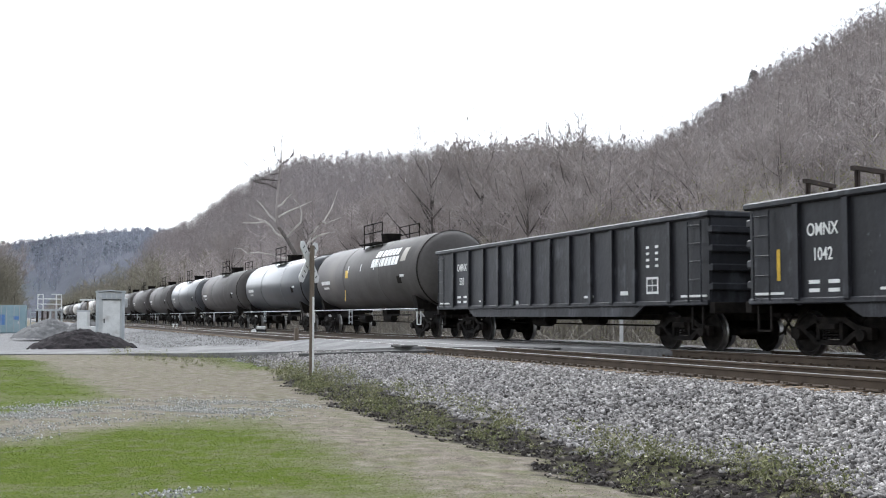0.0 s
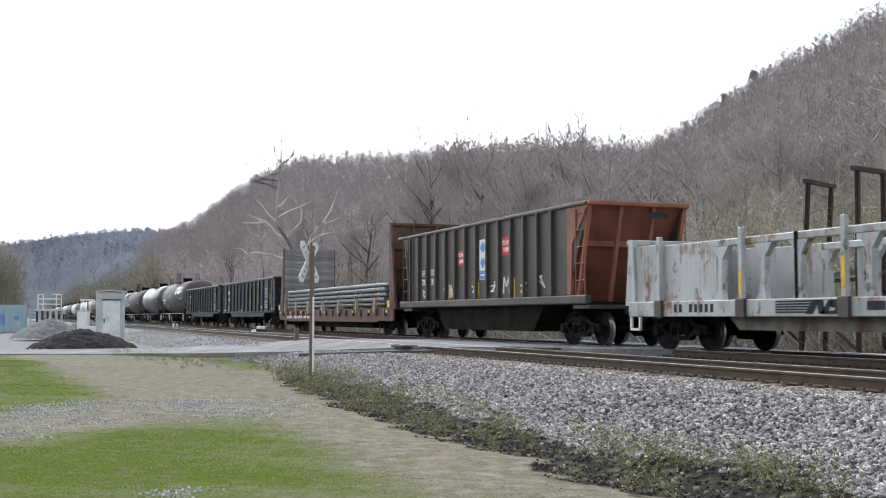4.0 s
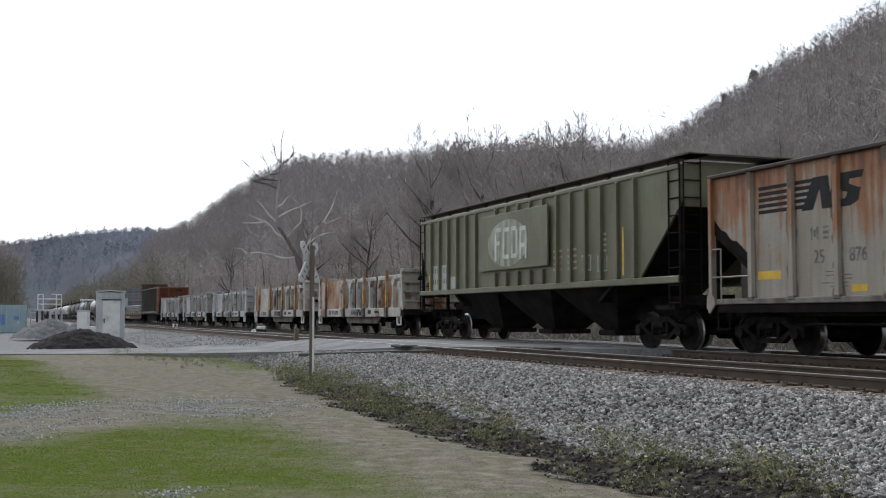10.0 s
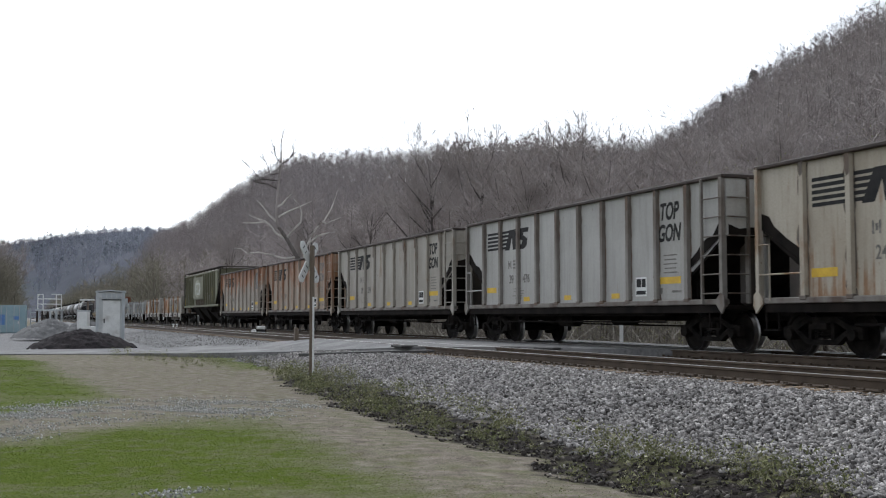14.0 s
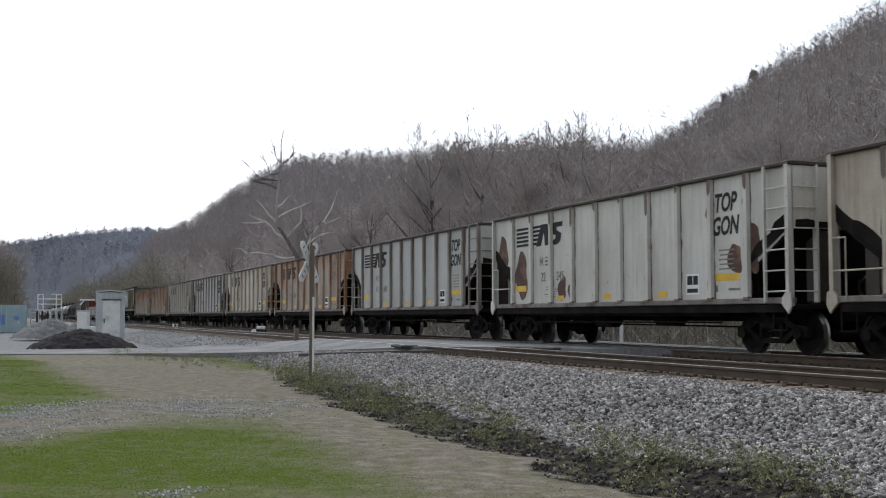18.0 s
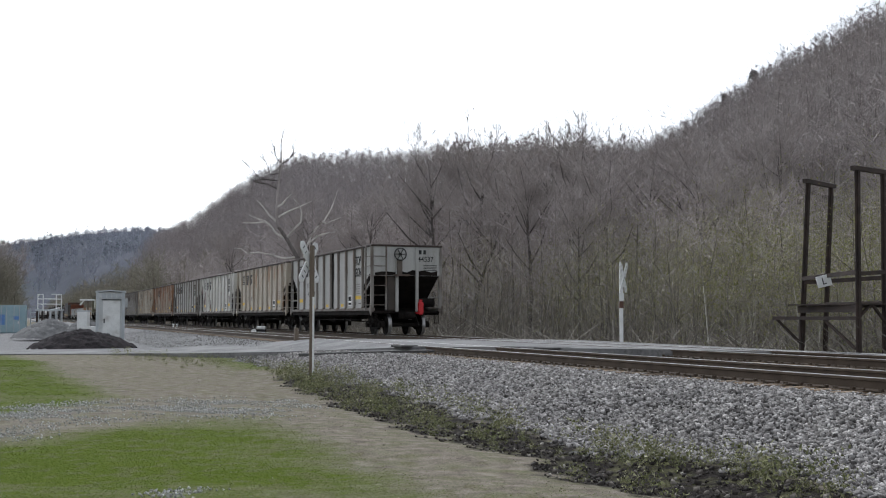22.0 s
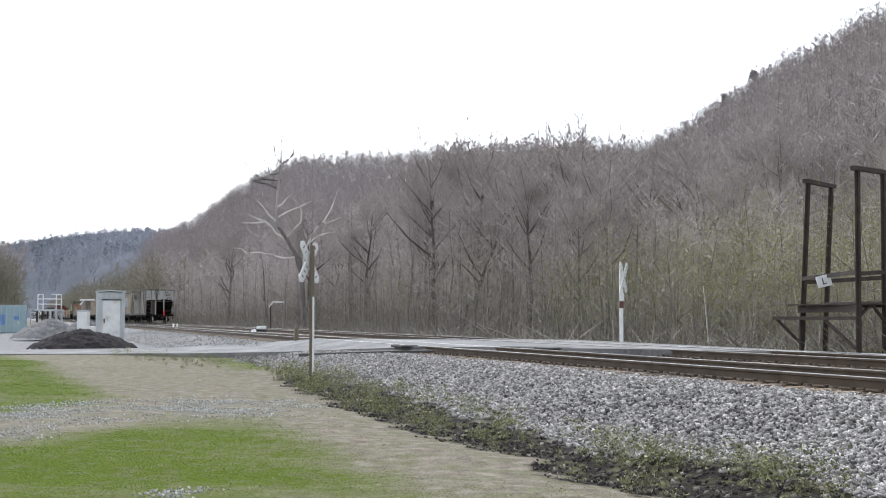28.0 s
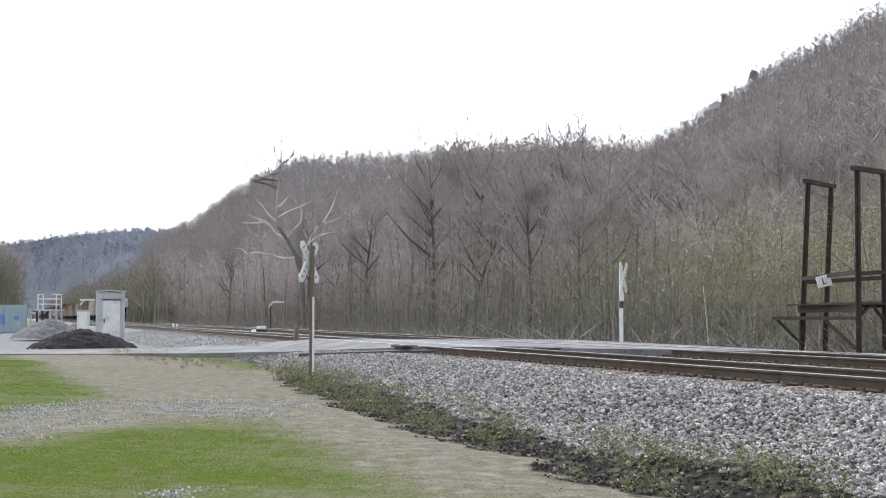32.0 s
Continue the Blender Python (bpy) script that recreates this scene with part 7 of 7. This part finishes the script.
def stair_platform():
    p = thing("access_platform", pose(2.45, 79.5, 0.1, 0, 0, -21.25), "galvanised steel access platform with guard rails", "platform")
    part("deck", Geo().box(-0.75, 0.75, -0.6, 0.6, 1.8, 1.9), M["galvanised"], p)
    for x in (-0.65, -0.3, 0.25, 0.65):
        for y in (-0.5, 0.5):
            part("leg", Geo().box(x - 0.05, x + 0.05, y - 0.05, y + 0.05, -0.2, 1.8), M["galvanised"] if x > 0 else M["steel_brown"], p)
    for x in (-0.62, 0.62):
        for y in (-0.5, 0.5):
            part("rail_post", Geo().tube((x, y, 1.9), (x, y, 2.9), 0.035, n=6), M["white_paint"], p)
    for z in (2.25, 2.6, 2.9):
        for y in (-0.5, 0.5):
            part("guard_rail", Geo().tube((-0.25 if z < 2.8 else 0.3, y, z), (0.62, y, z), 0.03, n=6), M["white_paint"], p)
        part("guard_rail", Geo().tube((-0.62, -0.5, z), (-0.62, 0.5, z), 0.03, n=6), M["white_paint"], p)


stair_platform()


def signal_cabinet():
    c = thing("signal_cabinet", pose(4.04, 69.2, 0.1, 0, 0, -21.25), "white metal cabinet with a canopy lamp on a pole", "cabinet")
    part("body", Geo().box(-0.3, 0.3, -0.25, 0.25, 0.0, 1.72, 0.02), M["white_paint"], c)
    part("lid", Geo().box(-0.33, 0.33, -0.28, 0.28, 1.7, 1.78, 0.01), M["galvanised"], c)
    part("pole", Geo().tube((0.12, 0.4, 0), (0.12, 0.4, 2.4), 0.05, n=8), M["post_wood"], c)
    part("arm", Geo().beam((-0.35, 0.4, 2.1), (-0.1, 0.4, 2.4), 0.07), M["white_paint"], c)
    part("canopy", Geo().box(-0.3, 0.5, 0.2, 0.6, 2.36, 2.44, 0.015), M["white_paint"], c, "flat white canopy")


signal_cabinet()
wb = thing("white_crate", pose(4.35, 66.0, 0.55, 0, 0, -15), "small white crate by the shed", "crate")
part("body", Geo().box(-0.24, 0.24, -0.2, 0.2, -0.5, 0.34, 0.02), M["white_paint"], wb)
part("lid", Geo().box(-0.27, 0.27, -0.23, 0.23, 0.34, 0.4, 0.01), M["white_paint"], wb)


def switch_lamp(x, y, z):
    s = thing("switch_machine", pose(x, y, z, 0, 0, -21.25), "low white switch machine beside the rails", "switch machine")
    part("housing", Geo().box(0.0, 0.5, -0.2, 0.2, 0.2, 0.38, 0.03), M["white_paint"], s)
    part("base", Geo().box(0.0, 0.48, -0.18, 0.18, -0.3, 0.2, 0.01), M["stencil_black"], s)
    part("motor_cover", Geo().tube((-0.18, -0.15, 0.1), (-0.18, 0.15, 0.1), 0.12, n=10), M["white_paint"], s)


switch_lamp(12.95, 62.2, 0.6)
for k, (x, y) in enumerate(((13.0, 97.0), (13.25, 96.5))):
    o = solid("flange_marker", Geo().tube((0, 0, -0.3), (0, 0, 0.32), 0.09, 0.06, n=8).tube((0, 0, 0.32), (0, 0, 0.42), 0.12, 0.05, n=8), M["white_paint"], "small white trackside marker", "marker", "trackside markers")
    o.matrix_basis = pose(x, y, 0.5)
gl = thing("gooseneck_lamp", pose(20.0, 88.8, 0.3, 0, 0, -21.25), "white gooseneck lamp on a thin dark post", "lamp")
part("post", Geo().tube((-0.4, 0, -0.3), (-0.4, 0, 2.2), 0.04, n=8), M["steel_brown"], gl)
part("neck", Geo().beam((-0.55, 0, 2.0), (-0.25, 0, 2.35), 0.1), M["white_paint"], gl)
part("head", Geo().box(-0.32, 0.62, -0.14, 0.14, 2.32, 2.44, 0.03), M["white_paint"], gl)


# ---- single trees ----
def limb(g, pts, r0, r1, n=7):
    for k in range(len(pts) - 1):
        a, b = k / (len(pts) - 1), (k + 1) / (len(pts) - 1)
        g.tube(pts[k], pts[k + 1], r0 + (r1 - r0) * a, r0 + (r1 - r0) * b, n, caps=False)


def sprays(rng, lines, count, long, r):
    """Fine branching twigs along the given lines."""
    g = Geo()
    for _ in range(count):
        ln = rng.choice(lines)
        k = rng.randrange(len(ln) - 1)
        p = Vector(ln[k]).lerp(Vector(ln[k + 1]), rng.random())
        d = (Vector(ln[k + 1]) - Vector(ln[k])).normalized() * 0.7 + Vector((rng.gauss(0, 0.6), rng.gauss(0, 0.6), rng.gauss(0.35, 0.35)))
        d.normalize()
        ln_a = long * rng.uniform(0.5, 1.3)
        q = p + d * ln_a
        g.tube(p, q, r, r * 0.5, 3, caps=False)
        for _ in range(4):
            s = p.lerp(q, rng.uniform(0.25, 1.0))
            e = (d + Vector((rng.gauss(0, 0.55), rng.gauss(0, 0.55), rng.gauss(0.2, 0.4)))).normalized()
            t = s + e * ln_a * rng.uniform(0.35, 0.7)
            g.tube(s, t, r * 0.5, r * 0.15, 3, caps=False)
            for _ in range(2):
                u = s.lerp(t, rng.uniform(0.3, 1))
                w = (e + Vector((rng.gauss(0, 0.7), rng.gauss(0, 0.7), rng.gauss(0.2, 0.5)))).normalized()
                g.tube(u, u + w * ln_a * 0.3, r * 0.3, r * 0.1, 3, caps=False)
    return g


def sycamore():
    t = thing("sycamore_tree", Matrix.Translation((25.0, 97.5, 1.6)), "tall leaning bare sycamore with pale crooked limbs", "tree")

    def line(pairs, depth=0.0):
        """Points (across, up) from the foot; the limb swings away by depth towards its tip."""
        n = len(pairs) - 1
        return [RIGHT * u + AHEAD * (depth * k / n) + Vector((0, 0, z)) for k, (u, z) in enumerate(pairs)]
    trunk = line([(-0.4, -2.2), (-0.5, 0.3), (-0.7, 3.7), (-1.2, 5.4), (-2.05, 6.9), (-2.8, 7.95), (-3.0, 9.1), (-2.95, 10.0), (-2.9, 11.3), (-2.75, 12.9), (-2.6, 13.7), (-2.65, 15.6), (-2.5, 16.4)])
    pale = [line([(-1.2, 5.3), (-1.7, 5.15), (-2.3, 5.15), (-3.25, 5.4), (-4.4, 5.65), (-5.45, 5.55), (-5.9, 5.95), (-6.55, 6.0)], -1.6),
            line([(-2.1, 6.9), (-3.1, 7.45), (-3.55, 8.1), (-4.0, 8.55), (-4.95, 8.85), (-5.7, 9.2)], 1.2), line([(-3.55, 8.1), (-4.0, 8.45), (-4.95, 8.3), (-5.9, 8.3)], -0.8),
            line([(-2.1, 7.0), (-1.4, 7.75), (-0.75, 8.4), (-0.65, 9.2), (-0.85, 9.9), (-1.3, 10.4)], -1.0), line([(-2.85, 8.9), (-2.05, 9.4), (-1.05, 9.9), (0.0, 10.45)], 1.2),
            line([(-2.95, 9.8), (-2.5, 10.0), (-2.05, 10.5), (-1.6, 10.9)], -0.6), line([(-3.0, 8.5), (-3.75, 9.15), (-4.1, 9.65), (-4.5, 10.1), (-4.95, 10.5)], 0.8),
            line([(-0.6, 2.6), (-0.5, 5.4), (-0.25, 6.4), (0.5, 7.9), (1.2, 8.55), (1.85, 9.7), (2.2, 10.7), (2.4, 11.4)], 1.0), line([(1.2, 8.5), (1.5, 8.3), (2.2, 8.55), (2.9, 8.8)], -0.6),
            line([(-0.2, 6.4), (0.7, 7.2), (1.6, 7.5), (2.2, 7.6)], 0.8)]
    dusky = [line([(-2.6, 13.7), (-2.05, 14.1), (-1.6, 14.7), (-1.45, 15.4)], 0.5), line([(-2.75, 12.9), (-3.6, 12.7), (-3.85, 13.5), (-4.2, 14.3), (-4.45, 14.8)], 0.6),
             line([(-2.9, 12.2), (-4.4, 12.3), (-5.1, 13.1), (-6.0, 13.9)], -0.8), line([(-2.6, 13.7), (-3.1, 14.4), (-3.2, 15.4)], -0.4), line([(-2.9, 11.4), (-3.8, 11.9), (-4.9, 12.1), (-5.8, 12.5)], 0.7)]
    g = Geo()
    limb(g, trunk[:6], 0.26, 0.15, 9)
    part("trunk", g, M["bark"], t, "dark leaning lower trunk", True)
    g = Geo()
    limb(g, trunk[5:], 0.17, 0.035, 9)
    part("upper_trunk", g, M["twigs"], t, "dusky upper trunk", True)
    for ln in pale:
        g = Geo()
        limb(g, ln, 0.11, 0.035)
        part("limb", g, M["pale_bark"], t, "crooked whitish limb", True)
    # Upper limbs and twigs: their backlit darkness against the sky is in the colour.
    for ln in dusky:
        g = Geo()
        limb(g, ln, 0.05, 0.022)
        part("limb", g, M["dark_bark"], t, "upper limb, dark outline against the sky in its colour", True)
    part("crown", sprays(random.Random(2), dusky * 2 + [trunk[8:]], 130, 0.95, 0.019), M["dark_bark"], t, "fine twigs coloured dark as outlined against the sky")
    part("lower_crown", sprays(random.Random(6), pale, 120, 1.0, 0.02), M["twigs"], t, "fine bare twigs")


sycamore()


def bare_giant(seed, name="bare_tree", label="tall bare tree with a dark trunk and fine twigs"):
    """A full-grown leafless tree about 15 m tall: a trunk that forks into rising leaders, four orders of branches."""
    rng = random.Random(seed)
    t = thing(name, Matrix(), label, "tree", "bare trees at the edge of the wood")
    trunk, leaders, crown = Geo(), [], Geo()

    def branch(g, p, d, ln, r, order):
        """One bent, rising branch with its own side branches."""
        m = p + d * ln * 0.5
        d2 = (d + Vector((rng.gauss(0, 0.16), rng.gauss(0, 0.16), 0.22))).normalized()
        q = m + d2 * ln * 0.5
        n = (6, 4, 3, 3)[order]
        if order == 3:
            side = d.cross(Vector((rng.gauss(0, 1), rng.gauss(0, 1), rng.gauss(0, 1)))).normalized() * 0.013
            g.add([p - side, p + side, q], [(0, 1, 2)])
            return
        g.tube(p, m, r, r * 0.75, n, caps=False)
        g.tube(m, q, r * 0.75, r * 0.3, n, caps=False)
        for k in range((7, 6, 7)[order]):
            u = rng.uniform(0.25, 1.0)
            s = p.lerp(m, u * 2) if u < 0.5 else m.lerp(q, u * 2 - 1)
            e = (d2 * 0.8 + Vector((rng.gauss(0, 0.6), rng.gauss(0, 0.6), rng.gauss(0.12, 0.35)))).normalized()
            branch(crown, s, e, ln * rng.uniform(0.4, 0.65) * (1.5 if order == 2 else 1.0), r * (0.42, 0.5, 0.6)[order], order + 1)

    p, d, tall, steps = Vector((0, 0, -0.3)), Vector((rng.gauss(0, 0.04), rng.gauss(0, 0.04), 1)), 10.6, 9
    for k in range(steps):
        d = (d + Vector((rng.gauss(0, 0.07), rng.gauss(0, 0.07), 0.25))).normalized()
        q = p + d * tall / steps
        r0, r1 = 0.17 * (1 - k / steps) ** 0.8 + 0.02, 0.17 * (1 - (k + 1) / steps) ** 0.8 + 0.02
        trunk.tube(p, q, r0, r1, 8, caps=False)
        if k > 2:
            for _ in range(1 if k < 4 else 2 if k < 6 else 3):
                a = rng.uniform(0, 6.28)
                up = rng.uniform(0.7, 1.7)
                g = Geo()
                leaders.append(g)
                branch(g, p.lerp(q, rng.random()), Vector((math.cos(a), math.sin(a), up)).normalized(), rng.uniform(2.6, 4.6) * (1.1 - 0.3 * k / steps), r0 * rng.uniform(0.4, 0.65) + 0.012, 0)
        p = q
    part("trunk", trunk, M["dark_bark"], t, "", True)
    for g in leaders:
        part("limb", g, M["dark_bark"], t, "", True)
    part("crown", crown, M["twigs"], t, "fine bare twigs")
    return t


GIANTS = [(33.5, 78.0, 1.2), (40.0, 72.0, 1.16), (36.8, 73.0, 1.13), (30.5, 80.0, 1.16), (45.0, 74.0, 1.15), (47.0, 60.0, 1.1), (52.0, 88.0, 1.15), (33.0, 88.0, 0.95), (43.0, 98.0, 1.15), (57.0, 72.0, 1.2), (35.0, 48.0, 0.7), (46.0, 46.0, 0.85), (60.0, 60.0, 1.1),
          (29.0, 112.0, 1.0), (36.0, 130.0, 1.1), (27.5, 150.0, 1.0), (33.0, 34.0, 0.6), (40.0, 38.0, 0.72), (50.0, 52.0, 0.95), (-2.2, 140.0, 0.8), (0.3, 147.0, 0.7), (-4.0, 136.0, 0.75), (30.0, 62.0, 0.85), (32.0, 56.0, 0.8), (29.5, 70.0, 0.9),
          (38.0, 84.0, 1.2), (31.0, 100.0, 1.0), (28.0, 52.0, 0.6), (35.0, 66.0, 1.0), (42.0, 64.0, 1.05), (38.5, 56.0, 0.85)]


def plant_giants():
    kinds = [bare_giant(k) for k in (11, 12, 13, 14, 15)]
    for k, (x, y, s) in enumerate(GIANTS):
        o = kinds[k] if k < 5 else copy_thing(kinds[k % 5], Matrix())
        o.matrix_basis = pose(x, y, 0, 0, 0, 77 * k) @ Matrix.Scale(s * 1.04, 4)


plant_giants()


def conifers():
    rng = np.random.default_rng(3)
    for k, (t, u, h) in enumerate(((0.257, 0.97, 13), (0.262, 0.95, 10), (0.283, 0.97, 14), (0.289, 0.96, 11), (0.2, 0.98, 9), (0.207, 0.98, 10), (0.277, 0.95, 9))):
        x, y, z = (float(q) for q in hill_point(np.array(t), np.array(u)))
        c = thing("pine_tree", pose(x, y, z), "small dark pine standing on the ridge", "tree", "pines on the ridge")
        part("trunk", Geo().tube((0, 0, -0.5), (0, 0, h), 0.18, 0.03, n=6), M["bark"], c)
        n = 420
        hh = rng.random(n) ** 0.8
        a, r = rng.random(n) * 6.28, (1 - hh) * h * 0.2 * (0.5 + 0.5 * rng.random(n)) + 0.15
        p = np.stack([np.cos(a) * r, np.sin(a) * r, h * (0.2 + 0.82 * hh)], 1)
        v = p[:, None, :] + rng.normal(size=(n, 3, 3)) * np.array([0.5, 0.5, 0.3])
        ob = bulk("crown", v.reshape(-1, 3), np.arange(n * 3).reshape(-1, 3), M["conifer"], "dark needles", "")
        del ob["kind"]
        put(ob, c)


conifers()


# ---- loose ground cover ----
def stone_template(rng):
    v = np.array([(1, 0, 0), (0, 1, 0), (-1, 0, 0), (0, -1, 0), (0, 0, 1), (0, 0, -1)], float) * np.array([0.72, 0.58, 0.5]) + rng.normal(size=(6, 3)) * 0.12
    f = np.array([(0, 1, 4), (1, 2, 4), (2, 3, 4), (3, 0, 4), (1, 0, 5), (2, 1, 5), (3, 2, 5), (0, 3, 5)])
    t = rng.normal(size=(3, 3))
    q, _ = np.linalg.qr(t)
    return v @ q, f


def ballast():
    rng = np.random.default_rng(9)
    temps = [stone_template(rng) for _ in range(10)]

    def lay(name, n, x0, x1, y0, y1, size, skew, label, material):
        x = x0 + rng.random(n) * (x1 - x0)
        y = y0 + rng.random(n) ** skew * (y1 - y0)
        keep = masks(x, y)[1] > 0.25 + 0.35 * rng.random(n)
        crossing = (y > 28.4 - (x - 11) * 1.2) & (y < 40.5 - (x - 11) * 0.8) & (x > 9.6)
        keep &= ~crossing
        x, y = x[keep], y[keep]
        z = ground_height(x, y) + size * (0.05 + 0.5 * rng.random(len(x)))
        pairs = []
        which = rng.integers(len(temps), size=len(x))
        for k, tp in enumerate(temps):
            s = which == k
            pairs.append(place_all(tp, np.stack([x[s], y[s], z[s]], 1), rng.random(s.sum()) * 6.28, size * (0.65 + 0.8 * rng.random(s.sum()) ** 1.5)))
        v, f = joined(pairs)
        bulk(name, v, f, material, label, "ballast")

    n = 34000
    Z = 8.5 + rng.random(n) * 13
    X = -9 + rng.random(n) * 8.5
    x, y = X * CA + Z * SA, Z * CA - X * SA
    keep = (masks(x, y)[1] > 0.1 + 0.4 * rng.random(n)) & (x < 5)
    p = np.stack([x, y, ground_height(x, y) + 0.004], 1)[keep]
    v, f = place_all(temps[0], p, rng.random(len(p)) * 6.28, 0.014 + 0.02 * rng.random(len(p)))
    bulk("drive_gravel", v, f, M["pale_gravel"], "thin pale gravel on the worn drive", "gravel")
    n = 6000
    x, y = 4.6 + rng.random(n) * 2.2, 3 + rng.random(n) ** 1.2 * 27
    keep = masks(x, y)[2] > 0.3 + 0.4 * rng.random(n)
    p = np.stack([x, y, ground_height(x, y) + 0.006], 1)[keep]
    v, f = place_all(temps[1], p, rng.random(len(p)) * 6.28, 0.025 + 0.05 * rng.random(len(p)) ** 2)
    bulk("soil_clods", v, f, M["clods"], "dark crumbs of soil at the foot of the ballast", "soil")
    lay("shoulder_ballast", 70000, 6.2, 10.5, 7.0, 36, 0.051, 1.25, "loose grey crushed-stone ballast on the near slope", M["stones"])
    lay("track_ballast", 20000, 10.2, 19.0, 6.0, 34, 0.052, 1.2, "oil-darkened stone ballast between the rails", M["track_stones"])
    lay("distant_ballast", 12000, 6.5, 18.5, 36, 90, 0.05, 1.5, "pale stone ballast further along the line", M["yard_stones"])


ballast()


def blades():
    rng = np.random.default_rng(21)

    def sow(name, n, z0, z1, x0, x1, tall, material, label, pick, skew=1.5, flat=0.5):
        Z = z0 + rng.random(n) ** skew * (z1 - z0)
        X = x0 + rng.random(n) * (x1 - x0)
        x, y = X * CA + Z * SA, Z * CA - X * SA
        keep = pick(*masks(x, y), x, y) > rng.random(n)
        x, y, Z = x[keep], y[keep], Z[keep]
        n = len(x)
        p = np.stack([x, y, ground_height(x, y) - 0.005], 1)
        a = rng.random(n) * 6.28
        h = tall * (0.5 + rng.random(n))
        w = (0.003 + 0.00035 * Z) * (0.7 + 0.6 * rng.random(n))
        side = np.stack([np.cos(a) * w, np.sin(a) * w, np.zeros(n)], 1)
        tip = p + np.stack([rng.normal(size=n) * h * flat, rng.normal(size=n) * h * flat, h], 1)
        v = np.stack([p - side, p + side, tip], 1).reshape(-1, 3)
        bulk(name, v, np.arange(n * 3).reshape(-1, 3), material, label, "grass")

    sow("lawn_grass", 200000, 8.0, 17.5, -7.5, 1.5, 0.009, M["grass"], "short bright green grass", lambda g, s, d, x, y: g, 1.5, 1.9)
    sow("lawn_grass_beyond", 60000, 16.0, 38.0, -17.0, -4.5, 0.016, M["grass"], "green grass patch beyond the drive", lambda g, s, d, x, y: g ** 1.5, 1.2, 2.0)
    sow("dry_grass", 46000, 8.0, 34.0, -14.0, 6.0, 0.014, M["straw"], "flattened straw-coloured dry grass", lambda g, s, d, x, y: (1 - 0.85 * g) * (1 - 0.8 * s) * (1 - d) * (x < 6.2), 1.6, 2.0)


blades()


def weed_strip():
    rng = np.random.default_rng(33)
    n = 640
    y = 5.0 + rng.random(n) ** 1.25 * 26
    low = np.interp(y, [7.7, 9.5, 11, 12.7, 14.7, 18.5, 22.4, 31], [6.4, 6.15, 5.95, 5.8, 5.5, 5.7, 5.9, 6.8])
    x = low - 0.1 + (ballast_foot(y) - low + 0.35) * rng.random(n)
    keep = wobble(x, y, 1.9, 1.0) + 0.5 * wobble(x, y, 5.0, 3.0) + 0.02 * y > rng.random(n) * 0.7 - 0.05
    x, y = x[keep], y[keep]
    y2 = 33 + rng.random(70) * 12
    x = np.concatenate([x, 6.4 - (y2 - 33) * 0.2 + rng.normal(size=70) * 0.7])
    y = np.concatenate([y, y2])
    y3 = 4 + rng.random(70) ** 1.2 * 24
    x, y = np.concatenate([x, soil_foot(y3) + rng.random(70) * 0.8]), np.concatenate([y, y3])
    n = len(x)
    big = rng.random(n) ** 2
    k = 110
    h = 0.07 + 0.26 * big
    base = np.stack([x, y, ground_height(x, y)], 1)
    off = rng.normal(size=(n, k, 3)) * np.array([0.5, 0.5, 0.0]) * h[:, None, None] * 0.9
    off[:, :, 2] = rng.random((n, k)) * h[:, None]
    c = (base[:, None, :] + off).reshape(-1, 3)
    sz = np.repeat(0.007 + 0.009 * big, k)[:, None, None]
    v = c[:, None, :] + rng.normal(size=(n * k, 3, 3)) * sz
    bulk("weeds", v.reshape(-1, 3), np.arange(n * k * 3).reshape(-1, 3), M["weeds"], "low leafy weeds along the foot of the ballast", "weeds")


weed_strip()


# ---- movement ----
# metres that the train has run by each time
RUN = [(0, 0.0), (2, 30.24), (4, 60.56), (6, 90.94), (8, 121.3), (10, 151.62), (12, 181.84), (14, 211.6), (16, 241.61), (18, 271.03), (20, 300.09), (22, 328.67), (24, 356.9), (26, 385.0), (28, 412.5), (30, 439.3), (32, 466.0)]


def run_at(t):
    return float(np.interp(t, [a for a, _ in RUN], [b for _, b in RUN]))


def motions():
    for car, along in TRAIN:
        walk(car, [(t, pose(FAR_X, along + run, FAR_RAIL)) for t, run in RUN])
    wheels = [w for car, _ in TRAIN for bg in car.children for w in bg.children if w.name.startswith("wheelset")]
    lead = wheels[0]
    turns, t = [], 0.0
    while t < 32.0:
        turns.append((t, pose(0, 0, 0, math.degrees(run_at(t) / 0.445) * -1)))
        t += 1 / 30
    turns.append((32.0, pose(0, 0, 0, math.degrees(run_at(32.0) / 0.445) * -1)))
    walk(lead, turns)
    for w in wheels[1:]:
        keys = w.animation_data_create()
        w.rotation_mode = "QUATERNION"
        keys.action = lead.animation_data.action
        keys.action_slot = lead.animation_data.action_slot


motions()
